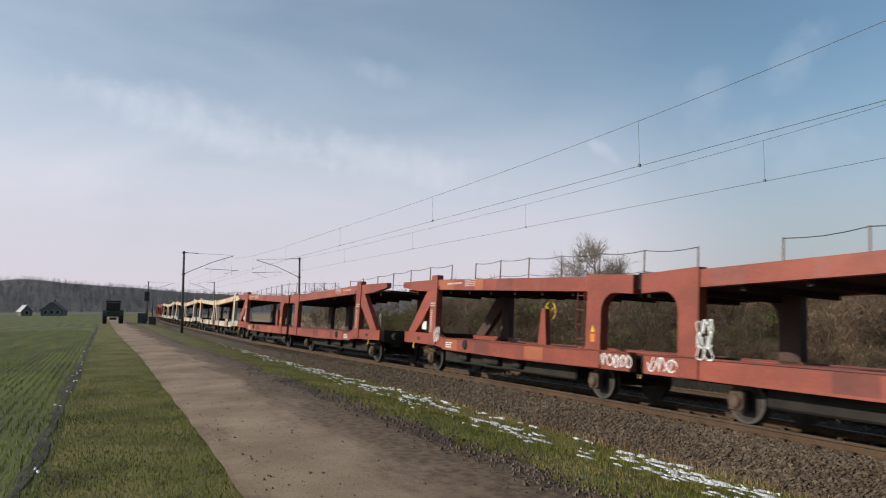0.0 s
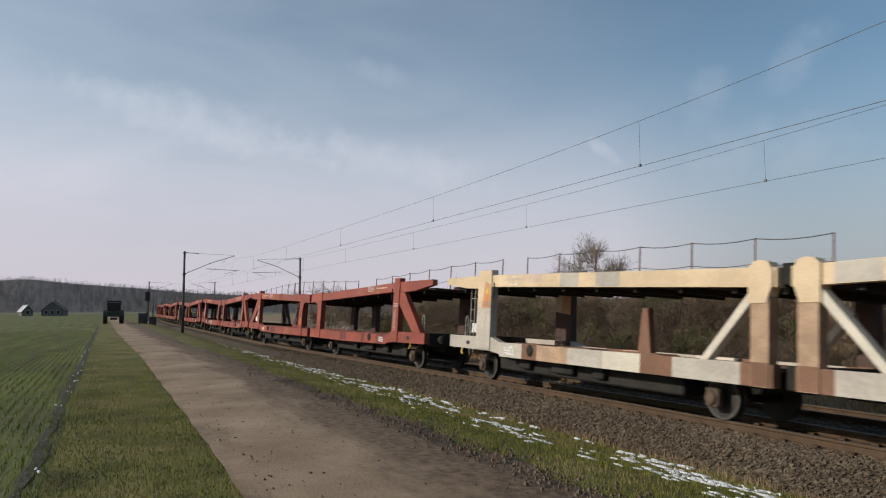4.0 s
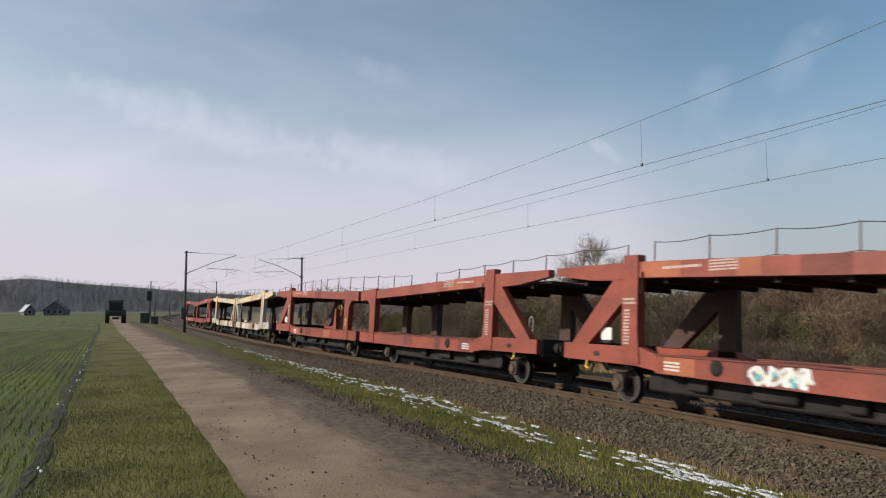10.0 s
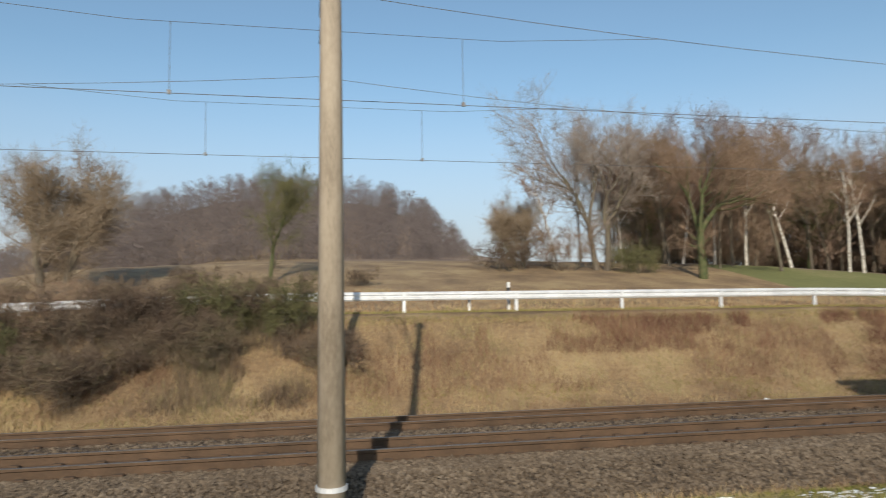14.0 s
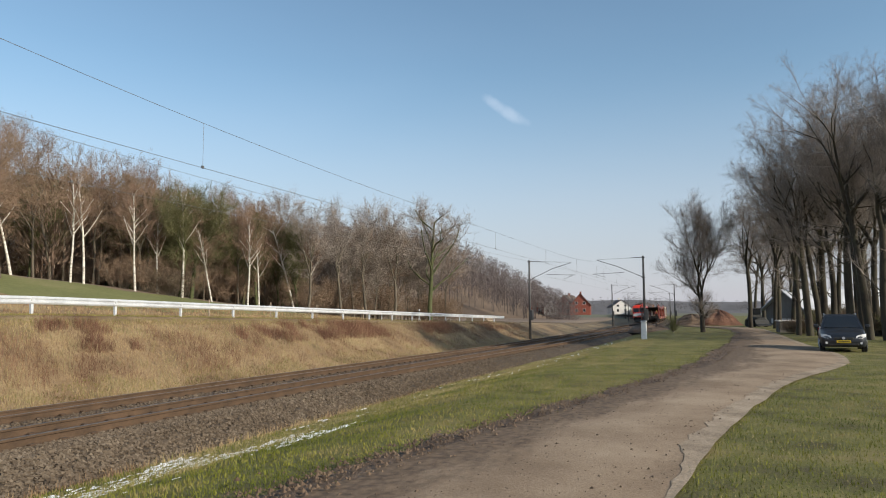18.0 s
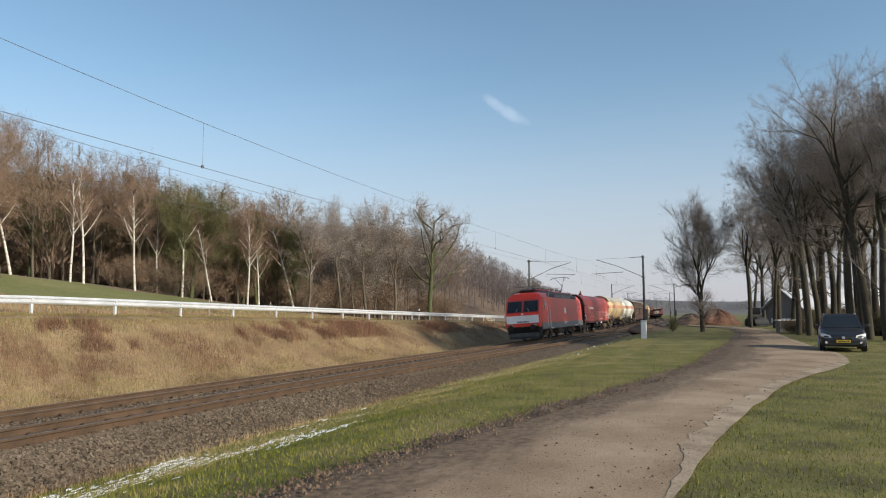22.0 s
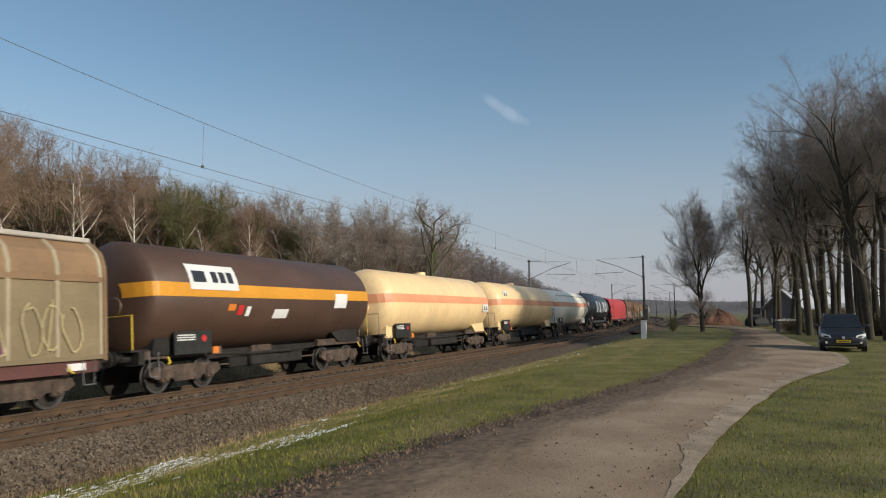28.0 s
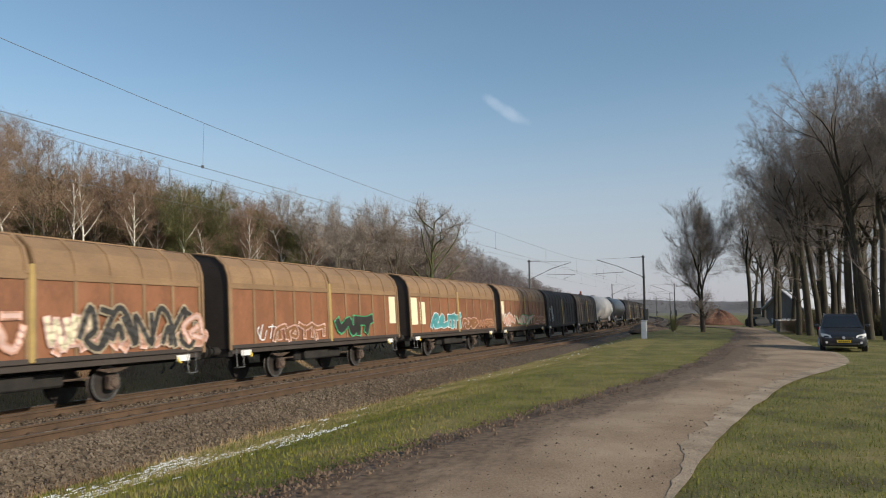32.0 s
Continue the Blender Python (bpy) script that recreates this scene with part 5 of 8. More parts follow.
def tank_wagon(L, m, label, seed, r=1.5, zc=2.72, stripe=None, shade=False, board="carrier_grey", bands=6, walkway=False, clips=0, dome=.85):
    t = thing("tank_wagon", label, "railway wagon", group="freight wagons")
    h = L / 2 - .75
    e0 = dome
    r, zc = r * 1.07, zc - .04
    prof = [(-h, .02), (-h + .05 * e0, r * .36), (-h + .165 * e0, r * .62), (-h + .35 * e0, r * .81), (-h + .61 * e0, r * .935), (-h + e0, r), (h - e0, r), (h - .61 * e0, r * .935), (h - .35 * e0, r * .81), (h - .165 * e0, r * .62), (h - .05 * e0, r * .36), (h, .02)]
    part("tank", Build().lathe_x(prof, 0, zc, 40), m, t, smooth=True)
    for k in range(1, bands):
        x = -h + e0 + (2 * h - 2 * e0) * k / bands
        part("weld_seam", Build().lathe_x([(x - .012, r + .001), (x - .006, r + .005), (x + .006, r + .005), (x + .012, r + .001)], 0, zc, 40), "tank_grey" if clips else m, t)
    if stripe:
        b = Build()
        rings = []
        for (xa, ra), (xb, rb) in zip(prof, prof[1:]):
            for k in range(4 if abs(xb - xa) < 1 else 1):
                f = k / 4
                rings.append((xa + (xb - xa) * f, ra + (rb - ra) * f))
        rings = [q for q in rings + [prof[-1]] if q[1] > .5]
        heights = [-.03 + .4 * k / 6 for k in range(7)]
        for sgn in (-1, 1):
            b.loft([[(x + .012 * (1 if x > 0 else -1) * (rr < r), sgn * (math.sqrt(max(.01, rr * rr - q * q)) + .008), zc + q) for q in heights] for x, rr in rings], cap=False, closed=False)
        part("stripe", b, stripe, t, "painted stripe round the tank")
    if shade:
        arc = [radians(a) for a in range(28, 153, 8)]
        b = Build()
        for q in (.035, .06):
            b.loft([[(x, (r + q) * math.cos(a), zc + (r + q) * math.sin(a)) for a in arc] for x in np.linspace(-h - .08, h + .08, 9)], cap=False, closed=False)
        part("sun_shade", b, "tank_white" if m == "tank_white" else "wagon_shade", t, "dirty cream sun shield over the tank")
        for k in range(1, 14):
            x = -h + 2 * h * k / 14
            part("shade_joint", Build().loft([[(x + q, (r + .063) * math.cos(a), zc + (r + .063) * math.sin(a)) for a in arc] for q in (-.012, .012)], cap=False, closed=False), "tank_grey", t)
    if clips:
        # a thin rail along the shoulder of the tank, held by small clips
        a = radians(38)
        y, z = -(r + .05) * math.cos(a), zc + (r + .05) * math.sin(a)
        part("shoulder_rail", Build().tube([(-h + .9, y, z), (h - .9, y, z)], .014, 5), "mast_steel", t)
        for k in range(clips):
            x = -h + 1.0 + (2 * h - 2.0) * k / (clips - 1)
            part("rail_clip", Build().box(x - .06, x + .06, y - .02, y + .08, z - .1, z + .01, .01), "latch_ochre", t)
    # man-lid on the end dome
    part("end_lid", Build().lathe_x([(-h + .14, .05), (-h - .03, .26), (-h - .06, .24), (-h - .07, .05)], -.35, zc - .25, 18), m, t)
    for e in (-1, 1):
        part("saddle", Build().prism([(e * (h - .5), 1.05), (e * (h - 2.0), 1.05), (e * (h - 2.5), zc - r * .78), (e * (h - .6), zc - r * .62)], -1.12, 1.12), m if m != "tank_brown" else "dark_underside", t)
        part("end_rail", Build().tube([(e * (h + .25), -1.2, 1.2), (e * (h + .25), -1.2, 2.15), (e * (h + .25), -.2, 2.15), (e * (h + .25), -.2, 1.2)], .02, 6), "dull_steel" if m != "tank_brown" else "hand_wheel_yellow", t)
        part("end_platform", Build().box(*sorted((e * (h - .2), e * (h + .4))), -1.3, 1.3, 1.18, 1.24), "dark_underside", t)
    ends = ((-h + .1, -h + 3.4), (h - 3.4, h - .1)) if stripe else ((-h + .1, h - .1),)
    for x0, x1 in ends:
        for y0 in (-1.05, .9):
            part("side_sole_bar", Build().box(x0, x1, y0, y0 + .15, .95, 1.2, .01), "bogie_rust" if m != "tank_black" else "tank_black", t)
    part("vent_pipe", Build().tube([(-h + 3.2, -.85, .98), (-1.2, -.9, .9), (.9, -.9, .9), (h - 3.2, -.85, .98)], .05, 7), "dark_underside", t)
    bd = part("notice_board", Build().box(-h + 1.1, -h + 2.6, -1.36, -1.30, 1.02, 1.68, .01), "black_paint", t)
    bars("board_bars", -h + 1.2, -h + 1.9, 1.40, 1.60, 3, -1.364, "marking_white", bd, seed)
    part("hazard_plate", Build().box(-h + 2.65, -h + 2.9, -1.36, -1.33, 1.0, 1.2), "signal_orange", t, "orange hazard plate")
    part("hazard_diamond", Build().prism([(-h + 2.15, 1.46), (-h + 2.27, 1.34), (-h + 2.39, 1.46), (-h + 2.27, 1.58)], -1.37, -1.362), "signal_red", t)
    for x, z in (((h - 1.3, 2.42), (-h + 1.5, 3.35))[:2 if seed == 38 else 1] if m not in ("tank_brown", "tank_black") else ()):
        a = math.asin((z - zc) / r)
        y = -math.cos(a) * r - .02
        p = part("lease_plate", Build().prism([(x - .45, z - .22), (x + .45, z - .22), (x + .45, z + .22), (x - .45, z + .22)], y - .02, y), "marking_white", t, "white plate with two dark marks")
        for q in (-.2, .2):
            part("plate_mark", Build().prism([(x + q - .15, z - .13), (x + q + .15, z - .13), (x + q, z + .14)], y - .024, y - .02), "tank_black", p)
    part("valve_box", Build().box(-.5, .6, -.5, .5, .75, 1.2, .05), "bogie_rust", t)
    if not clips:
        part("manhole", Build().tube([(0, 0, zc + r - .02), (0, 0, zc + r + .14)], .3, 16), m, t)
    if walkway:
        part("walkway", Build().box(-h * .55, h * .75, -.35, .35, zc + r + .05, zc + r + .1), "dull_steel", t)
        part("walkway_rail", Build().tube([(-h * .55, -.4, zc + r + .1), (-h * .55, -.4, zc + r + .2), (h * .75, -.4, zc + r + .2), (h * .75, -.4, zc + r + .1)], .02, 6), "dull_steel", t)
    chassis(t, L)
    return t


mat("wagon_shade", [(0.46, 0.40, 0.29), (0.64, 0.57, 0.44), (0.70, 0.64, 0.52)], 0.6, scale=1.2, fine=10, bump=0.05, stretch=(3, 1, 1))


def box_wagon(L, m, roofm, label, seed, bogies, graffiti, panels=5):
    """A sliding-wall wagon: two door leaves a side with framed panels, under a curved roof."""
    t = thing("sliding_wall_wagon", label, "railway wagon", group="freight wagons")
    ribm = "wagon_rib" if m == "wagon_olive" else roofm
    h = L / 2 - .66
    for e in (-1, 1):
        x0, x1 = sorted((e * .04, e * h))
        for sy in (-1, 1):
            ya, yb = sorted((sy * 1.28, sy * 1.36))
            d = part("sliding_door", Build().box(x0, x1, ya, yb, 1.12, 3.1), m, t)
            n = panels
            for k in range(n + 1):
                x = x0 + .06 + (x1 - x0 - .12) * k / n
                part("door_rib", Build().box(x - .05, x + .05, *sorted((sy * 1.355, sy * 1.40)), 1.14, 3.0, .01), ribm, d)
            part("door_sill", Build().box(x0, x1, *sorted((sy * 1.355, sy * 1.405)), 1.08, 1.2, .01), "wagon_dark" if not bogies else m, d)
            part("door_head", Build().box(x0, x1, *sorted((sy * 1.355, sy * 1.40)), 2.95, 3.14, .01), roofm, d)
        prof = [(-1.38, 3.08), (-1.36, 3.35), (-1.24, 3.68), (-.9, 3.98), (0, 4.16), (.9, 3.98), (1.24, 3.68), (1.36, 3.35), (1.38, 3.08)]
        xs = np.linspace(x0 + .01, x1, 3)
        r = part("roof", Build().loft([[(x, y, z) for y, z in prof] for x in xs]), roofm, t)
        for k in range(panels + 1):
            x = x0 + .08 + (x1 - x0 - .16) * k / panels
            part("roof_rib", Build().loft([[(x + q, y * kk, (z - 3) * kk + 3) for y, z in prof] for q, kk in ((-.06, 1.0), (-.05, 1.025), (.05, 1.025), (.06, 1.0))], cap=False, closed=False), ribm, r)
        part("end_wall", Build().prism_x([(y * .97, z - .02) for y, z in prof] + [(1.33, 1.1), (-1.33, 1.1)], *sorted((e * (h - .02), e * (h + .06)))), "wagon_dark", t)
        part("end_frame", Build().loft([[(e * (h + q), y * kk, (z - 3) * kk + 3) for y, z in [(-1.38, 1.1)] + prof + [(1.38, 1.1)]] for q, kk in ((0.0, 1.0), (0.0, 1.03), (.1, 1.03), (.1, 1.0))], cap=False, closed=False), roofm, t)
    part("gutter", Build().box(-h, h, -.1, .1, 4.15, 4.2, .01) if not bogies else Build().box(-h, h, -1.0, -.9, 3.98, 4.1, .02), "carrier_grey" if bogies else roofm, t)
    part("side_sole_bar", Build().box(-h + .1, h - .1, -1.33, -1.2, .78 if bogies else .92, 1.1, .01).box(-h + .1, h - .1, 1.2, 1.33, .78 if bogies else .92, 1.1, .01), "frame_red_brown" if bogies else "wagon_dark", t)
    part("latch_bar", Build().box(-.07, .07, -1.44, -1.36, 1.1, 3.3, .02), "latch_ochre" if not bogies else roofm, t, "rusty latch bar" if bogies else "yellowed latch bar between the doors")
    for x in (-h + .5, h - 1.0):
        part("info_board", Build().box(x, x + .5, -1.36, -1.34, .85, 1.02), "marking_white", t)
    for i, (x0, x1, z0, z1, col, fill, n) in enumerate(graffiti):
        scrawl("sprayed_tag", x0, x1, z0, z1, -1.412, col, t, n, .04, seed + i, "sprayed graffiti lettering", fill)
    chassis(t, L, bogies, inset=2.6 if bogies else 3.0)
    return t


def make_freight():
    cars = [(27.3, 46.2, locomotive())]
    cars.append((46.2, 66.3, tarp_wagon(20.1, "tarp_dark_red", "dark red tarpaulin wagon with pale sprayed lettering", 31, True)))
    cars.append((66.3, 82.2, tank_wagon(15.9, "tank_cream_worn", "stained cream gas tank wagon with an orange stripe and sun shield", 32, 1.48, 2.72, "stripe_orange", True)))
    cars.append((82.2, 98.7, tank_wagon(16.5, "tank_white", "white gas tank wagon with an orange stripe", 33, 1.46, 2.72, "stripe_orange")))
    cars.append((98.7, 124.7, box_wagon(26.0, "wagon_brown", "wagon_brown", "long dark brown sliding-wall wagon", 34, True, [(-9, 4, 1.3, 2.1, "spray_pink", None, 10)], 9)))
    cars.append((124.7, 148.5, box_wagon(23.8, "wagon_olive", "wagon_roof", "long olive-brown sliding-wall wagon with large graffiti", 35, True, [(-4.6, -2.2, 1.35, 1.85, "spray_cream", None, 7), (9.0, 10.6, 1.25, 2.5, "spray_yellow", None, 3)], 9)))
    olive = cars[-1][2]
    bubble(-10.9, -5.3, 1.2, 2.7, -1.412, "spray_salmon", "spray_rose", olive, 4, .42, .05, 71, "large pale pink spray-paint shapes")
    bubble(1.3, 8.4, 1.25, 2.45, -1.412, "spray_yellow", "spray_purple", olive, 6, .4, .07, 72, "large purple spray-paint shapes with yellow rims")
    cars.append((148.5, 162.2, tank_wagon(13.7, "tank_brown", "dark brown tank wagon with an amber stripe and white sign", 36, 1.5, 2.72, "stripe_amber", board="black", dome=.32)))
    cars.append((162.2, 177.5, tank_wagon(15.3, "tank_cream", "cream gas tank wagon with a pale orange stripe", 37, 1.5, 2.72, "stripe_orange")))
    cars.append((177.5, 194.4, tank_wagon(16.9, "tank_cream", "long cream gas tank wagon with a pale orange stripe", 38, 1.5, 2.72, "stripe_orange")))
    cars.append((194.4, 211.6, tank_wagon(17.2, "tank_white", "off-white gas tank wagon with an orange stripe", 39, 1.48, 2.72, "stripe_orange", bands=6, clips=11)))
    bk = tank_wagon(15.9, "tank_black", "black tank wagon with bold white painted shapes", 40, 1.5, 2.72, None, board="black", walkway=True)
    cars.append((211.6, 227.5, bk))
    cars.append((227.5, 247.3, tarp_wagon(19.8, "tarp_red", "bright red tarpaulin wagon with a square emblem", 41, False)))
    g = [[(-6.0, -3.9, 1.3, 2.9, "spray_white", None, 3)], [(-4.5, -3.4, 1.3, 1.8, "spray_white", None, 2)], [], [], [(-5.4, -3.8, 1.3, 2.6, "spray_white", None, 2)], []]
    shapes = {0: ((-3.4, -.3, 1.25, 2.3, "spray_salmon", "spray_rose", 4, .2), (.3, 5.6, 1.2, 1.75, "spray_rose", "spray_salmon", 5, .26), (.2, 1.6, 1.3, 2.3, "spray_rose", "spray_cream", 2, .2), (1.2, 5.2, 1.25, 2.35, "spray_sand", "spray_dark", 5, .24), (4.7, 5.6, 1.3, 2.2, "spray_salmon", "spray_rose", 1, .2)),
              1: ((-3.6, -.5, 1.2, 1.85, "spray_rose", "spray_rust", 4, .2), (.4, 3.0, 1.2, 2.1, "spray_green", "spray_dark", 2, .42)),
              2: ((-3.7, .2, 1.25, 2.2, "spray_white", "spray_teal", 4, .34), (.6, 2.6, 1.25, 1.9, "spray_rose", "spray_rust", 2, .3), (3.0, 5.6, 1.25, 1.8, "spray_salmon", "spray_rust", 3, .22)),
              3: ((-5.4, -2.8, 1.25, 2.2, "spray_white", "spray_salmon", 3, .3), (-2.2, 1.6, 1.25, 2.0, "spray_green", "spray_rose", 4, .28), (2.2, 5.2, 1.25, 1.9, "spray_rose", "spray_rust", 3, .26))}
    cream = {0: ((-5.4, -4.8, 1.75, 2.9), (-4.4, -3.7, 1.55, 2.85)), 1: ((5.0, 5.6, 1.7, 2.9),), 2: ((-5.9, -5.2, 1.6, 2.9), (-4.9, -4.3, 1.6, 2.7)), 3: ((-5.5, -4.9, 1.6, 2.9),)}
    s = 247.3
    for k in range(6):
        L = (12.35, 12.8, 13.4, 12.6, 13.2, 13.2)[k]
        cars.append((s, s + L, box_wagon(L, "wagon_door" if k < 4 else "wagon_dark", "wagon_roof" if k < 4 else "wagon_dark", "brown two-axle sliding-wall wagon covered in graffiti" if k < 4 else "dark brown two-axle sliding-wall wagon", 50 + 7 * k, False, g[k])))
        for i, (x0, x1, z0, z1, rim, inner, n, thick) in enumerate(shapes.get(k, ())):
            bubble(x0, x1, z0, z1, -1.412 - .007 * i, rim, inner, cars[-1][2], n, thick, .05, 80 + 9 * k + i, "large outlined spray-paint shapes")
        for x0, x1, z0, z1 in cream.get(k, ()):
            part("painted_panel", Build().box(x0, x1, -1.368, -1.361, z0, z1), "spray_cream", cars[-1][2], "cream painted door panel")
        s += L
    cars.append((s, s + 14.0, tank_wagon(14.0, "tank_grey", "pale grey rounded tank wagon", 90, 1.45, 2.7)))
    cars.append((s + 14, s + 28.0, tank_wagon(14.0, "tank_black", "plain black rounded tank wagon", 91, 1.45, 2.7, board="black")))
    s += 28
    for k in range(3):
        cars.append((s, s + 14.2, box_wagon(14.2, "wagon_dark", "wagon_dark", "dark brown two-axle sliding-wall wagon", 95 + k, False, [])))
        s += 14.2
    for a, b, ob in cars:
        MOVERS.append((ob, (a + b) / 2 - V2 * 23, V2, FAR_Y))
    # bold painted shapes on the black tank, following its round side
    def shape(outline):
        b = Build()
        for (xa, xb, za), (xc, xd, zb) in zip(outline, outline[1:]):
            b.loft([[(x, -math.sqrt(1.625 ** 2 - (z - 2.68) ** 2) - .004, z) for x in (l, r)] for l, r, z in ((xa + (xc - xa) * q, xb + (xd - xb) * q, za + (zb - za) * q) for q in (0, .34, .67, 1))], cap=False, closed=False)
        part("painted_shape", b, "spray_white", bk, "large plain white painted shape")
    shape([(-3.0, -2.2, 2.12), (-3.4, -1.9, 2.45), (-3.4, -1.9, 3.05), (-3.0, -2.2, 3.42)])
    shape([(-1.35, .1, 2.15), (-.95, -.3, 3.38)])
    shape([(.42, .58, 2.0), (.5, .86, 2.5)])
    shape([(2.05, 2.45, 2.15), (1.55, 2.95, 3.36)])
    shape([(3.4, 4.6, 2.15), (3.75, 4.25, 2.75), (3.4, 4.6, 3.36)])
    vt = cars[6][2]
    for x, z, w, hh, m in ((-3.0, 2.25, .34, .2, "signal_orange"), (-2.55, 2.12, .26, .3, "signal_red"), (-2.15, 2.08, .2, .3, "marking_white"), (-.7, 2.0, .8, .3, "marking_white"), (3.1, 2.35, .9, .55, "marking_white")):
        part("hazard_sign", Build().loft([[(x + u * w + (q - z) * .25, -math.sqrt(1.612 ** 2 - (q - 2.68) ** 2) - .006, q) for u in (0, 1)] for q in np.linspace(z, z + hh, 4)], cap=False, closed=False), m, vt, "small sign fixed to the tank")
    zs = np.linspace(2.86, 3.62, 6)
    v = part("sign_panel", Build().loft([[(x, -math.sqrt(1.626 ** 2 - (z - 2.68) ** 2) - .006, z) for x in (-4.6, -2.5)] for z in zs], cap=False, closed=False), "marking_white", vt, "white sign panel with dark blocks")
    for x0, x1 in ((-4.45, -3.9), (-3.65, -3.4), (-3.3, -3.05), (-2.95, -2.7)):
        part("sign_mark", Build().loft([[(x, -math.sqrt(1.626 ** 2 - (z - 2.68) ** 2) - .012, z) for x in (x0, x1)] for z in np.linspace(3.08, 3.42, 4)], cap=False, closed=False), "tank_black", v)


make_freight()


# ---- plants ----
def tinted(name, colors, rough=0.9, patch=2.1):
    """A material whose colour varies from piece to piece."""
    m = bpy.data.materials.new(name)
    m.use_nodes = True
    nt = m.node_tree
    n, l = nt.nodes.new, nt.links.new
    b = nt.nodes["Principled BSDF"]
    b.inputs["Roughness"].default_value = rough
    b.inputs["Specular IOR Level"].default_value = 0.25
    g = n("ShaderNodeNewGeometry")
    ramp = n("ShaderNodeValToRGB")
    for i, c in enumerate(colors):
        p = i / max(1, len(colors) - 1)
        e = ramp.color_ramp.elements[i] if i < 2 else ramp.color_ramp.elements.new(p)
        e.position, e.color = p, (*c, 1)
    ns = n("ShaderNodeTexNoise")
    ns.inputs["Scale"].default_value = 0.6
    l(g.outputs["Position"], ns.inputs["Vector"])
    mx = n("ShaderNodeMath"); mx.operation = "MULTIPLY_ADD"
    l(g.outputs["Random Per Island"], mx.inputs[0])
    mx.inputs[1].default_value = 0.55
    sb = n("ShaderNodeMath"); sb.operation = "MULTIPLY_ADD"
    l(ns.outputs["Fac"], sb.inputs[0])
    ns.inputs["Detail"].default_value = 4.0
    sb.inputs[1].default_value, sb.inputs[2].default_value = patch, .22 - patch * .5
    l(sb.outputs[0], mx.inputs[2])
    l(mx.outputs[0], ramp.inputs["Fac"])
    l(ramp.outputs["Color"], b.inputs["Base Color"])
    M[name] = m
    return m


tinted("blade_green", [(0.072, 0.088, 0.011), (0.150, 0.158, 0.019), (0.195, 0.185, 0.040), (0.26, 0.205, 0.085)], patch=2.8)
tinted("blade_crop", [(0.095, 0.125, 0.016), (0.16, 0.195, 0.026), (0.235, 0.25, 0.048)])
tinted("blade_dry", [(0.13, 0.075, 0.045), (0.22, 0.135, 0.08), (0.33, 0.225, 0.12), (0.44, 0.33, 0.18), (0.21, 0.19, 0.07)])
tinted("blade_weed", [(0.11, 0.055, 0.036), (0.18, 0.092, 0.06), (0.26, 0.145, 0.09)])
tinted("blade_scrub", [(0.075, 0.052, 0.035), (0.125, 0.088, 0.06), (0.185, 0.135, 0.09), (0.11, 0.105, 0.045)])
tinted("blade_verge", [(0.16, 0.14, 0.045), (0.24, 0.205, 0.07), (0.33, 0.26, 0.11)])
tinted("blade_straw", [(0.20, 0.17, 0.075), (0.30, 0.245, 0.12), (0.38, 0.31, 0.17)])
tinted("stone", [(0.042, 0.03, 0.02), (0.098, 0.072, 0.049), (0.157, 0.119, 0.083), (0.25, 0.2, 0.147)], 0.95, .5)
mat("bark_grey", [(0.075, 0.06, 0.044), (0.135, 0.112, 0.083), (0.15, 0.135, 0.085)], 0.95, scale=2, fine=20, bump=0.4, depth=0.02, stretch=(1, 1, .25))
mat("bark_dark", [(0.026, 0.021, 0.015), (0.052, 0.043, 0.031), (0.064, 0.062, 0.034)], 0.95, scale=2, fine=20, bump=0.4, depth=0.02, stretch=(1, 1, .25))
mat("bark_birch", [(0.24, 0.21, 0.17), (0.62, 0.58, 0.51), (0.76, 0.72, 0.65)], 0.8, scale=2.5, fine=12, bump=0.2, stretch=(1, 1, 2))
mat("ivy_bark", [(0.035, 0.05, 0.015), (0.075, 0.085, 0.03), (0.11, 0.10, 0.05)], 0.9, scale=3, fine=14, bump=0.6, depth=0.05)
tinted("twig_brown", [(0.159, 0.107, 0.071), (0.237, 0.163, 0.110), (0.314, 0.224, 0.153)])
tinted("twig_grey", [(0.198, 0.161, 0.133), (0.284, 0.237, 0.198), (0.370, 0.310, 0.258)])
tinted("twig_russet", [(0.168, 0.106, 0.075), (0.245, 0.161, 0.114), (0.323, 0.219, 0.157)])
tinted("twig_willow", [(0.18, 0.135, 0.09), (0.27, 0.205, 0.14), (0.35, 0.275, 0.195)])
tinted("twig_dark", [(0.18, 0.148, 0.125), (0.27, 0.225, 0.19), (0.36, 0.305, 0.26)])
tinted("thicket", [(0.134, 0.091, 0.066), (0.194, 0.134, 0.096), (0.253, 0.182, 0.134)])
tinted("twig_olive", [(0.08, 0.08, 0.035), (0.13, 0.125, 0.055), (0.18, 0.165, 0.08)])
tinted("bramble", [(0.075, 0.05, 0.037), (0.12, 0.085, 0.06), (0.17, 0.125, 0.088), (0.11, 0.10, 0.05)])


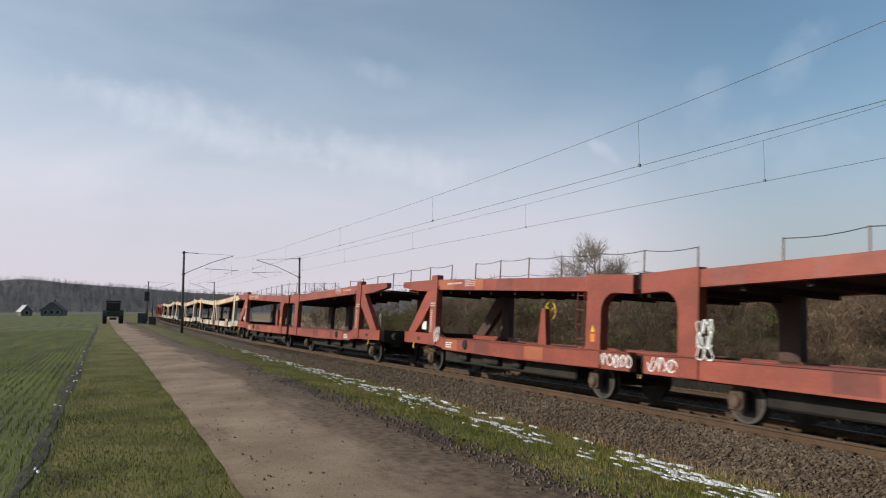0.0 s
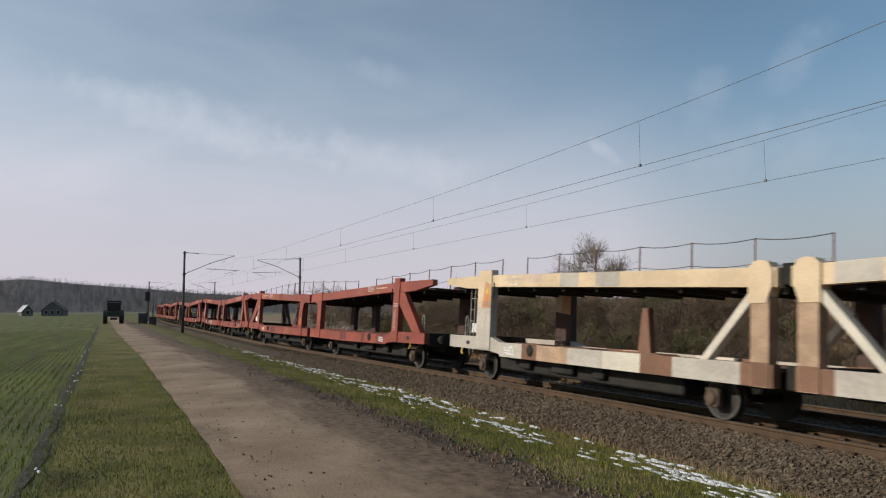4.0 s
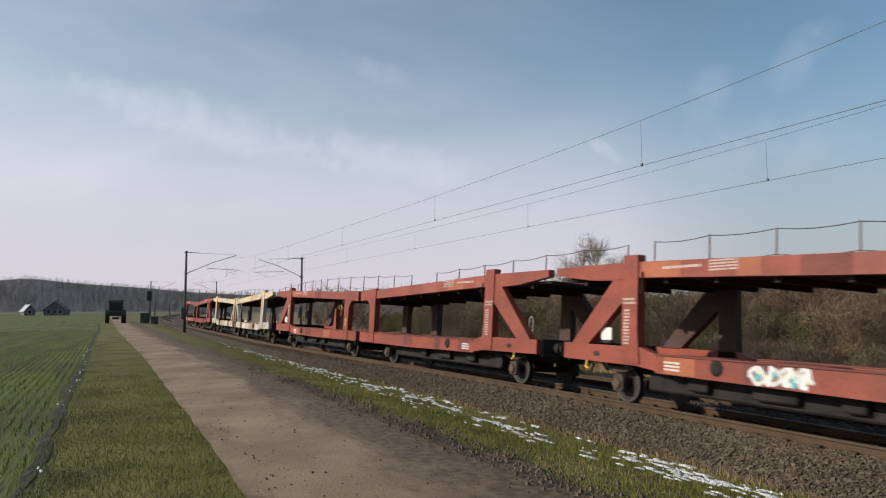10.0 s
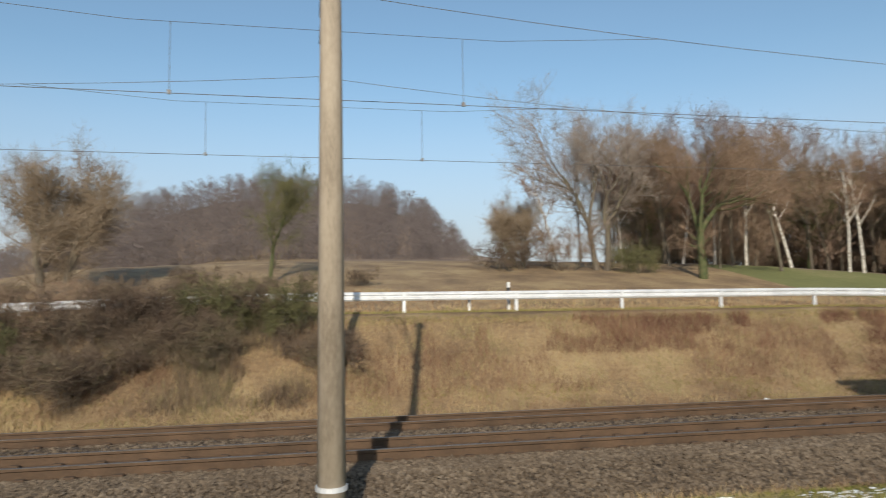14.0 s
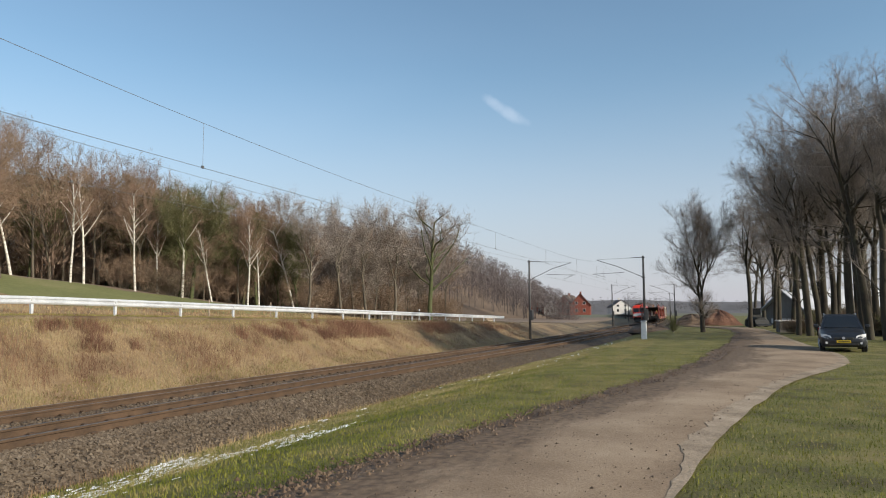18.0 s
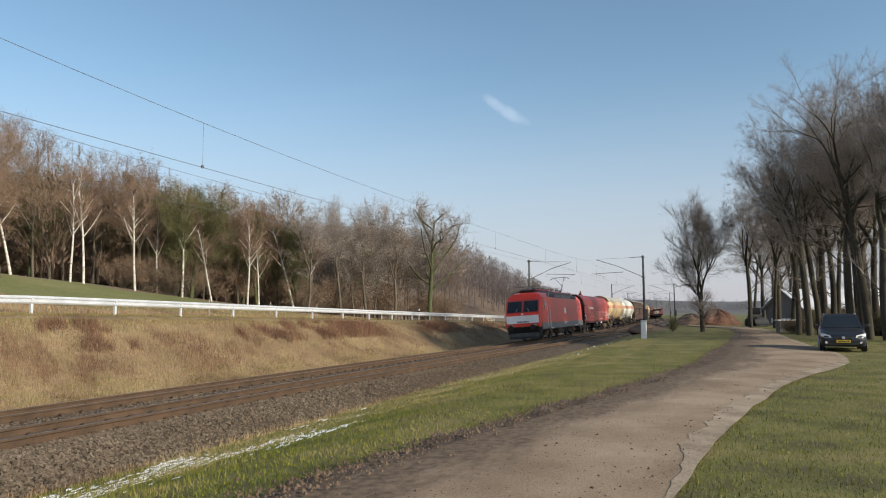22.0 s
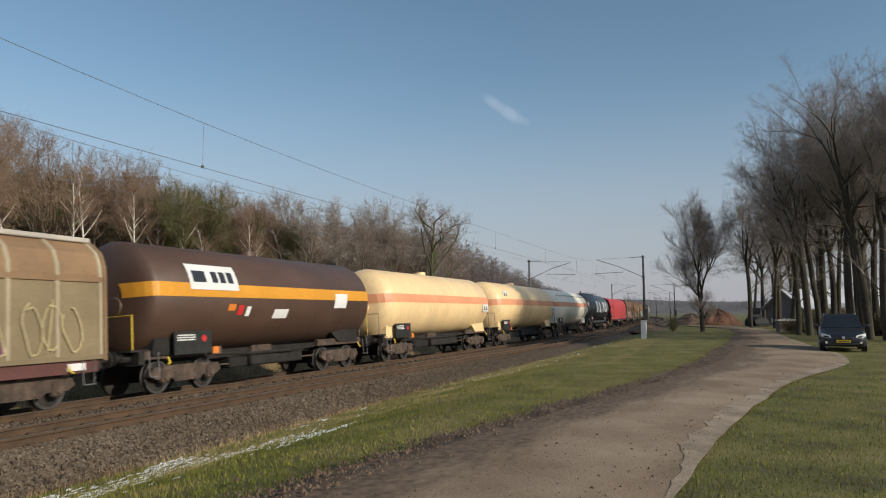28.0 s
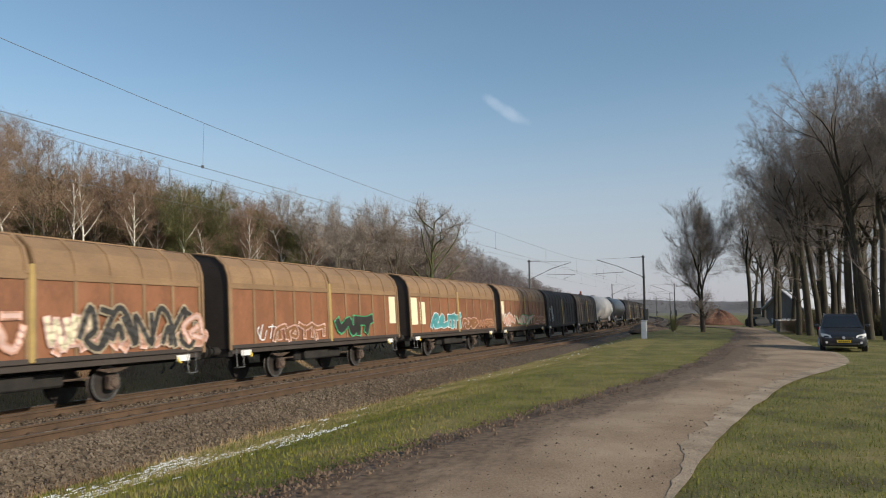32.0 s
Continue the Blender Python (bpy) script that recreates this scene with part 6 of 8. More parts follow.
class Limbs:
    """Grows one bare tree into two meshes, the wood and the fine twigs."""

    def __init__(self, seed):
        self.r = random.Random(seed)
        self.rng = np.random.default_rng(seed)
        self.wood, self.twigs = Build(), Build()
        self.bits, self.fine = [], []

    def stick(self, b, pts, r0, r1, n):
        rings = []
        for i, p in enumerate(pts):
            d = (pts[min(i + 1, len(pts) - 1)] - pts[max(i - 1, 0)])
            d.normalize()
            u = d.cross(Vector((.3, .2, 1)) if abs(d.z) < .9 else Vector((1, 0, 0))).normalized()
            w = d.cross(u)
            q = r0 + (r1 - r0) * i / (len(pts) - 1)
            rings.append([p + (u * math.cos(a) + w * math.sin(a)) * q for a in (2 * math.pi * k / n for k in range(n))])
        b.loft(rings, cap=False)

    def line(self, p, d, length, bendy, lift, steps):
        pts, q, dd = [p.copy()], p.copy(), d.normalized()
        for _ in range(steps):
            dd = (dd + Vector((self.r.gauss(0, bendy), self.r.gauss(0, bendy), self.r.gauss(0, bendy) + lift))).normalized()
            q = q + dd * (length / steps)
            pts.append(q.copy())
        return pts

    def grow(self, p, d, length, r, level, spec):
        kids, ratio, angle, bendy, lift = spec["kids"], spec["ratio"], spec["angle"], spec["bendy"], spec["lift"]
        last = level == len(kids)
        steps = 6 if level == 0 else 4 if level == 1 else 3
        pts = self.line(p, d, length, bendy * (1 if level else spec.get("sway", .22)), lift * (1 if level else .3), steps)
        before = len(self.wood.f)
        self.stick(self.wood, pts, r, r * (.4 if level else .28), 7 if level == 0 else 5 if level == 1 else 3)
        self.fine += [int(level > 1)] * (len(self.wood.f) - before)
        if level:
            for i in range(len(pts) - 1):
                self.bits.append((pts[i], pts[i + 1], level))
        if last:
            return
        start = spec["clear"] if level == 0 else .22
        for k in range(kids[level]):
            f = start + (1 - start) * ((k + self.r.random()) / kids[level])
            i = min(len(pts) - 2, int(f * (len(pts) - 1)))
            g = f * (len(pts) - 1) - i
            q = pts[i].lerp(pts[i + 1], g)
            ax = (pts[i + 1] - pts[i]).normalized()
            side = ax.cross(Vector((self.r.gauss(0, 1), self.r.gauss(0, 1), self.r.gauss(0, 1)))).normalized()
            a = angle * self.r.uniform(.7, 1.25)
            dd = ax * math.cos(a) + side * math.sin(a)
            taper = (1 - .5 * (f - start) / (1 - start)) if level == 0 else (1 - .45 * f)
            if level == 0 and spec.get("round"):
                taper = math.sin(math.pi * min(.97, .25 + .7 * (f - start) / (1 - start))) + .12
            self.grow(q, dd, length * ratio[level] * taper * self.r.uniform(.75, 1.2), r * (spec.get("slim", .52) if level == 0 else .5) * (1 - .45 * f), level + 1, spec)

    def fork(self, p, d, length, r, level, spec):
        """A stem that parts into two or three rising limbs, again and again, with shoots along them."""
        top = spec["levels"]
        pts = self.line(p, d, length, spec["bendy"] * (.3 if level == 0 else 1.0), spec["lift"] * (.3 if level == 0 else 1.0), 5 if level < 2 else 3)
        before = len(self.wood.f)
        self.stick(self.wood, pts, r, r * (.74 if level < top else .4), 8 if level == 0 else 6 if level < 3 else 3)
        self.fine += [int(r < .035)] * (len(self.wood.f) - before)
        if level:
            for i in range(len(pts) - 1):
                self.bits.append((pts[i], pts[i + 1], level))
        if level == top:
            return
        ax = (pts[-1] - pts[-2]).normalized()
        n = 3 if self.r.random() < spec["triple"] or level == 0 else 2
        turn = self.r.uniform(0, 6.28)
        u = ax.orthogonal().normalized()
        w = ax.cross(u)
        for k in range(n):
            a = turn + 6.28 * k / n + self.r.gauss(0, .25)
            g = spec["angle"] * self.r.uniform(.55, 1.3)
            dd = ax * math.cos(g) + (u * math.cos(a) + w * math.sin(a)) * math.sin(g)
            self.fork(pts[-1], dd, length * spec["keep"][min(level, len(spec["keep"]) - 1)] * self.r.uniform(.78, 1.18), r * self.r.uniform(*spec["thin"]), level + 1, spec)
        for _ in range(spec["shoots"] if level else spec.get("low", 1)):
            f = self.r.uniform(.4, .95) if level == 0 else self.r.uniform(.2, .95)
            i = min(len(pts) - 2, int(f * (len(pts) - 1)))
            q = pts[i].lerp(pts[i + 1], f * (len(pts) - 1) - i)
            a = self.r.uniform(0, 6.28)
            dd = ax * .55 + (u * math.cos(a) + w * math.sin(a)) * .8
            jump = min(top, max(level + 2, 4 if level == 0 else 0))
            self.fork(q, dd, length * (.26 if level == 0 else .6), r * (.2 if level == 0 else .4), jump, spec)

    def feather(self, sizes, width, lift=.3, spread=.6):
        """Three orders of twigs on the limbs, each a thin sliver."""
        rng = self.rng
        p0 = np.array([tuple(b[0]) for b in self.bits])
        p1 = np.array([tuple(b[1]) for b in self.bits])
        lv = np.array([b[2] for b in self.bits], float)
        ln = np.linalg.norm(p1 - p0, axis=1)
        w = ln * (lv ** 1.5)
        w /= w.sum()
        out = []
        top = lv.max()
        for gen, (n, size) in enumerate(sizes):
            i = rng.choice(len(p0), n, p=w)
            f = rng.random((n, 1))
            a = p0[i] + (p1[i] - p0[i]) * f
            d = (p1[i] - p0[i]) / np.maximum(ln[i], 1e-6)[:, None]
            d = d + rng.normal(0, spread * .75, (n, 3)) + np.array([0, 0, lift])
            d /= np.linalg.norm(d, axis=1)[:, None]
            L = size * rng.uniform(.45, 1.25, (n, 1))
            e = a + d * L
            s = np.cross(d, rng.normal(0, 1, (n, 3)))
            s /= np.linalg.norm(s, axis=1)[:, None]
            q = width * (1.7, 1.15, .8)[gen]
            out.append(np.stack([a - s * q, a + s * q, e], 1))
            p0, p1, ln = a, e, L[:, 0]
            w = ln / ln.sum()
        return np.concatenate(out)


SPECS = {
    "tall": dict(levels=6, keep=[.36, .82, .80, .76, .70, .66], angle=.27, bendy=.12, lift=.035, triple=.3, shoots=2, low=2, thin=(.43, .61), fan=(.05, .8), feather=((6000, .42), (17000, .30), (27000, .21)), width=.0021),
    "forest": dict(levels=5, keep=[.50, .82, .80, .76, .70], angle=.31, bendy=.13, lift=.04, triple=.35, shoots=2, low=3, thin=(.45, .64), fan=(.12, .8), feather=((2600, .62), (8000, .44), (13000, .32)), width=.0042),
    "round": dict(levels=6, keep=[.95, .76, .78, .76, .72, .68], angle=.36, bendy=.13, lift=.03, triple=.45, shoots=2, low=8, thin=(.45, .64), fan=(.12, .8), feather=((5000, .6), (15000, .42), (24000, .3)), width=.0042),
    "oak": dict(kids=[13, 7, 4], ratio=[.52, .5, .5], angle=.95, bendy=.2, lift=.04, clear=.28, round=True, feather=((2200, .95), (7000, .55), (12000, .36)), width=.0075),
    "birch": dict(kids=[12, 5], ratio=[.26, .5], angle=.62, bendy=.12, lift=.02, clear=.42, feather=((500, .7), (1800, .5), (3000, .36)), width=.006),
    "spray": dict(levels=6, keep=[1.0, .74, .76, .76, .72, .68], angle=.21, bendy=.10, lift=.05, triple=.55, shoots=3, low=14, thin=(.42, .62), fan=(.25, .7), feather=((9000, .5), (24000, .36), (36000, .25)), width=.0028),
}


def sliver_mesh(name, tri):
    """A mesh of loose triangles from an (n, 3, 3) array."""
    n = len(tri)
    me = bpy.data.meshes.new(name)
    me.vertices.add(n * 3)
    me.vertices.foreach_set("co", tri.reshape(-1).astype(np.float32))
    me.loops.add(n * 3)
    me.loops.foreach_set("vertex_index", np.arange(n * 3, dtype=np.int32))
    me.polygons.add(n)
    me.polygons.foreach_set("loop_start", np.arange(0, n * 3, 3, dtype=np.int32))
    me.update(calc_edges=True)
    return me


def tree_kind(name, spec, h, r, seed, bark, twig, label, lean=0.0, stems=1, clear=None):
    """One kind of bare tree, h high over all."""
    t = thing(name, label, "tree", group=spec + " trees")
    g = Limbs(seed)
    sp = dict(SPECS[spec])
    if clear is not None:
        sp["bole" if "levels" in sp else "clear"] = clear
    for s in range(stems):
        a = seed + 2.1 * s
        m = stems > 1
        (g.fork if "levels" in sp else g.grow)(Vector((.3 * math.cos(a) * m, .3 * math.sin(a) * m, -.25)), Vector((lean + .16 * math.cos(a) * m, .16 * math.sin(a) * m, 1)), h * (sp.get("bole", .42) if "levels" in sp else .86) * (1 - .08 * s), r, 0, sp)
    tri = g.feather(sp["feather"], sp["width"], *sp.get("fan", (.3, .6)))
    k = h / np.percentile(tri[..., 2], 99.7)
    g.wood.v = [(x * k, y * k, z * k) for x, y, z in g.wood.v]
    wood = g.wood.mesh("trunk", True)
    wood.materials.append(M[bark])
    wood.materials.append(M[twig])
    if len(wood.polygons) == len(g.fine):
        wood.polygons.foreach_set("material_index", g.fine)
    part("trunk", wood, bark, t)
    tagged(part("crown", sliver_mesh("crown", tri * k), twig, t), "bare winter twigs")
    return t


PLANTED = set()


def plant(kind, x, y, s=1.0, turn=0.0, z=None):
    m = Matrix.Translation((x, y, ground_z(x, y) - .05 if z is None else z)) @ pose(0, 0, 0, 0, 0, turn) @ Matrix.Diagonal((s, s, s, 1))
    if kind.name not in PLANTED:
        PLANTED.add(kind.name)
        ob = kind
    else:
        ob = copy_thing(kind, Matrix())
    ob.matrix_basis = m
    return ob


def shrub_kind(seed, h, w, stems, m, label, name="bush"):
    """Many thin stems from one root, each forking into twigs."""
    t = thing(name, label, "bush", group="bushes")
    g = Limbs(seed)
    spec = dict(kids=[4, 2], ratio=[.5, .55], angle=.7, bendy=.2, lift=.02, clear=.2)
    rnd = random.Random(seed)
    for _ in range(stems):
        a, q = rnd.uniform(0, 6.28), rnd.uniform(0, .5) * w
        d = Vector((math.cos(a) * rnd.uniform(.1, .9), math.sin(a) * rnd.uniform(.1, .9), 1))
        g.grow(Vector((math.cos(a) * q, math.sin(a) * q, -.1)), d, h * rnd.uniform(.5, .95), .014, 0, spec)
    g.bits += [(b[0], b[1], 1) for b in g.bits if b[2] == 1]
    part("stem", g.wood, "bark_grey", t)
    tagged(part("crown", sliver_mesh("crown", g.feather(((1200, .5), (3600, .36), (4200, .24)), .0075, .12, 1.0)), m, t), "tangle of thin bare twigs")
    return t


def make_plants():
    rnd = random.Random(7)
    tall = [tree_kind("tall_tree", "tall", 17.3, .27, 11, "bark_dark", "twig_dark", "tall bare broadleaf tree with a slim grey trunk"),
            tree_kind("tall_tree", "tall", 16.8, .23, 12, "bark_dark", "twig_dark", "tall bare broadleaf tree with forked limbs"),
            tree_kind("tall_tree", "tall", 17.3, .25, 13, "bark_dark", "twig_dark", "tall bare tree with a dark trunk"),
            tree_kind("tall_tree", "tall", 16.9, .22, 14, "bark_dark", "twig_dark", "tall bare broadleaf tree with rising limbs", 0, 1, .34)]
    beech = [tree_kind("forest_tree", "forest", 14, .17, 21, "bark_grey", "twig_brown", "bare brown woodland tree with dense twigs"),
             tree_kind("forest_tree", "forest", 13, .15, 22, "bark_grey", "twig_russet", "bare russet woodland tree with dense twigs"),
             tree_kind("forest_tree", "forest", 12, .15, 23, "ivy_bark", "twig_olive", "bare woodland tree with an olive-green ivy cover", 0, 1, .24),
             tree_kind("forest_tree", "forest", 14, .14, 24, "bark_grey", "twig_brown", "slim bare woodland tree", .03, 1, .34),
             tree_kind("forest_tree", "forest", 13.5, .15, 25, "bark_grey", "twig_grey", "bare grey woodland tree with rising limbs", 0, 1, .3)]
    birch = [tree_kind("birch_tree", "birch", 11, .125, 31, "bark_birch", "twig_russet", "slender white-barked birch tree without leaves", .22),
             tree_kind("birch_tree", "birch", 10.5, .115, 32, "bark_birch", "twig_russet", "slender white-barked birch tree leaning", -.16),
             tree_kind("birch_tree", "birch", 11.5, .125, 33, "bark_birch", "twig_brown", "slender pale birch tree at the wood's edge", .06)]
    oak = [tree_kind("oak_tree", "oak", 13.2, .30, 41, "ivy_bark", "twig_grey", "spreading bare oak with an ivy-clad trunk"),
           tree_kind("field_tree", "oak", 8, .15, 42, "bark_grey", "twig_grey", "small spreading bare tree behind the hedge")]
    willow = tree_kind("willow_tree", "round", 8.0, .16, 51, "bark_grey", "twig_willow", "rounded bare willow with yellow-brown shoots", 0, 2, .14)
    poplar = tree_kind("upright_tree", "spray", 11.5, .19, 52, "bark_dark", "twig_dark", "bare upright tree with a dense oval crown of fine twigs", .04, 1, .2)
    grey = tree_kind("forest_tree", "round", 14.6, .2, 53, "bark_grey", "twig_grey", "tall bare grey tree at the end of the wood", 0, 2, .18)
    round_tree = tree_kind("round_tree", "round", 13, .24, 54, "ivy_bark", "twig_brown", "broad rounded bare tree standing before the wood", 0, 1, .2)
    brown = [shrub_kind(61, 2.8, 2.6, 26, "bramble", "dense brown leafless hedge bush"), shrub_kind(62, 2.2, 2.6, 28, "bramble", "low tangle of brown brambles"),
             shrub_kind(63, 3.6, 2.4, 24, "twig_brown", "tall brown leafless hedge bush"), shrub_kind(64, 2.4, 2.2, 24, "twig_olive", "leafless hedge bush with green stems")]

    # row of tall trees beside the bend of the farm road
    for i, (x, y, s) in enumerate(((79.9, -3.4, .84), (79, -5.6, .95), (76, -7.0, 1.02), (57.3, -5.6, .80), (55.8, -6.2, .92), (56.5, -6.9, .97), (59.0, -7.6, 1.0), (60.5, -8.4, .95), (53, -8.3, 1.0), (50.5, -8.6, .95), (48.7, -8.6, .96), (46.6, -9.1, .96),
                                   (45.4, -9.9, .94), (47, -11.0, .95), (52, -10.6, 1.0), (57, -10.5, .95), (62, -10.2, 1.0), (66, -9.4, .95), (70, -8.4, .9), (49, -13.2, 1.0), (43.5, -12.6, .93))):
        plant(tall[i % 4], x, y, s, 67 * i)
    # Extra trees added behind the row to shade the line farther on.
    for i in range(15):
        plant(tall[(i * 3) % 4], 84 + 5.2 * i, -6.4 - 2.3 * ((i * 7) % 5), rnd.uniform(1.0, 1.15), 50 * i)
    plant(poplar, 63.9, 1.0, 1.04, 20)
    for i in range(4):
        plant(tall[(i * 3 + 1) % 4], 59 + 5.2 * i, -9.4 - 1.3 * ((i * 5) % 4), .88 + .03 * (i % 4), 83 * i)
    # dark undergrowth at the foot of the tall trees
    low = random.Random(19)
    for i in range(44):
        plant(brown[low.choice((0, 1, 1, 3))], 54 + 48 * low.random(), -9.2 - 6.5 * low.random(), low.uniform(.55, 1.0), low.uniform(0, 360))
    for x, y in ((60.4, -5.7), (61.3, -6.1), (62.6, -6.0)):
        plant(brown[1], x, y, .55, 70 * x)
    # wood on the slope behind the main road
    edge = lambda s: (20 + 80 * s, 61 - 27 * s)
    for i in range(17):
        x, y = edge(.03 + .66 * (i + rnd.random() * .9) / 17)
        plant(birch[i % 3], x + rnd.uniform(-1, 1), y + rnd.uniform(-.5, 2.5), rnd.uniform(.75, 1.05), rnd.uniform(0, 360))
    for i in range(250):
        s = rnd.random()
        x, y = edge(s * 1.02 - .03)
        back = rnd.random() ** 1.2 * 44 + 1.8
        if s < .58:
            k = beech[rnd.choice((0, 0, 1, 1, 1, 3, 2))]
        elif s < .7:
            k = beech[rnd.choice((2, 2, 2, 0))]
        else:
            k = beech[rnd.choice((4, 4, 3, 0))]
        px, py = x + back * .34 + rnd.uniform(-2, 2), y + back * .94
        if math.atan2(px, py) < radians(25.5):
            continue
        grown = (.80 if s < .25 else .98) if s < .75 else .92
        plant(k, px, py, rnd.uniform(.78, 1.08) * grown * (1.0 if back < 8 else 1.08), rnd.uniform(0, 360))
    for i in range(115):
        x, y = edge(rnd.random())
        back = rnd.uniform(1.5, 20)
        if math.atan2(x + back * .34, y + back) < radians(24.5):
            continue
        kind, grown, turn = brown[rnd.choice((2, 2, 2, 0))], rnd.uniform(.8, 1.5), rnd.uniform(0, 360)
        if i % 4:
            plant(kind, x + back * .34, y + back, grown, turn)
    for i, (x, y, k) in enumerate(((25.5, 55, 1), (27.5, 58, 0), (30, 54, 3), (31.5, 57.5, 1), (34, 53, 0), (24.6, 60, 0), (36.5, 55, 1), (39, 52, 3), (28.5, 62, 1), (33, 61, 0))):
        plant(beech[k], x, y, .78 + .05 * (i % 4), 77 * i)
    plant(grey, 22.3, 50.3, .98, 30)
    plant(round_tree, 28.7, 46.9, 1.0, 10)
    plant(oak[0], 90, 36.4, 1.34, 0)
    plant(beech[4], 84, 39, 1.2, 120)
    plant(beech[4], 80, 41, 1.16, 20)
    plant(beech[4], 76, 42.5, 1.12, 70)
    plant(beech[4], 71, 44, 1.08, 150)
    # trees behind the main road, left of the wood
    plant(willow, 16.6, 52.8, .72, 140)
    plant(brown[2], 19, 50, 1.1, 20)
    plant(brown[3], 24.5, 49, 1.0, 80)
    plant(brown[0], 15, 50.5, 1.1, 80)
    plant(willow, -13.8, 43, 1.12, 0)
    plant(beech[2], -2.0, 45, .66, 90)
    plant(oak[1], -39.6, 30.5, .80, 0)
    plant(brown[2], -67, 19.5, 1.5, 0)
    plant(brown[2], -64, 22.0, 1.3, 70)
    # hedge on the far side of the tracks
    for i in range(120):
        x = -62 + 62.5 * i / 120 + rnd.uniform(-.8, .8)
        row = i % 3
        y = 20.6 + 1.9 * row + rnd.uniform(-.6, .6)
        s = rnd.uniform(.55, .9) if row == 0 else rnd.uniform(.75, 1.1)
        if x < -46:
            y += 2.5
        s *= .84 + .16 * smoothstep(-6, -26, x) if x > -26 else 1.0
        if x > -15:
            y, s = rnd.uniform(20.0, 23.4), rnd.uniform(.5, .74)
        elif x > -32:
            s *= .82
        plant(brown[rnd.choice((0, 1, 1, 3) if row == 0 else (0, 0, 2, 3, 1))], x, y, s, rnd.uniform(0, 360))
    for i in range(26):
        plant(brown[rnd.choice((0, 1, 1, 2))], rnd.uniform(-26, -14.0), rnd.uniform(20.4, 24.0), rnd.uniform(.45, .7), rnd.uniform(0, 360))
    for i in range(14):
        plant(brown[rnd.choice((1, 1, 0))], rnd.uniform(-14, -1.5), rnd.uniform(20.4, 22.6), rnd.uniform(.3, .5), rnd.uniform(0, 360))
    for i in range(16):
        plant(brown[rnd.choice((0, 2))], rnd.uniform(-60, -8), rnd.uniform(30, 44), rnd.uniform(.45, .75), rnd.uniform(0, 360))
    # scrub along the main road's far bank
    for i in range(8):
        plant(brown[rnd.choice((0, 1))], rnd.uniform(-22, 8), rnd.uniform(36, 44), rnd.uniform(.4, .7), rnd.uniform(0, 360))


make_plants()


def scatter(name, tri_verts, material, label, category):
    """One object of many loose pieces from an (n, k, 3) array, k corners a piece."""
    n, k, _ = tri_verts.shape
    me = bpy.data.meshes.new(name)
    me.vertices.add(n * k)
    me.vertices.foreach_set("co", tri_verts.reshape(-1).astype(np.float32))
    me.loops.add(n * k)
    me.loops.foreach_set("vertex_index", np.arange(n * k, dtype=np.int32))
    me.polygons.add(n)
    me.polygons.foreach_set("loop_start", np.arange(0, n * k, k, dtype=np.int32))
    me.update(calc_edges=True)
    return tagged(part(name, me, material), label, category, "", "stuff")


def blades(name, n, xr, yr, h, w, material, label, seed, keep=None, rows=0.0, near=None, category="grass", follow=None):
    rng = np.random.default_rng(seed)
    x, y = rng.uniform(*xr, n), rng.uniform(*yr, n)
    if near:
        x = near[0] + np.sign(rng.uniform(-1, 1, n)) * np.abs(rng.normal(0, near[1], n))
        x = np.where((x < xr[0]) | (x > xr[1]), rng.uniform(*xr, n), x)
    if follow:
        y = np.array([follow[0](a) for a in x])
        y = y + (follow[1] - y) * rng.random(n)
    if rows:
        y = np.round(y / rows) * rows + rng.normal(0, rows * .14, n)
    if keep is not None:
        ok = np.array([keep(a, b) for a, b in zip(x, y)])
        x, y = x[ok], y[ok]
    n = len(x)
    z = np.array([ground_z(a, b) for a, b in zip(x, y)]) - .01
    hh = rng.uniform(*h, n) * (.75 + .5 * rng.random(n))
    ww = rng.uniform(*w, n)
    a, lean = rng.uniform(0, 2 * np.pi, n), rng.normal(0, .35, n) * hh
    b = rng.uniform(0, 2 * np.pi, n)
    v = np.zeros((n, 3, 3))
    v[:, 0] = np.c_[x - np.cos(a) * ww, y - np.sin(a) * ww, z]
    v[:, 1] = np.c_[x + np.cos(a) * ww, y + np.sin(a) * ww, z]
    v[:, 2] = np.c_[x + np.cos(b) * lean, y + np.sin(b) * lean, z + hh]
    return scatter(name, v, material, label, category)


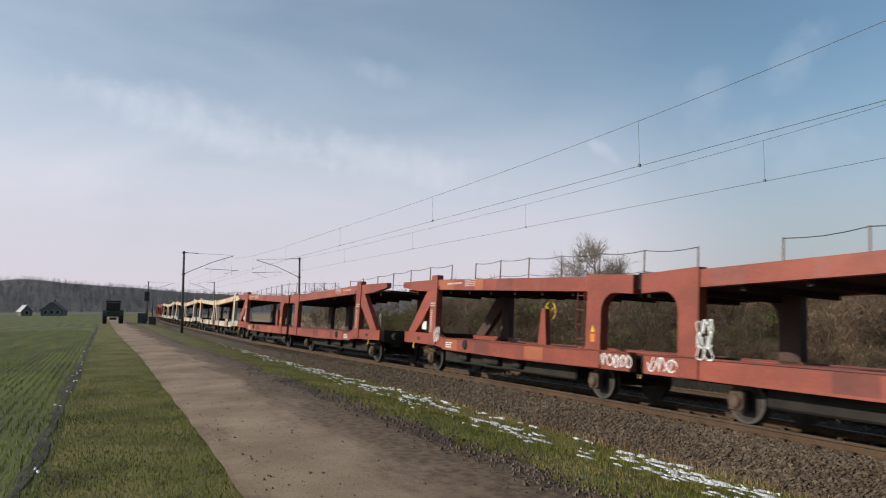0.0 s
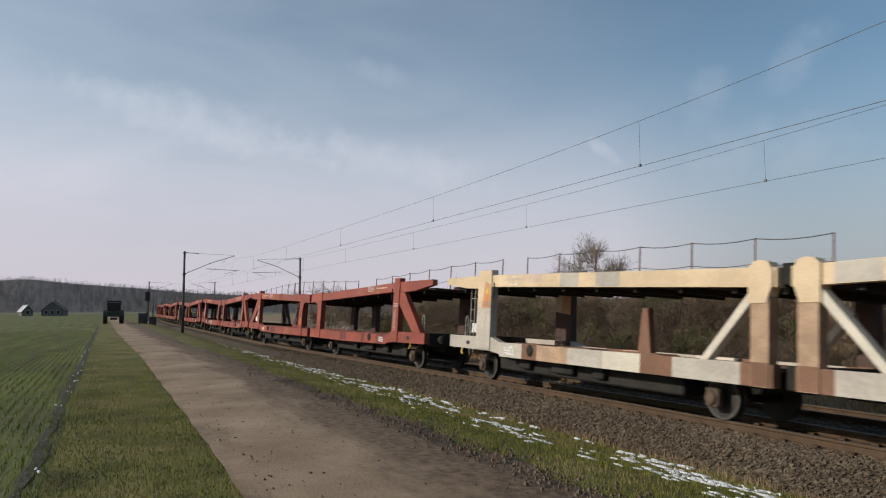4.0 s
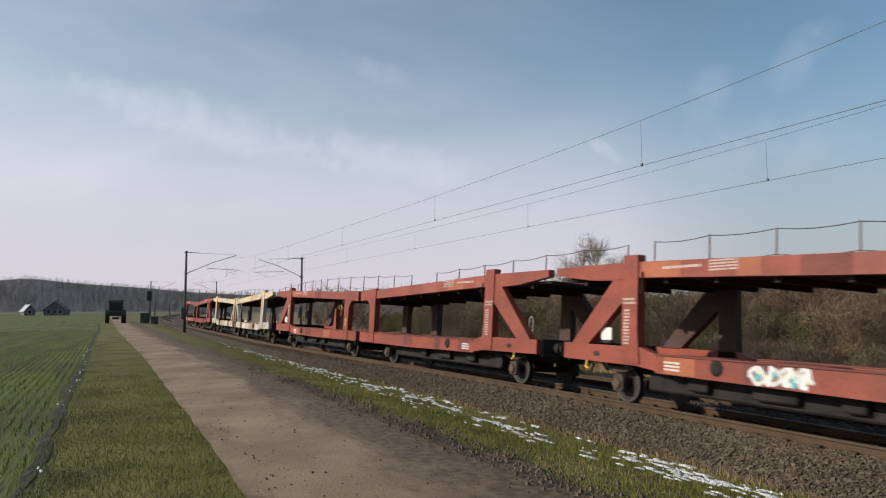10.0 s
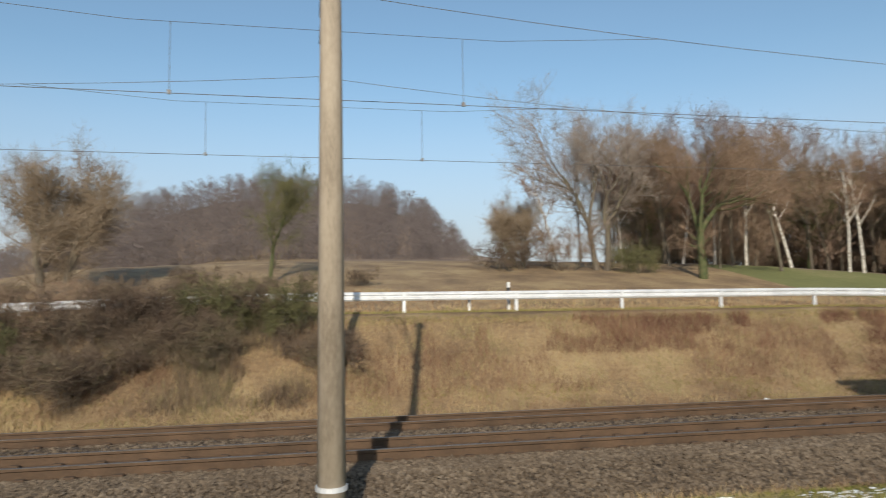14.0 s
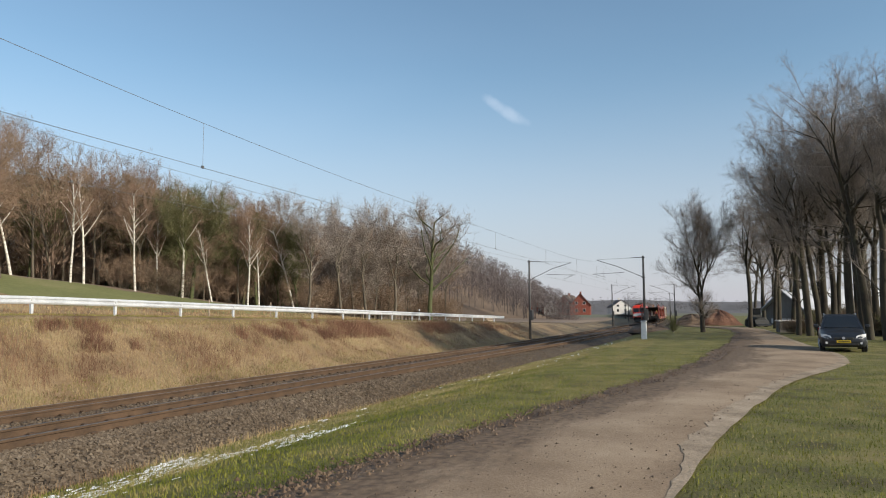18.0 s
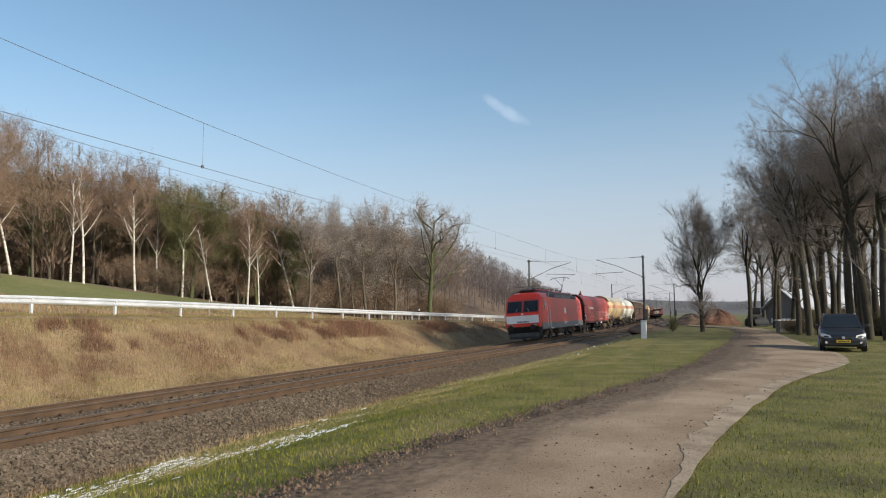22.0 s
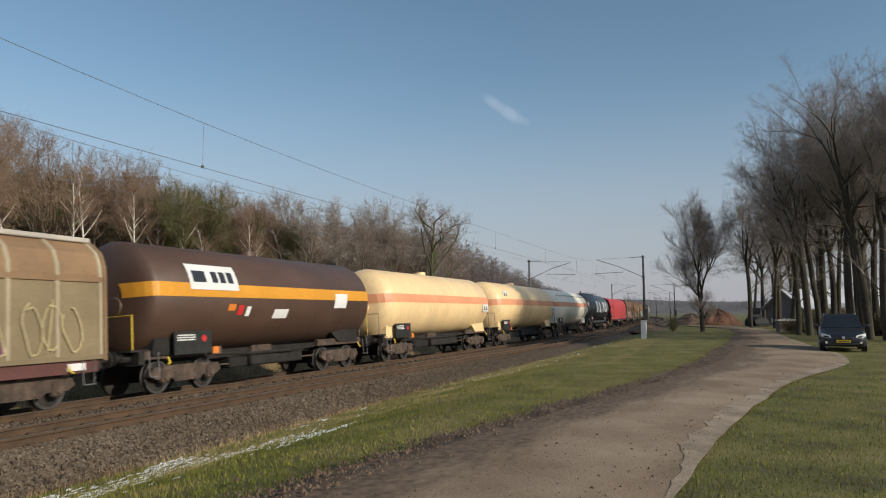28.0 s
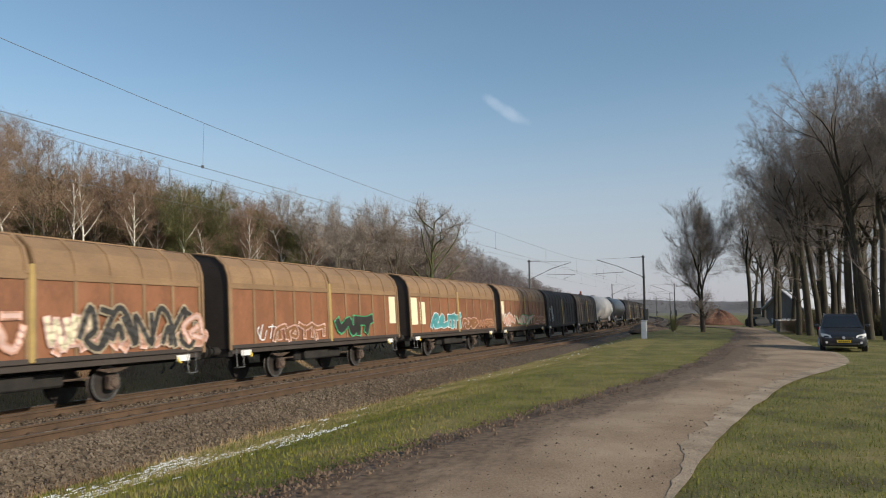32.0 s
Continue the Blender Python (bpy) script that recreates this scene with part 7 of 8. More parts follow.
def make_grass():
    blades("verge_grass", 170000, (-60, 60), (-2.0, 8.45), (.02, .065), (.0035, .008), "blade_green", "short green and straw-coloured verge grass", 1, lambda x, y: y > ROAD_FAR(x) + .40 + .25 * noise.noise((x * 2, y * 2, 0)) and abs(x) < 60, near=(1, 19), follow=(ROAD_FAR, 8.45))
    blades("path_grass", 60000, (-45, 1), (-.76, 1.45), (.02, .06), (.0035, .007), "blade_green", "short green grass beside the farm road", 2, lambda x, y: y < ROAD_NEAR(x) + .01 + .10 * noise.noise((x * 3.2, y * 3, 0)) + .07 * noise.noise((x * 9, y * 9, 0)), near=(-7, 10))
    blades("corner_grass", 110000, (4, 48), (-13, 1.2), (.02, .065), (.004, .008), "blade_green", "green grass inside the bend of the farm road", 3, lambda x, y: y < ROAD_NEAR(x) + .0 + .10 * noise.noise((x * 3.2, y * 3, 0)) + .07 * noise.noise((x * 9, y * 9, 0)), near=(9, 11))
    blades("corner_straw", 42000, (4, 48), (-13, 1.2), (.015, .05), (.004, .008), "blade_straw", "withered pale blades in the grass of the bend", 20, lambda x, y: y < ROAD_NEAR(x) - .05 and noise.noise((x * .5, y * .6, 31)) + .5 * noise.noise((x * 2, y * 2, 4)) > .02, near=(9, 11))
    blades("young_crop", 150000, (-70, -4), (-24, -.80), (.04, .095), (.005, .011), "blade_crop", "rows of young green winter crop", 5, rows=.17, near=(-9, 17), category="crop")
    blades("bank_grass", 120000, (-9, 85), (18.5, 23.3), (.06, .18), (.005, .011), "blade_dry", "tall dry straw-coloured grass on the embankment", 6, near=(8, 26))
    blades("bank_weeds", 34000, (-6, 85), (19.9, 22.6), (.2, .5), (.003, .006), "blade_weed", "reddish-brown dead weeds on the embankment", 11, lambda x, y: noise.noise((x * .22, y * .5, 4)) + .55 * noise.noise((x * .9, y * .9, 2)) > .08, near=(14, 26))
    blades("bank_turf", 26000, (-9, 70), (18.5, 20.3), (.04, .12), (.005, .010), "blade_green", "low green and yellow turf at the foot of the embankment", 12, lambda x, y: noise.noise((x * .35, y * .8, 14)) + .6 * noise.noise((x * 1.3, y * 1.5, 2)) > -.02, near=(12, 22))
    blades("bank_crest_weeds", 46000, (-4, 85), (21.4, 23.2), (.25, .62), (.004, .008), "blade_weed", "tall russet dead weeds along the top of the embankment", 16, lambda x, y: noise.noise((x * .13, 2.0, 7)) + .6 * noise.noise((x * .8, y * .9, 9)) > (.0 if x > 24 else .22), near=(24, 26))
    blades("bank_straw", 30000, (-8, 80), (18.9, 23.0), (.14, .36), (.004, .008), "blade_straw", "pale straw tufts scattered over the embankment", 17, lambda x, y: noise.noise((x * .8, y * 1.1, 11)) + .5 * noise.noise((x * 2.6, y * 2.6, 3)) > .12, near=(10, 24))
    blades("rail_verge", 34000, (-3, 84), (23.0, 24.6), (.04, .12), (.006, .012), "blade_verge", "short yellow-green grass under the guard rail", 18, near=(14, 24))
    blades("far_bank_grass", 40000, (-30, 75), (31.2, 42), (.08, .24), (.012, .024), "blade_dry", "dry grass on the slope behind the main road", 7)
    blades("scrub_stems", 22000, (-18, 1), (19.6, 23.8), (.35, 1.0), (.004, .008), "blade_scrub", "thin dead stems of scrub on the embankment", 19, lambda x, y: noise.noise((x * .5, y * .7, 21)) > -.1 - .02 * x)
    blades("trackside_grass", 16000, (-60, -6), (18.4, 21.0), (.1, .35), (.01, .02), "blade_dry", "mixed green and dry trackside grass", 8)
    blades("straw_verge", 60000, (-45, 60), (6.3, 8.5), (.02, .06), (.004, .008), "blade_straw", "pale straw-coloured grass beside the ballast", 10, lambda x, y: noise.noise((x * .3, y * 1.2, 8)) + (y - 7.2) * .7 + (.25 if x > 0 else -.35) > 0, near=(8, 18))
    blades("verge_straw", 60000, (15, 48), (3.2, 7.8), (.015, .05), (.004, .009), "blade_straw", "beige withered band of grass along the verge", 24, lambda x, y: y > ROAD_FAR(x) + .7 and noise.noise((x * .12, y * .55, 40)) + .5 * noise.noise((x * .6, y * 1.4, 6)) > -.02, near=(24, 14))
    blades("shoulder_grass", 9000, (-40, 55), (8.2, 8.7), (.05, .16), (.004, .008), "blade_dry", "dry grass tufts at the foot of the ballast", 9, near=(0, 20))


make_grass()


def make_ballast():
    rng = np.random.default_rng(5)
    n = 88000
    x = rng.normal(0, 15, n)
    x = np.where((x < -45) | (x > 60), rng.uniform(-45, 60, n), x)
    y = rng.uniform(8.3, 10.32, n)
    mid = rng.random(n) < .16
    y[mid] = rng.uniform(12.3, 14.4, mid.sum())
    py, pz = [p[0] for p in BED[1:-1]], [p[1] for p in BED[1:-1]]
    z = np.interp(y, py, pz)
    y = y + np.array([rail_bend(a) for a in x])
    r = rng.uniform(.019, .041, n)
    octo = np.array([(1, 0, 0), (-1, 0, 0), (0, 1, 0), (0, -1, 0), (0, 0, 1), (0, 0, -1)], float)
    faces = [(0, 2, 4), (2, 1, 4), (1, 3, 4), (3, 0, 4), (2, 0, 5), (1, 2, 5), (3, 1, 5), (0, 3, 5)]
    pts = octo[None] * rng.uniform(.6, 1.35, (n, 6, 1)) + rng.normal(0, .22, (n, 6, 3))
    a = rng.uniform(0, 2 * np.pi, n)
    ca, sa = np.cos(a)[:, None], np.sin(a)[:, None]
    q = pts.copy()
    q[..., 0], q[..., 1] = pts[..., 0] * ca - pts[..., 2] * sa, pts[..., 0] * sa * .4 + pts[..., 1]
    q[..., 2] = (pts[..., 0] * sa + pts[..., 2] * ca) * .8
    q = q * r[:, None, None] + np.c_[x, y, z + r * .35][:, None, :]
    me = bpy.data.meshes.new("ballast_stones")
    me.from_pydata(q.reshape(-1, 3).tolist(), [], [tuple(i * 6 + k for k in f) for i in range(n) for f in faces])
    tagged(part("ballast_stones", me, "stone"), "loose brown-grey crushed ballast stones", "gravel", "", "stuff")


make_ballast()


def make_snow():
    rnd = random.Random(4)
    b = Build()

    def blob(x, y, r, st, sunk=0.0):
        k = 8
        ring = []
        for i in range(k):
            a = 2 * math.pi * i / k
            q = r * rnd.uniform(.35, 1.35)
            ring.append((x + math.cos(a) * q * st, y + math.sin(a) * q))
        lo = [(px, py, ground_z(px, py) - .02) for px, py in ring]
        hi = [(x + (px - x) * .8, y + (py - y) * .8, ground_z(px, py) + rnd.uniform(.006, .02) - sunk) for px, py in ring]
        top = (x, y, ground_z(x, y) + .024 - sunk)
        b.add(lo + hi + [top], [(i, (i + 1) % k, k + (i + 1) % k, k + i) for i in range(k)] + [(k + i, k + (i + 1) % k, 2 * k) for i in range(k)])
    for i in range(5600):
        x = rnd.gauss(-10, 16) if i % 4 else rnd.gauss(6, 5)
        if not -58 < x < 40:
            continue
        base = 7.45 - .02 * max(0, x) - (.35 if x > 0 else 0)
        y = base + rnd.gauss(0, .55 if x < 0 else .6)
        if x > 5:
            y = rnd.uniform(6.3, 8.25) if x < 12 else rnd.uniform(7.0, 8.25)
        if y > 8.3 or .7 * noise.noise((x * .6, y * 1.6, 1)) + .8 * noise.noise((x * 2.3, y * 6, 6)) < .13 + (.10 if x > 5 else 0) + (.16 if x > 13 else 0):
            continue
        if x < 4:
            blob(x, y, rnd.uniform(.016, .075) * (1.8 if rnd.random() < .12 else 1), rnd.uniform(1.0, 2.4))
            continue
        for _ in range(3):
            px, py = x + rnd.gauss(0, .35), y + rnd.gauss(0, .11)
            blob(px, py, rnd.uniform(.01, .032), rnd.uniform(2.5, 7.0), .012)
    for i in range(24):
        blob(rnd.uniform(-40, -9), -.7 + rnd.gauss(0, .06), rnd.uniform(.01, .04), 2.2)
    for i in range(60):
        blob(rnd.uniform(22, 50), rnd.uniform(5.6, 7.6), rnd.uniform(.012, .05), 1.6)
    tagged(part("snow_patches", b, "snow", smooth=True), "melting patches of old snow in the grass", "snow", "", "stuff")
    clods = Build()
    for i in range(5200):
        x = rnd.gauss(0, 14)
        near = rnd.random() < .82
        if abs(x) > 40:
            continue
        y = (ROAD_FAR(x) + rnd.gauss(.22, .2)) if near else rnd.uniform(ROAD_NEAR(x) + .1, ROAD_FAR(x))
        r = rnd.uniform(.006, .02) * (1.8 if near and rnd.random() < .4 else 1)
        z = .26
        clods.add([(x - r, y - r * .5, z), (x + r, y - r * .7, z), (x + r * .6, y + r, z), (x - r * .8, y + r * .8, z), (x, y, z + r * 1.2)], [(0, 1, 4), (1, 2, 4), (2, 3, 4), (3, 0, 4)])
    for i in range(3000):
        x = rnd.gauss(0, 12)
        y = rnd.uniform(ROAD_NEAR(x) + .1, ROAD_FAR(x))
        r = rnd.uniform(.004, .013) * (2.3 if i % 14 == 0 else 1)
        st = rnd.uniform(.8, 2.4)
        z = road_z(x, y) - .001
        clods.add([(x - r * st, y - r * .5, z), (x + r * st, y - r * .7, z), (x + r * .6, y + r, z), (x - r * .8, y + r * .8, z), (x, y, z + r * .7)], [(0, 1, 4), (1, 2, 4), (2, 3, 4), (3, 0, 4)])
    tagged(part("mud_clods", clods, "mud"), "dark clods of mud scattered on the farm road", "mud", "", "stuff")


make_snow()


# ---- far woods ----
def far_wood(name, places, h, material, label, seed, k=100, fine=1.0):
    """Far-off bare woods: every tree a stem and a loose oval of thin upright slivers."""
    rng = np.random.default_rng(seed)
    out = []
    for x, y, z in places:
        s = h * rng.uniform(.65, 1.15)
        a, u = rng.uniform(0, 2 * np.pi, k), rng.random(k)
        zz = z + s * (.10 + .76 * u)
        rad = s * .26 * np.sin(np.pi * (.15 + .8 * u)) * rng.uniform(.3, 1.1, k)
        cx, cy = x + np.cos(a) * rad, y + np.sin(a) * rad
        w = s * rng.uniform(.005, .013, k) * fine
        b = rng.uniform(0, np.pi, k)
        up = s * rng.uniform(.05, .13, k) * fine
        out_x, out_y = np.cos(a) * up * .7, np.sin(a) * up * .7
        tri = np.stack([np.c_[cx - np.cos(b) * w, cy - np.sin(b) * w, zz], np.c_[cx + np.cos(b) * w, cy + np.sin(b) * w, zz], np.c_[cx + out_x, cy + out_y, zz + up]], 1)
        out.append(tri)
        tw = s * .009
        out.append(np.array([[(x - tw, y, z - 1), (x + tw, y, z - 1), (x, y, z + s * .9)], [(x, y - tw, z - 1), (x, y + tw, z - 1), (x, y, z + s * .9)]]))
    return scatter(name, np.concatenate(out), material, label, "wood")


def ridge(name, az0, az1, dist, top, depth, material, label):
    """A long hill seen from the line: top(az) gives the height of its crest."""
    b = Build()
    n = 90
    rows = []
    for i in range(n + 1):
        az = radians(az0 + (az1 - az0) * i / n)
        crest = top(math.degrees(az))
        rows.append([(math.sin(az) * d, math.cos(az) * d, -3 + (crest + 3) * k) for d, k in ((dist - depth, 0.0), (dist - depth * .6, .35), (dist - depth * .3, .75), (dist, 1.0), (dist + depth, .9), (dist + depth * 2, 0.0))])
    k = 6
    b.add([p for r in rows for p in r], [(i * k + j, i * k + j + 1, (i + 1) * k + j + 1, (i + 1) * k + j) for i in range(n) for j in range(k - 1)])
    return tagged(part(name, b, material, smooth=True), label, "hill", "", "structure")


# Greyed base colours: the haze of distance is put into them.
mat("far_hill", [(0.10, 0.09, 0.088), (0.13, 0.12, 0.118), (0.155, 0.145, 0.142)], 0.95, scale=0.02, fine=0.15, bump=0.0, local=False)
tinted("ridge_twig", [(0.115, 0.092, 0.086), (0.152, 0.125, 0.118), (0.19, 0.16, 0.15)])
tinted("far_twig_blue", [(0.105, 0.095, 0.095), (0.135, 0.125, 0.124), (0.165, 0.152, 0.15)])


def make_far():
    rnd = random.Random(12)
    # low wooded hills at the end of the field
    left = along([(-125, 20), (-104, 25), (-97.5, 28), (-95, 31), (-92, 27), (-88, 24), (-84, 20), (-79, 17), (-72, 18), (-60, 15), (-45, 14), (-30, 16)])
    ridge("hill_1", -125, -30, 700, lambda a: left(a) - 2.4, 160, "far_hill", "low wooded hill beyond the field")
    pts = []
    for i in range(3000):
        a = radians(rnd.uniform(-101, -76) if i % 3 else rnd.uniform(-76, -28))
        q = rnd.random()
        d = 700 - 150 * q
        z = -3 + (left(math.degrees(a)) - 2.6) * (1 - q ** 1.5)
        pts.append((math.sin(a) * d, math.cos(a) * d, z))
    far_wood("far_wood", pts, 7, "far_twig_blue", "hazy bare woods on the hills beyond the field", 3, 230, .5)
    # close growth inside the wood behind the main road
    pts = []
    for i in range(210):
        q, back = rnd.uniform(-.03, 1.0), rnd.uniform(6, 52)
        x, y = 20 + 80 * q + back * .34 + rnd.uniform(-2, 2), 61 - 27 * q + back * .94
        if math.atan2(x, y) > radians(27):
            pts.append((x, y, ground_z(x, y)))
    far_wood("wood_thicket", pts, 11.5, "thicket", "close brown undergrowth and thin trees inside the wood", 14, 420, .62)
    # wooded hill across the main road
    mid = along([(-30, 8), (-22, 18), (-16, 30), (-9, 38.5), (-5, 41.5), (0, 42), (5, 41), (9, 37), (12, 29), (14.6, 16), (17, 12), (60, 12)])
    ridge("hill_2", -30, 24, 190, lambda a: mid(a) - 10, 70, "wood_floor", "steep wooded hill across the main road")
    pts = []
    for i in range(1700):
        a = rnd.uniform(-28, 15)
        q = rnd.random()
        d = 190 - 62 * q
        pts.append((math.sin(radians(a)) * d, math.cos(radians(a)) * d, -3 + (mid(a) - 7.5) * (1 - .65 * q ** 1.3)))
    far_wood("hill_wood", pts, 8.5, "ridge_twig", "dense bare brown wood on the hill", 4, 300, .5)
    # long wooded ridge behind the wood, running down to the houses
    right = along([(45, 42), (60, 41), (66, 38.5), (69.5, 34), (72, 27), (75, 18.5), (78, 9.8), (79.6, 3), (95, 3)])
    ridge("hill_3", 40, 82, 300, lambda a: right(a) - 8, 90, "wood_floor", "long wooded ridge behind the village")
    pts = []
    for i in range(1500):
        a = rnd.uniform(44, 79.5)
        q = rnd.random()
        d = 300 - 85 * q
        pts.append((math.sin(radians(a)) * d, math.cos(radians(a)) * d, -2 + (right(a) - 7) * (1 - .7 * q ** 1.4)))
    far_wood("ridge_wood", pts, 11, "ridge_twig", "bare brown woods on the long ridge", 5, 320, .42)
    low = along([(76, 12), (80, 16), (84, 17), (88, 14), (92, 13), (96, 15), (104, 13), (120, 16), (150, 14)])
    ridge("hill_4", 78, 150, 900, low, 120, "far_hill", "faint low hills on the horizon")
    pts = []
    for i in range(500):
        a = rnd.uniform(78, 150)
        d = rnd.uniform(800, 900)
        pts.append((math.sin(radians(a)) * d, math.cos(radians(a)) * d, low(a) * (.4 + .6 * (d - 800) / 100) - 3))
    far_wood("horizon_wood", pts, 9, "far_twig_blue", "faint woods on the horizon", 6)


make_far()


# ---- vehicles ----
paint("car_dark", (0.018, 0.021, 0.026), 0.3, 0.15)
paint("car_black", (0.012, 0.012, 0.014), 0.25, 0.1)
paint("tyre", (0.02, 0.02, 0.02), 0.9, 0.2)
paint("tractor_green", (0.02, 0.045, 0.022), 0.5, 0.3)
paint("plate_yellow", (0.75, 0.50, 0.02), 0.5, 0.1)
mat("alloy", [(0.45, 0.45, 0.46), (0.6, 0.6, 0.62)], 0.35, 0.8, scale=4, fine=20, bump=0)
mat("lamp_red", [(0.35, 0.01, 0.01), (0.5, 0.02, 0.02)], 0.2, scale=4, fine=20, bump=0)


def car(name, label, paint_name, L, W, H, wagon):
    """A car that faces -x, standing on z = 0."""
    t = thing(name, label, "car")
    h = L / 2
    w = W / 2
    belt = H * .62
    hood = h - .95
    # body: cross-sections along x, each a half width, an underside and a rounded top
    st = [(-h, .60, .34, .60), (-h + .05, .78, .27, .67), (-h + .16, .90, .23, .74), (-h + .40, .965, .21, .82), (-hood, .985, .20, .92), (-hood + .3, 1.0, .20, belt), (0, 1.0, .20, belt + .02), (h - .5, .99, .21, belt + .02), (h - .15, .95, .24, belt), (h - .04, .88, .28, belt - .06), (h, .74, .34, belt - .16)]

    def rim_of(x, q, z0, z1):
        y, r = w * q, (z1 - z0) * .28
        half = [(y - .10, z0), (y - .02, z0 + .06), (y, z0 + .2), (y - .005, z1 - r), (y - .03, z1 - r * .5), (y - .09, z1 - r * .12), (y - .22, z1), (y * .4, z1 + .022)]
        return [(x, yy, zz) for yy, zz in half] + [(x, -yy, zz) for yy, zz in reversed(half)]
    part("body", Build().loft([rim_of(*q) for q in st]), paint_name, t, smooth=True)
    rear = h - .18 if wagon else h - .5
    foot = [(-hood + .25, belt - .02), (rear, belt - .02)]
    top = [(-hood + 1.15, H - .02), (rear - (.25 if wagon else .6), H - .04)]
    b = Build()
    wa, wb = w - .06, w - .24
    rings = [[(foot[0][0], -wa, belt - .03), (foot[1][0], -wa, belt - .03), (foot[1][0], wa, belt - .03), (foot[0][0], wa, belt - .03)],
             [(top[0][0], -wb, H - .06), (top[1][0], -wb, H - .06), (top[1][0], wb, H - .06), (top[0][0], wb, H - .06)],
             [(top[0][0] + .15, -wb + .12, H), (top[1][0] - .1, -wb + .12, H), (top[1][0] - .1, wb - .12, H), (top[0][0] + .15, wb - .12, H)]]
    b.loft(rings)
    part("roof", b, paint_name, t)
    lerp = lambda a, c, k: tuple(p + (q - p) * k for p, q in zip(a, c))

    def pane(nm, a, c, d, e, off):
        o = Vector(off)
        vs = [Vector(p) + o for p in (a, c, d, e)] + [Vector(p) - o * .5 for p in (a, c, d, e)]
        part(nm, Build().add(vs, [(0, 1, 2, 3), (7, 6, 5, 4), (0, 4, 5, 1), (1, 5, 6, 2), (2, 6, 7, 3), (3, 7, 4, 0)]), "glass_dark", t)
    r0, r1 = rings[0], rings[1]
    pane("windscreen", lerp(lerp(r0[0], r0[3], .05), lerp(r1[0], r1[3], .05), .1), lerp(lerp(r0[0], r0[3], .95), lerp(r1[0], r1[3], .95), .1), lerp(lerp(r0[0], r0[3], .93), lerp(r1[0], r1[3], .93), .93), lerp(lerp(r0[0], r0[3], .07), lerp(r1[0], r1[3], .07), .93), (-.01, 0, .01))
    pane("rear_window", lerp(r0[1], r1[1], .15), lerp(r0[2], r1[2], .15), lerp(r0[2], r1[2], .85), lerp(r0[1], r1[1], .85), (.012, 0, .004))
    for s, (i, j) in ((-1, (0, 1)), (1, (3, 2))):
        for a, c in ((.10, .40), (.43, .70), (.73, .93)):
            lo = lambda k: lerp(lerp(r0[i], r0[j], k), lerp(r1[i], r1[j], k), .14)
            hi = lambda k: lerp(lerp(r0[i], r0[j], k), lerp(r1[i], r1[j], k), .88)
            pane("side_window", lo(a), lo(c), hi(c), hi(max(a, .12)), (0, s * .010, .003))
        part("mirror", Build().box(-hood + .55, -hood + .72, *sorted((s * w, s * (w + .2))), belt + .02, belt + .17, .03), paint_name, t)
        part("headlight", Build().loft([[(-h + .02 + d, s * (w * .50), .60), (-h + .06 + d, s * (w * .74), .59), (-h + .20 + d, s * (w * .93), .65), (-h + .30 + d, s * (w * .955), .775), (-h + .16 + d, s * (w * .80), .76), (-h + .07 + d, s * (w * .55), .70)] for d in (-.03, .1)]), "lamp_glass", t)
        part("tail_light", Build().box(h - .12, h + .03, *sorted((s * (w - .28), s * (w - .02))), .62, .95, .03), "lamp_red", t)
        part("roof_rail", Build().tube([(top[0][0] + .3, s * (wb - .02), H - .03), (top[0][0] + .4, s * (wb - .02), H + .03), (top[1][0] - .3, s * (wb - .02), H + .03), (top[1][0] - .2, s * (wb - .02), H - .03)], .014, 6), "alloy" if wagon else "black_paint", t)
        for x in (-h + .85, h - .88):
            wl = part("wheel", Build().lathe_y([(s * (w - .2), .2), (s * (w - .2), .31), (s * (w - .02), .31), (s * (w + .0), .29), (s * (w + .0), .2)], x, .31, 24), "tyre", t)
            rim = Build().lathe_y([(s * (w - .04), .205), (s * (w + .004), .20), (s * (w - .01), .17), (s * (w - .01), .03)], x, .31, 20)
            for k in range(5):
                a = 2 * math.pi * k / 5
                rim.tube([(x, s * (w + .004), .31), (x + .19 * math.cos(a), s * (w + .004), .31 + .19 * math.sin(a))], .024, 5)
            part("rim", rim, "alloy", wl)
    part("grille", Build().box(-h - .02, -h + .1, -.36, .36, .53, .63, .02), "black_paint", t)
    part("lower_grille", Build().box(-h - .02, -h + .1, -.55, .55, .29, .385, .02), "black_paint", t)
    part("emblem", Build().lathe_x([(-h - .03, .055), (-h - .012, .06)], 0, .60, 14), "alloy", t)
    for s in (-1, 1):
        part("fog_lamp", Build().lathe_x([(-h - .005, .05), (-h + .12, .055)], s * (w * .72), .40, 12), "lamp_glass", t)
    for x, d in ((-h - .022, -1), (h + .022, 1)):
        p = part("licence_plate", Build().box(*sorted((x, x + .012 * d)), -.26, .26, .40, .51), "plate_yellow", t, "yellow licence plate with dark bars")
        q = Build()
        for k in range(6):
            q.box(*sorted((x + .012 * d, x + .015 * d)), -.21 + .072 * k, -.165 + .072 * k, .425, .485)
        tagged(part("plate_lettering", q, "black_paint", p), kind="stuff")
    for s in (-1, 1):
        part("wiper", Build().tube([(foot[0][0] + .05, s * .1, belt + .02), (foot[0][0] + .3, s * .55, belt + .14)], .01, 5), "black_paint", t)
    return t


parked = car("parked_car", "dark grey family car parked on the grass edge of the road", "car_dark", 4.4, 1.76, 1.58, True)
parked.matrix_basis = Matrix.Translation((35.9, -5.2, .2)) @ pose(0, 0, 0, 0, 0, -6)
passing = car("passing_car", "black estate car driving behind the guard rail", "car_black", 4.8, 1.82, 1.48, True)


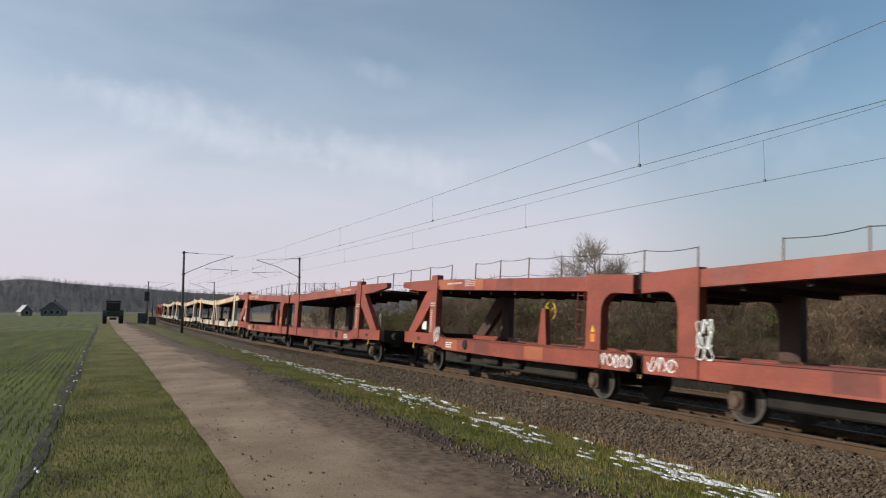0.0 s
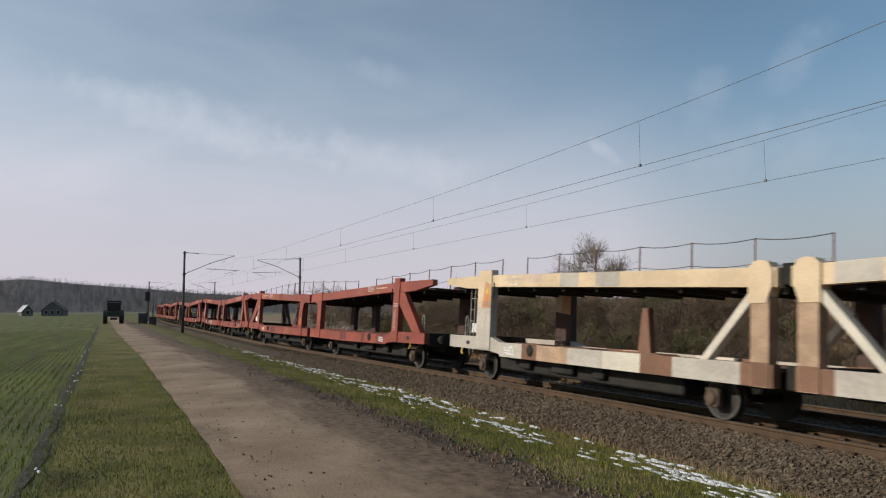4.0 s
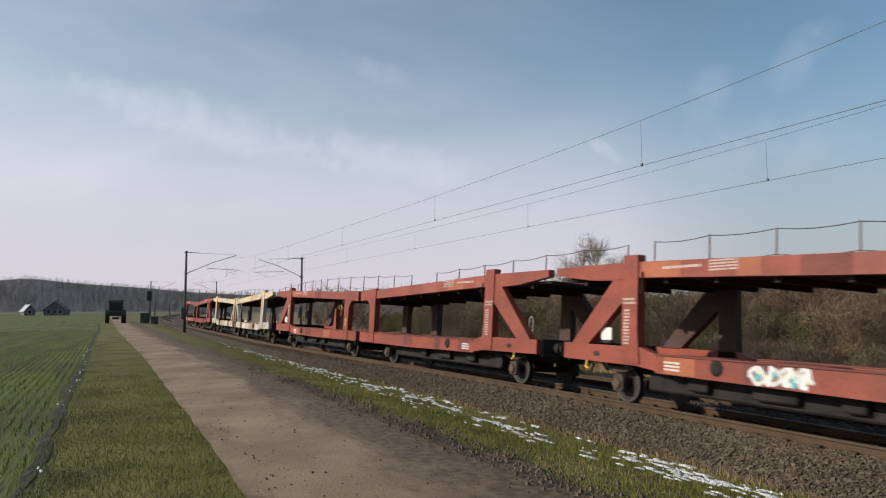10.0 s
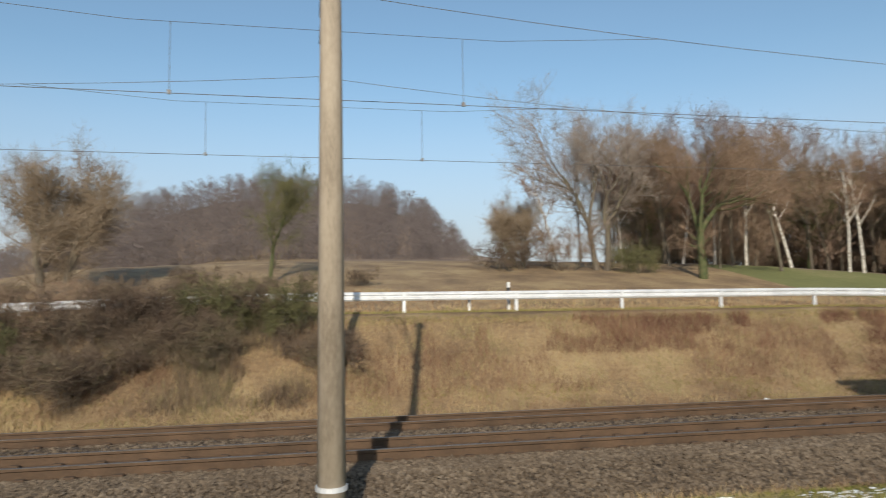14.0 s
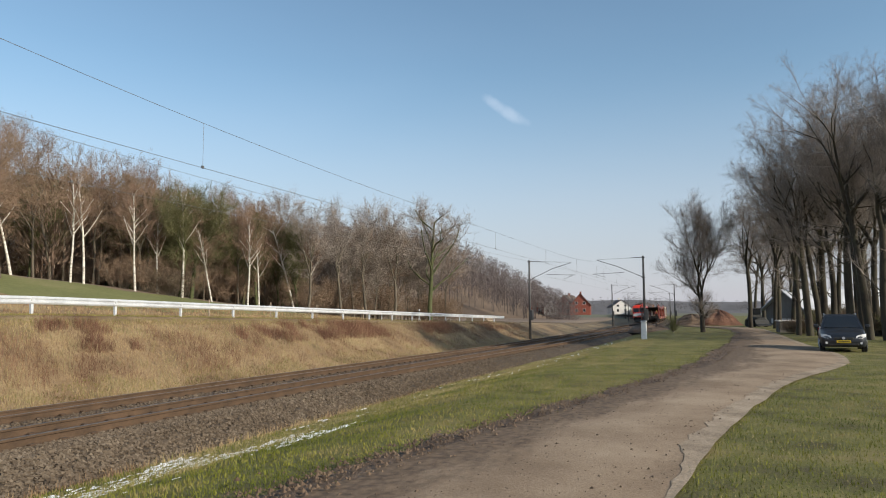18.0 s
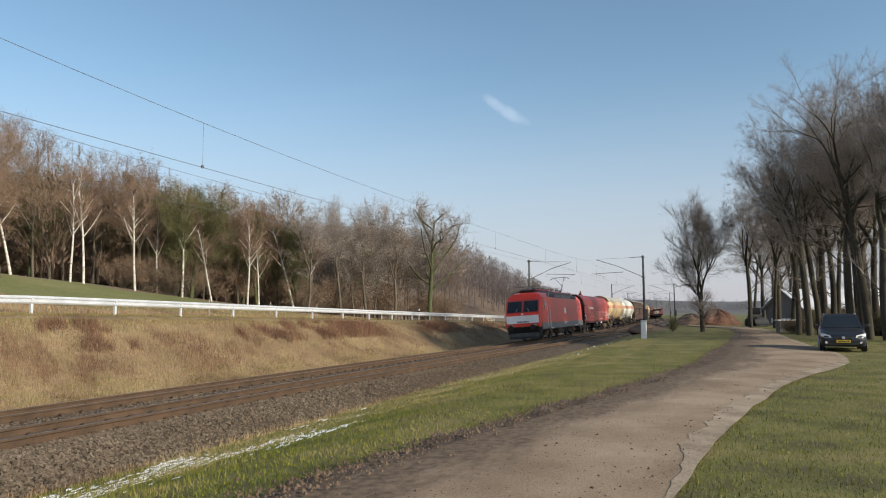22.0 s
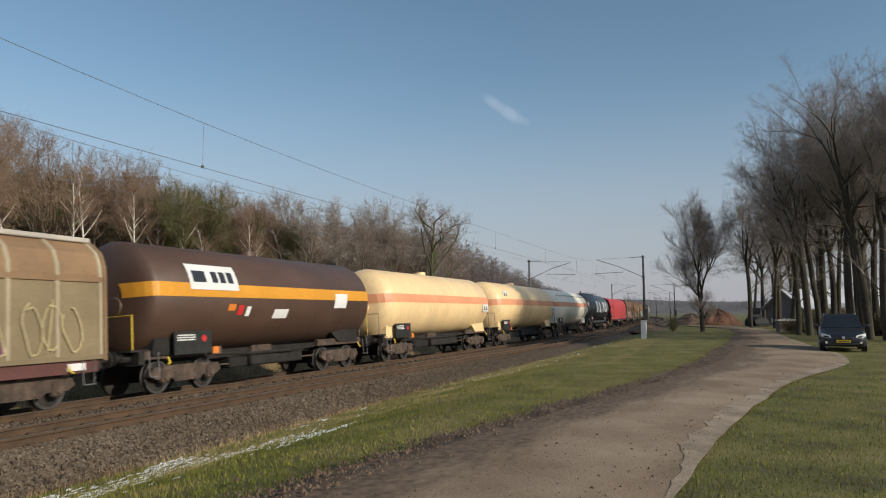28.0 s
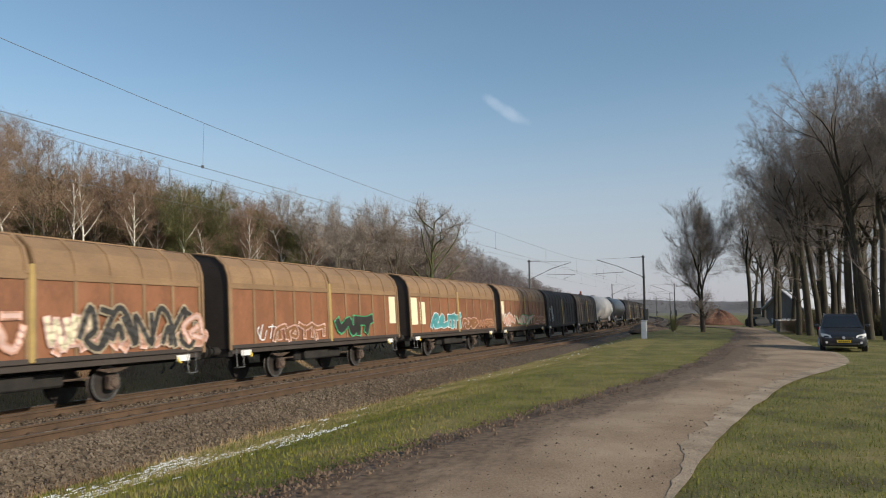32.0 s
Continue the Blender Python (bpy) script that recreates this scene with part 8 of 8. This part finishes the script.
def tractor(x, y):
    t = thing("tractor", "dark green tractor standing on the farm road, seen from behind", "tractor", Matrix.Translation((x, y, .26)))
    part("bonnet", Build().box(-2.4, -.4, -.42, .42, .9, 1.7, .08), "tractor_green", t)
    cab = part("cab", Build().box(-.45, 1.2, -.85, .85, .9, 1.55, .06).box(-.5, 1.25, -.9, .9, 2.75, 2.95, .06), "tractor_green", t)
    for px in (-.4, 1.1):
        for py in (-.82, .76):
            part("pillar", Build().box(px, px + .07, py, py + .07, 1.55, 2.76), "black_paint", cab)
    part("rear_pane", Build().box(1.13, 1.15, -.74, .74, 1.58, 2.7), "glass_dark", cab)
    part("front_pane", Build().box(-.37, -.35, -.74, .74, 1.58, 2.7), "glass_dark", cab)
    for s in (-1, 1):
        wl = part("rear_wheel", Build().lathe_y([(s * .72, .3), (s * .72, .78), (s * .78, .84), (s * 1.16, .84), (s * 1.22, .78), (s * 1.2, .3)], .75, .84, 24), "tyre", t)
        part("hub", Build().lathe_y([(s * 1.12, .34), (s * 1.16, .3), (s * 1.14, .1)], .75, .84, 16), "tractor_green", wl)
        fw = part("front_wheel", Build().lathe_y([(s * .7, .2), (s * .7, .52), (s * 1.02, .52), (s * 1.02, .2)], -1.9, .52, 20), "tyre", t)
        part("hub", Build().lathe_y([(s * .98, .2), (s * 1.0, .1)], -1.9, .52, 14), "tractor_green", fw)
        part("mudguard", Build().loft([[(.75 + 1.0 * math.cos(a), y, .84 + 1.0 * math.sin(a)) for a in (radians(q) for q in range(10, 171, 20))] for y in (s * .68, s * 1.22)], cap=False, closed=False), "tractor_green", t)
        part("tail_lamp", Build().box(1.6, 1.66, s * .9 - .08, s * .9 + .08, 1.45, 1.6), "lamp_red", t)
    part("hitch", Build().box(1.2, 1.75, -.4, .4, .5, .8, .04), "black_paint", t)
    part("exhaust", Build().tube([(-.9, .3, 1.7), (-.9, .3, 2.7)], .05, 8), "black_paint", t)


tractor(-101, 0.95)


# ---- buildings ----
mat("brick_red", [(0.20, 0.055, 0.035), (0.30, 0.09, 0.06)], 0.9, scale=1, fine=8, bump=0.1)
mat("render_white", [(0.60, 0.58, 0.54), (0.72, 0.70, 0.66)], 0.9, scale=1, fine=8, bump=0.05)
mat("barn_wall", [(0.11, 0.10, 0.09), (0.20, 0.185, 0.165)], 0.9, scale=0.4, fine=6, bump=0.1, stretch=(1, 1, .3))
mat("roof_tile", [(0.10, 0.075, 0.065), (0.16, 0.12, 0.10)], 0.85, scale=1, fine=10, bump=0.2)
mat("roof_snow", [(0.40, 0.41, 0.43), (0.66, 0.67, 0.69)], 0.7, scale=0.4, fine=4, bump=0.1)
mat("mound", [(0.075, 0.035, 0.02), (0.14, 0.065, 0.04), (0.19, 0.10, 0.06)], 0.95, scale=0.9, fine=8, bump=0.8, depth=0.1)
mat("wood_post", [(0.22, 0.17, 0.12), (0.36, 0.29, 0.21)], 0.9, scale=4, fine=30, bump=0.2)


def house(name, label, x, y, turn, w, d, eave, rdg, wallm, roofm, windows=2, z=None):
    """Gabled house: gable of width w faces local -x, depth d along x."""
    t = thing(name, label, "house", Matrix.Translation((x, y, (ground_z(x, y) if z is None else z) - .2)) @ pose(0, 0, 0, 0, 0, turn))
    part("wall", Build().prism_x([(-w / 2, 0), (w / 2, 0), (w / 2, eave), (0, rdg), (-w / 2, eave)], 0, d), wallm, t)
    for s in (-1, 1):
        n = Vector((0, s * (rdg - eave), w / 2)).normalized() * .12
        part("roof", Build().prism_x([(0, rdg + .02), (s * (w / 2 + .35), eave - .35 * (rdg - eave) / (w / 2) + .02), (s * (w / 2 + .35) + n.y, eave - .35 * (rdg - eave) / (w / 2) + n.z), (n.y, rdg + n.z)], -.35, d + .35), roofm, t)
    for k in range(windows):
        yy = (k - (windows - 1) / 2) * w / (windows + .6)
        for zz in ((1.0, 2.2), (eave + .1, eave + 1.1)) if rdg > 5.5 else ((1.0, 2.2),):
            wd = part("window", Build().box(-.05, .02, yy - .5, yy + .5, zz[0], zz[1], .01), "render_white", t)
            part("pane", Build().box(-.06, -.04, yy - .42, yy + .42, zz[0] + .08, zz[1] - .08), "glass_dark", wd)
    part("chimney", Build().box(d * .5, d * .5 + .6, -.3, .3, rdg - .6, rdg + .8, .03), wallm, t)
    return t


def make_buildings():
    for x, y, w, d, e, r, m, tn in ((252, 44.5, 7, 10, 3.6, 7.6, "brick_red", 8), (258, 51.5, 7, 9, 3.6, 7.2, "brick_red", -12), (250, 55, 4, 6, 2.6, 4.6, "render_white", 5), (256, 62, 9, 10, 2.8, 5.6, "brick_red", 0), (300, 36, 8, 9, 3, 6, "render_white", 20)):
        house("house", "red brick village house with a steep tiled roof" if m == "brick_red" else "small white village house with a tiled roof", x, y, tn, w, d, e, r, m, "roof_tile", 2, 1.2)
    house("farmhouse", "long low farmhouse with a partly snowy roof beyond the field", -252, -15, 175, 6, 10, 2.2, 4.8, "barn_wall", "roof_tile", 3, -.1)
    house("farmhouse", "distant house with a pale snowy gable beyond the field", -250, -21.5, 200, 3, 4, 2.0, 3.8, "barn_wall", "roof_snow", 1, -.1)
    for x, y, w, d in ((-150, 130, 9, 14), (-120, 138, 8, 22), (-96, 142, 8, 16), (-70, 150, 9, 20), (-40, 158, 8, 18)):
        house("shed", "low distant farm shed with snow on its roof", x, y, 90, w, d, 2.2, 3.8, "barn_wall", "roof_snow", 2, -.2)
    house("hut", "small pale hut behind the hedge", -48, 45, 120, 3.2, 4.5, 2.2, 3.1, "render_white", "roof_snow", 1, -.3)
    barn = thing("barn", "long grey barn with a snow-white roof behind the trees", "barn", Matrix.Translation((97, -10.3, .0)) @ pose(0, 0, 0, 0, 0, 35))
    part("wall", Build().prism([(0, 0), (7, 0), (7, 2.3), (3.5, 4.55), (0, 2.3)], -34, 0), "barn_wall", barn)
    for s, poly in ((-1, [(-.4, 2.06), (3.5, 4.57), (3.5, 4.72), (-.4, 2.2)]), (1, [(7.4, 2.06), (3.5, 4.57), (3.5, 4.72), (7.4, 2.2)])):
        part("roof", Build().prism(poly, -34.5, .5), "roof_snow", barn)
    for k in range(4):
        dr = part("barn_door", Build().box(-.06, .0, -6 - 7.5 * k - 3.2, -6 - 7.5 * k, .05, 2.0, .02), "black_paint", barn)
        part("door_rail", Build().box(-.12, -.06, -6 - 7.5 * k - 3.4, -5.8 - 7.5 * k, 2.0, 2.1), "mast_steel", dr)
    part("gable_board", Build().box(1, 6, .0, .04, .4, 1.0, .01), "render_white", barn)


make_buildings()


def heap(name, label, cx, cy, r, h, m, seed, sx=1.0):
    b = Build()
    n, rings = 40, 16
    rows = []
    for i in range(rings):
        q = i / (rings - 1)
        row = []
        for k in range(n):
            a = 2 * math.pi * k / n
            rr = r * (1 - q) * (1 + .22 * noise.noise((math.cos(a) * 1.5 + seed, math.sin(a) * 1.5, q * 2)))
            row.append((cx + math.cos(a) * rr * sx, cy + math.sin(a) * rr, .05 + h * (1 - (1 - q) ** 1.7) * (1 + .2 * noise.noise((math.cos(a) * 2 + seed, math.sin(a) * 2, 5))) + .16 * (1 - q) * noise.noise((a * 4 + seed, q * 9, 3)) + .07 * noise.noise((a * 9, q * 20, seed)) if q else -.1))
        rows.append(row)
    b.loft(rows)
    return tagged(part(name, b, m), label, "heap")


heap("mound", "tall heap of red-brown soil beside the farm yard", 97, -.4, 3.1, 2.0, "mound", 3)
heap("mound", "broad heap of dark soil beside the farm yard", 97, 2.7, 3.3, 1.5, "mud", 9)


def yard_things():
    """What stands at the end of the farm road, below the tall trees."""
    lo = thing("wheel_loader", "small dark loader parked beside the soil heap", "loader", Matrix.Translation((88, -4.3, .2)) @ pose(0, 0, 0, 0, 0, 20))
    part("body", Build().box(-1.5, 1.2, -.6, .6, .45, 1.05, .1), "black_paint", lo)
    cab = part("cab", Build().box(-.3, .9, -.55, .55, 1.05, 1.35, .04).box(-.35, .95, -.6, .6, 2.0, 2.1, .04), "black_paint", lo)
    part("cab_pane", Build().box(-.24, .84, -.5, .5, 1.35, 2.0, .02), "glass_dark", cab)
    part("bucket", Build().prism([(-2.3, .1), (-1.6, .1), (-1.5, .8), (-1.75, .35), (-2.3, .2)], -.75, .75), "black_paint", lo)
    for px in (-1.0, .75):
        for s in (-1, 1):
            part("wheel", Build().lathe_y([(s * .5, .15), (s * .5, .42), (s * .8, .42), (s * .8, .15)], px, .42, 16), "tyre", lo)
    tr = thing("feed_box", "low grey box with a pale lid beside the farm road", "box", Matrix.Translation((65, -5.7, .15)) @ pose(0, 0, 0, 0, 0, 8))
    part("body", Build().box(-.6, .6, -1.0, .9, 0, .95, .03), "barn_wall", tr)
    part("lid", Build().box(-.68, .68, -1.08, .98, .95, 1.06, .02), "render_white", tr, "pale flat lid")


yard_things()
heap("gravel_heap", "low dark heap of gravel beside the tracks", 74, 6.0, 2.4, .7, "mud", 5, 1.6)


# ---- small trackside things ----
def small_things():
    s = thing("marker_stone", "weathered white concrete marker post beside the ballast", "marker post", Matrix.Translation((47.2, 4.3, -.05)))
    part("shaft", Build().box(-.14, .14, -.17, .17, -.2, 1.32, .03), "white_paint", s)
    part("cap", Build().box(-.16, .16, -.19, .19, 1.32, 1.42, .03), "white_paint", s)
    for x, y, hh in ((7.25, 24.5, 1.05), (58, 24.5, 1.05), (-43, 24.5, 1.0)):
        d = thing("delineator", "white roadside delineator post with a black band", "marker post", Matrix.Translation((x, y, road_top(x))), "delineators")
        part("post", Build().prism_x([(-.06, -.1), (.06, -.1), (.05, .1 + hh - .12), (-.05, hh)], -.04, .04), "white_paint", d)
        part("black_band", Build().box(-.045, .045, -.066, .066, hh - .42, hh - .2), "black_paint", d)
    for x, hh in ((5.75, .62), (50, .55)):
        d = thing("short_post", "short white roadside post", "marker post", Matrix.Translation((x, 24.3, road_top(x) - .1)), "delineators")
        part("post", Build().box(-.04, .04, -.03, .03, -.1, hh, .01), "white_paint", d)
    for x, y, w, d_, hh in ((-105, 4.6, .6, .35, 1.3), (-92, 18.9, .5, .4, 1.1), (-108, 6.0, .5, .4, 1.0), (-120, 19.5, .5, .4, 1.1)):
        c = thing("relay_cabinet", "dark grey railway relay cabinet on the ballast edge", "cabinet", Matrix.Translation((x, y + bend(x), ground_z(x, y + bend(x)))), "relay cabinets")
        part("body", Build().box(-d_, d_, -w, w, -.1, hh, .03), "mast_steel", c)
        part("lid", Build().box(-d_ - .04, d_ + .04, -w - .04, w + .04, hh, hh + .07, .02), "mast_steel", c)
        part("door", Build().box(d_, d_ + .02, -w + .06, w - .06, .08, hh - .08, .008), "mast_steel", c)
    for x, y in ((-112, 5.4), (-118, 18.6)):
        g = thing("railway_signal", "tall dark railway signal on a thin mast", "signal", Matrix.Translation((x, y + bend(x), ground_z(x, y + bend(x)))), "railway signals")
        part("mast", Build().tube([(0, 0, -.1), (0, 0, 4.2)], .06, 8), "mast_steel", g)
        sc = part("screen", Build().box(-.06, .06, -.35, .35, 3.2, 4.6, .05), "black_paint", g)
        for k in range(2):
            part("lamp", Build().lathe_x([(.06, .09), (.16, .1)], 0, 3.6 + .5 * k, 12), "glass_dark", sc)
        part("ladder", Build().tube([(.15, -.15, .2), (.15, -.15, 3.2)], .015, 5).tube([(.15, .15, .2), (.15, .15, 3.2)], .015, 5), "mast_steel", g)
    rnd = random.Random(3)
    for k in range(9):
        x = 40 + 7.5 * k
        y = 33 + rnd.uniform(-.6, .6)
        p = thing("fence_post", "pale wooden fence post on the bank", "fence post", Matrix.Translation((x, y, ground_z(x, y))), "fence posts")
        part("stake", Build().tube([(0, 0, -.2), (rnd.uniform(-.05, .05), 0, 1.35)], .06, 8, .05), "wood_post", p)
        part("wire_staple", Build().box(-.07, .07, -.07, -.05, 1.0, 1.03), "zinc", p)
    lg = thing("log_pile", "stack of cut logs beside the main road", "log pile", Matrix.Translation((101, 33, ground_z(101, 33))))
    for r in range(3):
        for k in range(9 - r):
            part("log", Build().lathe_x([(-1.5, .01), (-1.5, .19), (1.5, .17), (1.5, .01)], -1.7 + .4 * k + .2 * r, .19 + .34 * r, 10), "wood_post", lg)
    b = Build()
    for k in range(60):
        b.tube([(0, 0, .1), (rnd.gauss(0, .35), rnd.gauss(0, .35), rnd.uniform(.8, 1.6))], .03, 4, .005)
    hb = thing("clipped_shrub", "small dull green clipped shrub near the tracks", "bush", Matrix.Translation((64, 3.4, .1)))
    part("crown", b, "twig_olive", hb)
    part("stem", Build().tube([(0, 0, -.1), (0, 0, .5)], .12, 8, .08), "bark_grey", hb)
    for i, (x, y) in enumerate(((3.6, 16.9), (-6.2, 17.2), (12.5, 17.6), (-2.6, 9.0))):
        st = Build()
        st.loft([[(x + r * math.cos(a), y + r * math.sin(a), -.62 + zz + (.2 if y < 10 else 0)) for a in (2 * math.pi * k / 7 for k in range(7))] for r, zz in ((.05, -.05), (.075, .0), (.05, .06), (.01, .08))])
        tagged(part("white_stone", st, "white_paint"), "small white stone lying beside the track", "stone", "white stones")


small_things()


# ---- what moves ----
def motions():
    steps = [float(t) for t in range(14)] + [13.5, 14.0, 14.5, 15.0, 15.5] + [float(t) for t in range(16, 33)]
    # the car carriers run a little late between the fifth and the eighth second
    late = {4.0: .35, 5.0: .8, 6.0: .87, 7.0: .87, 8.0: .87}
    for ob, start, v, yc in MOVERS:
        walk(ob, [(t, train_pose(start + v * t - (late.get(t, 0.0) if v > 0 else 0.0), yc)) for t in steps])
    walk(passing, [(t, Matrix.Translation((x, 26.9 + bend(x), road_top(x) + .07)) @ pose(0, 0, 0, 0, 0, 180)) for t, x in ((t, 22.2 + 19.5 * (t - 22.7)) for t in range(33))])


motions()
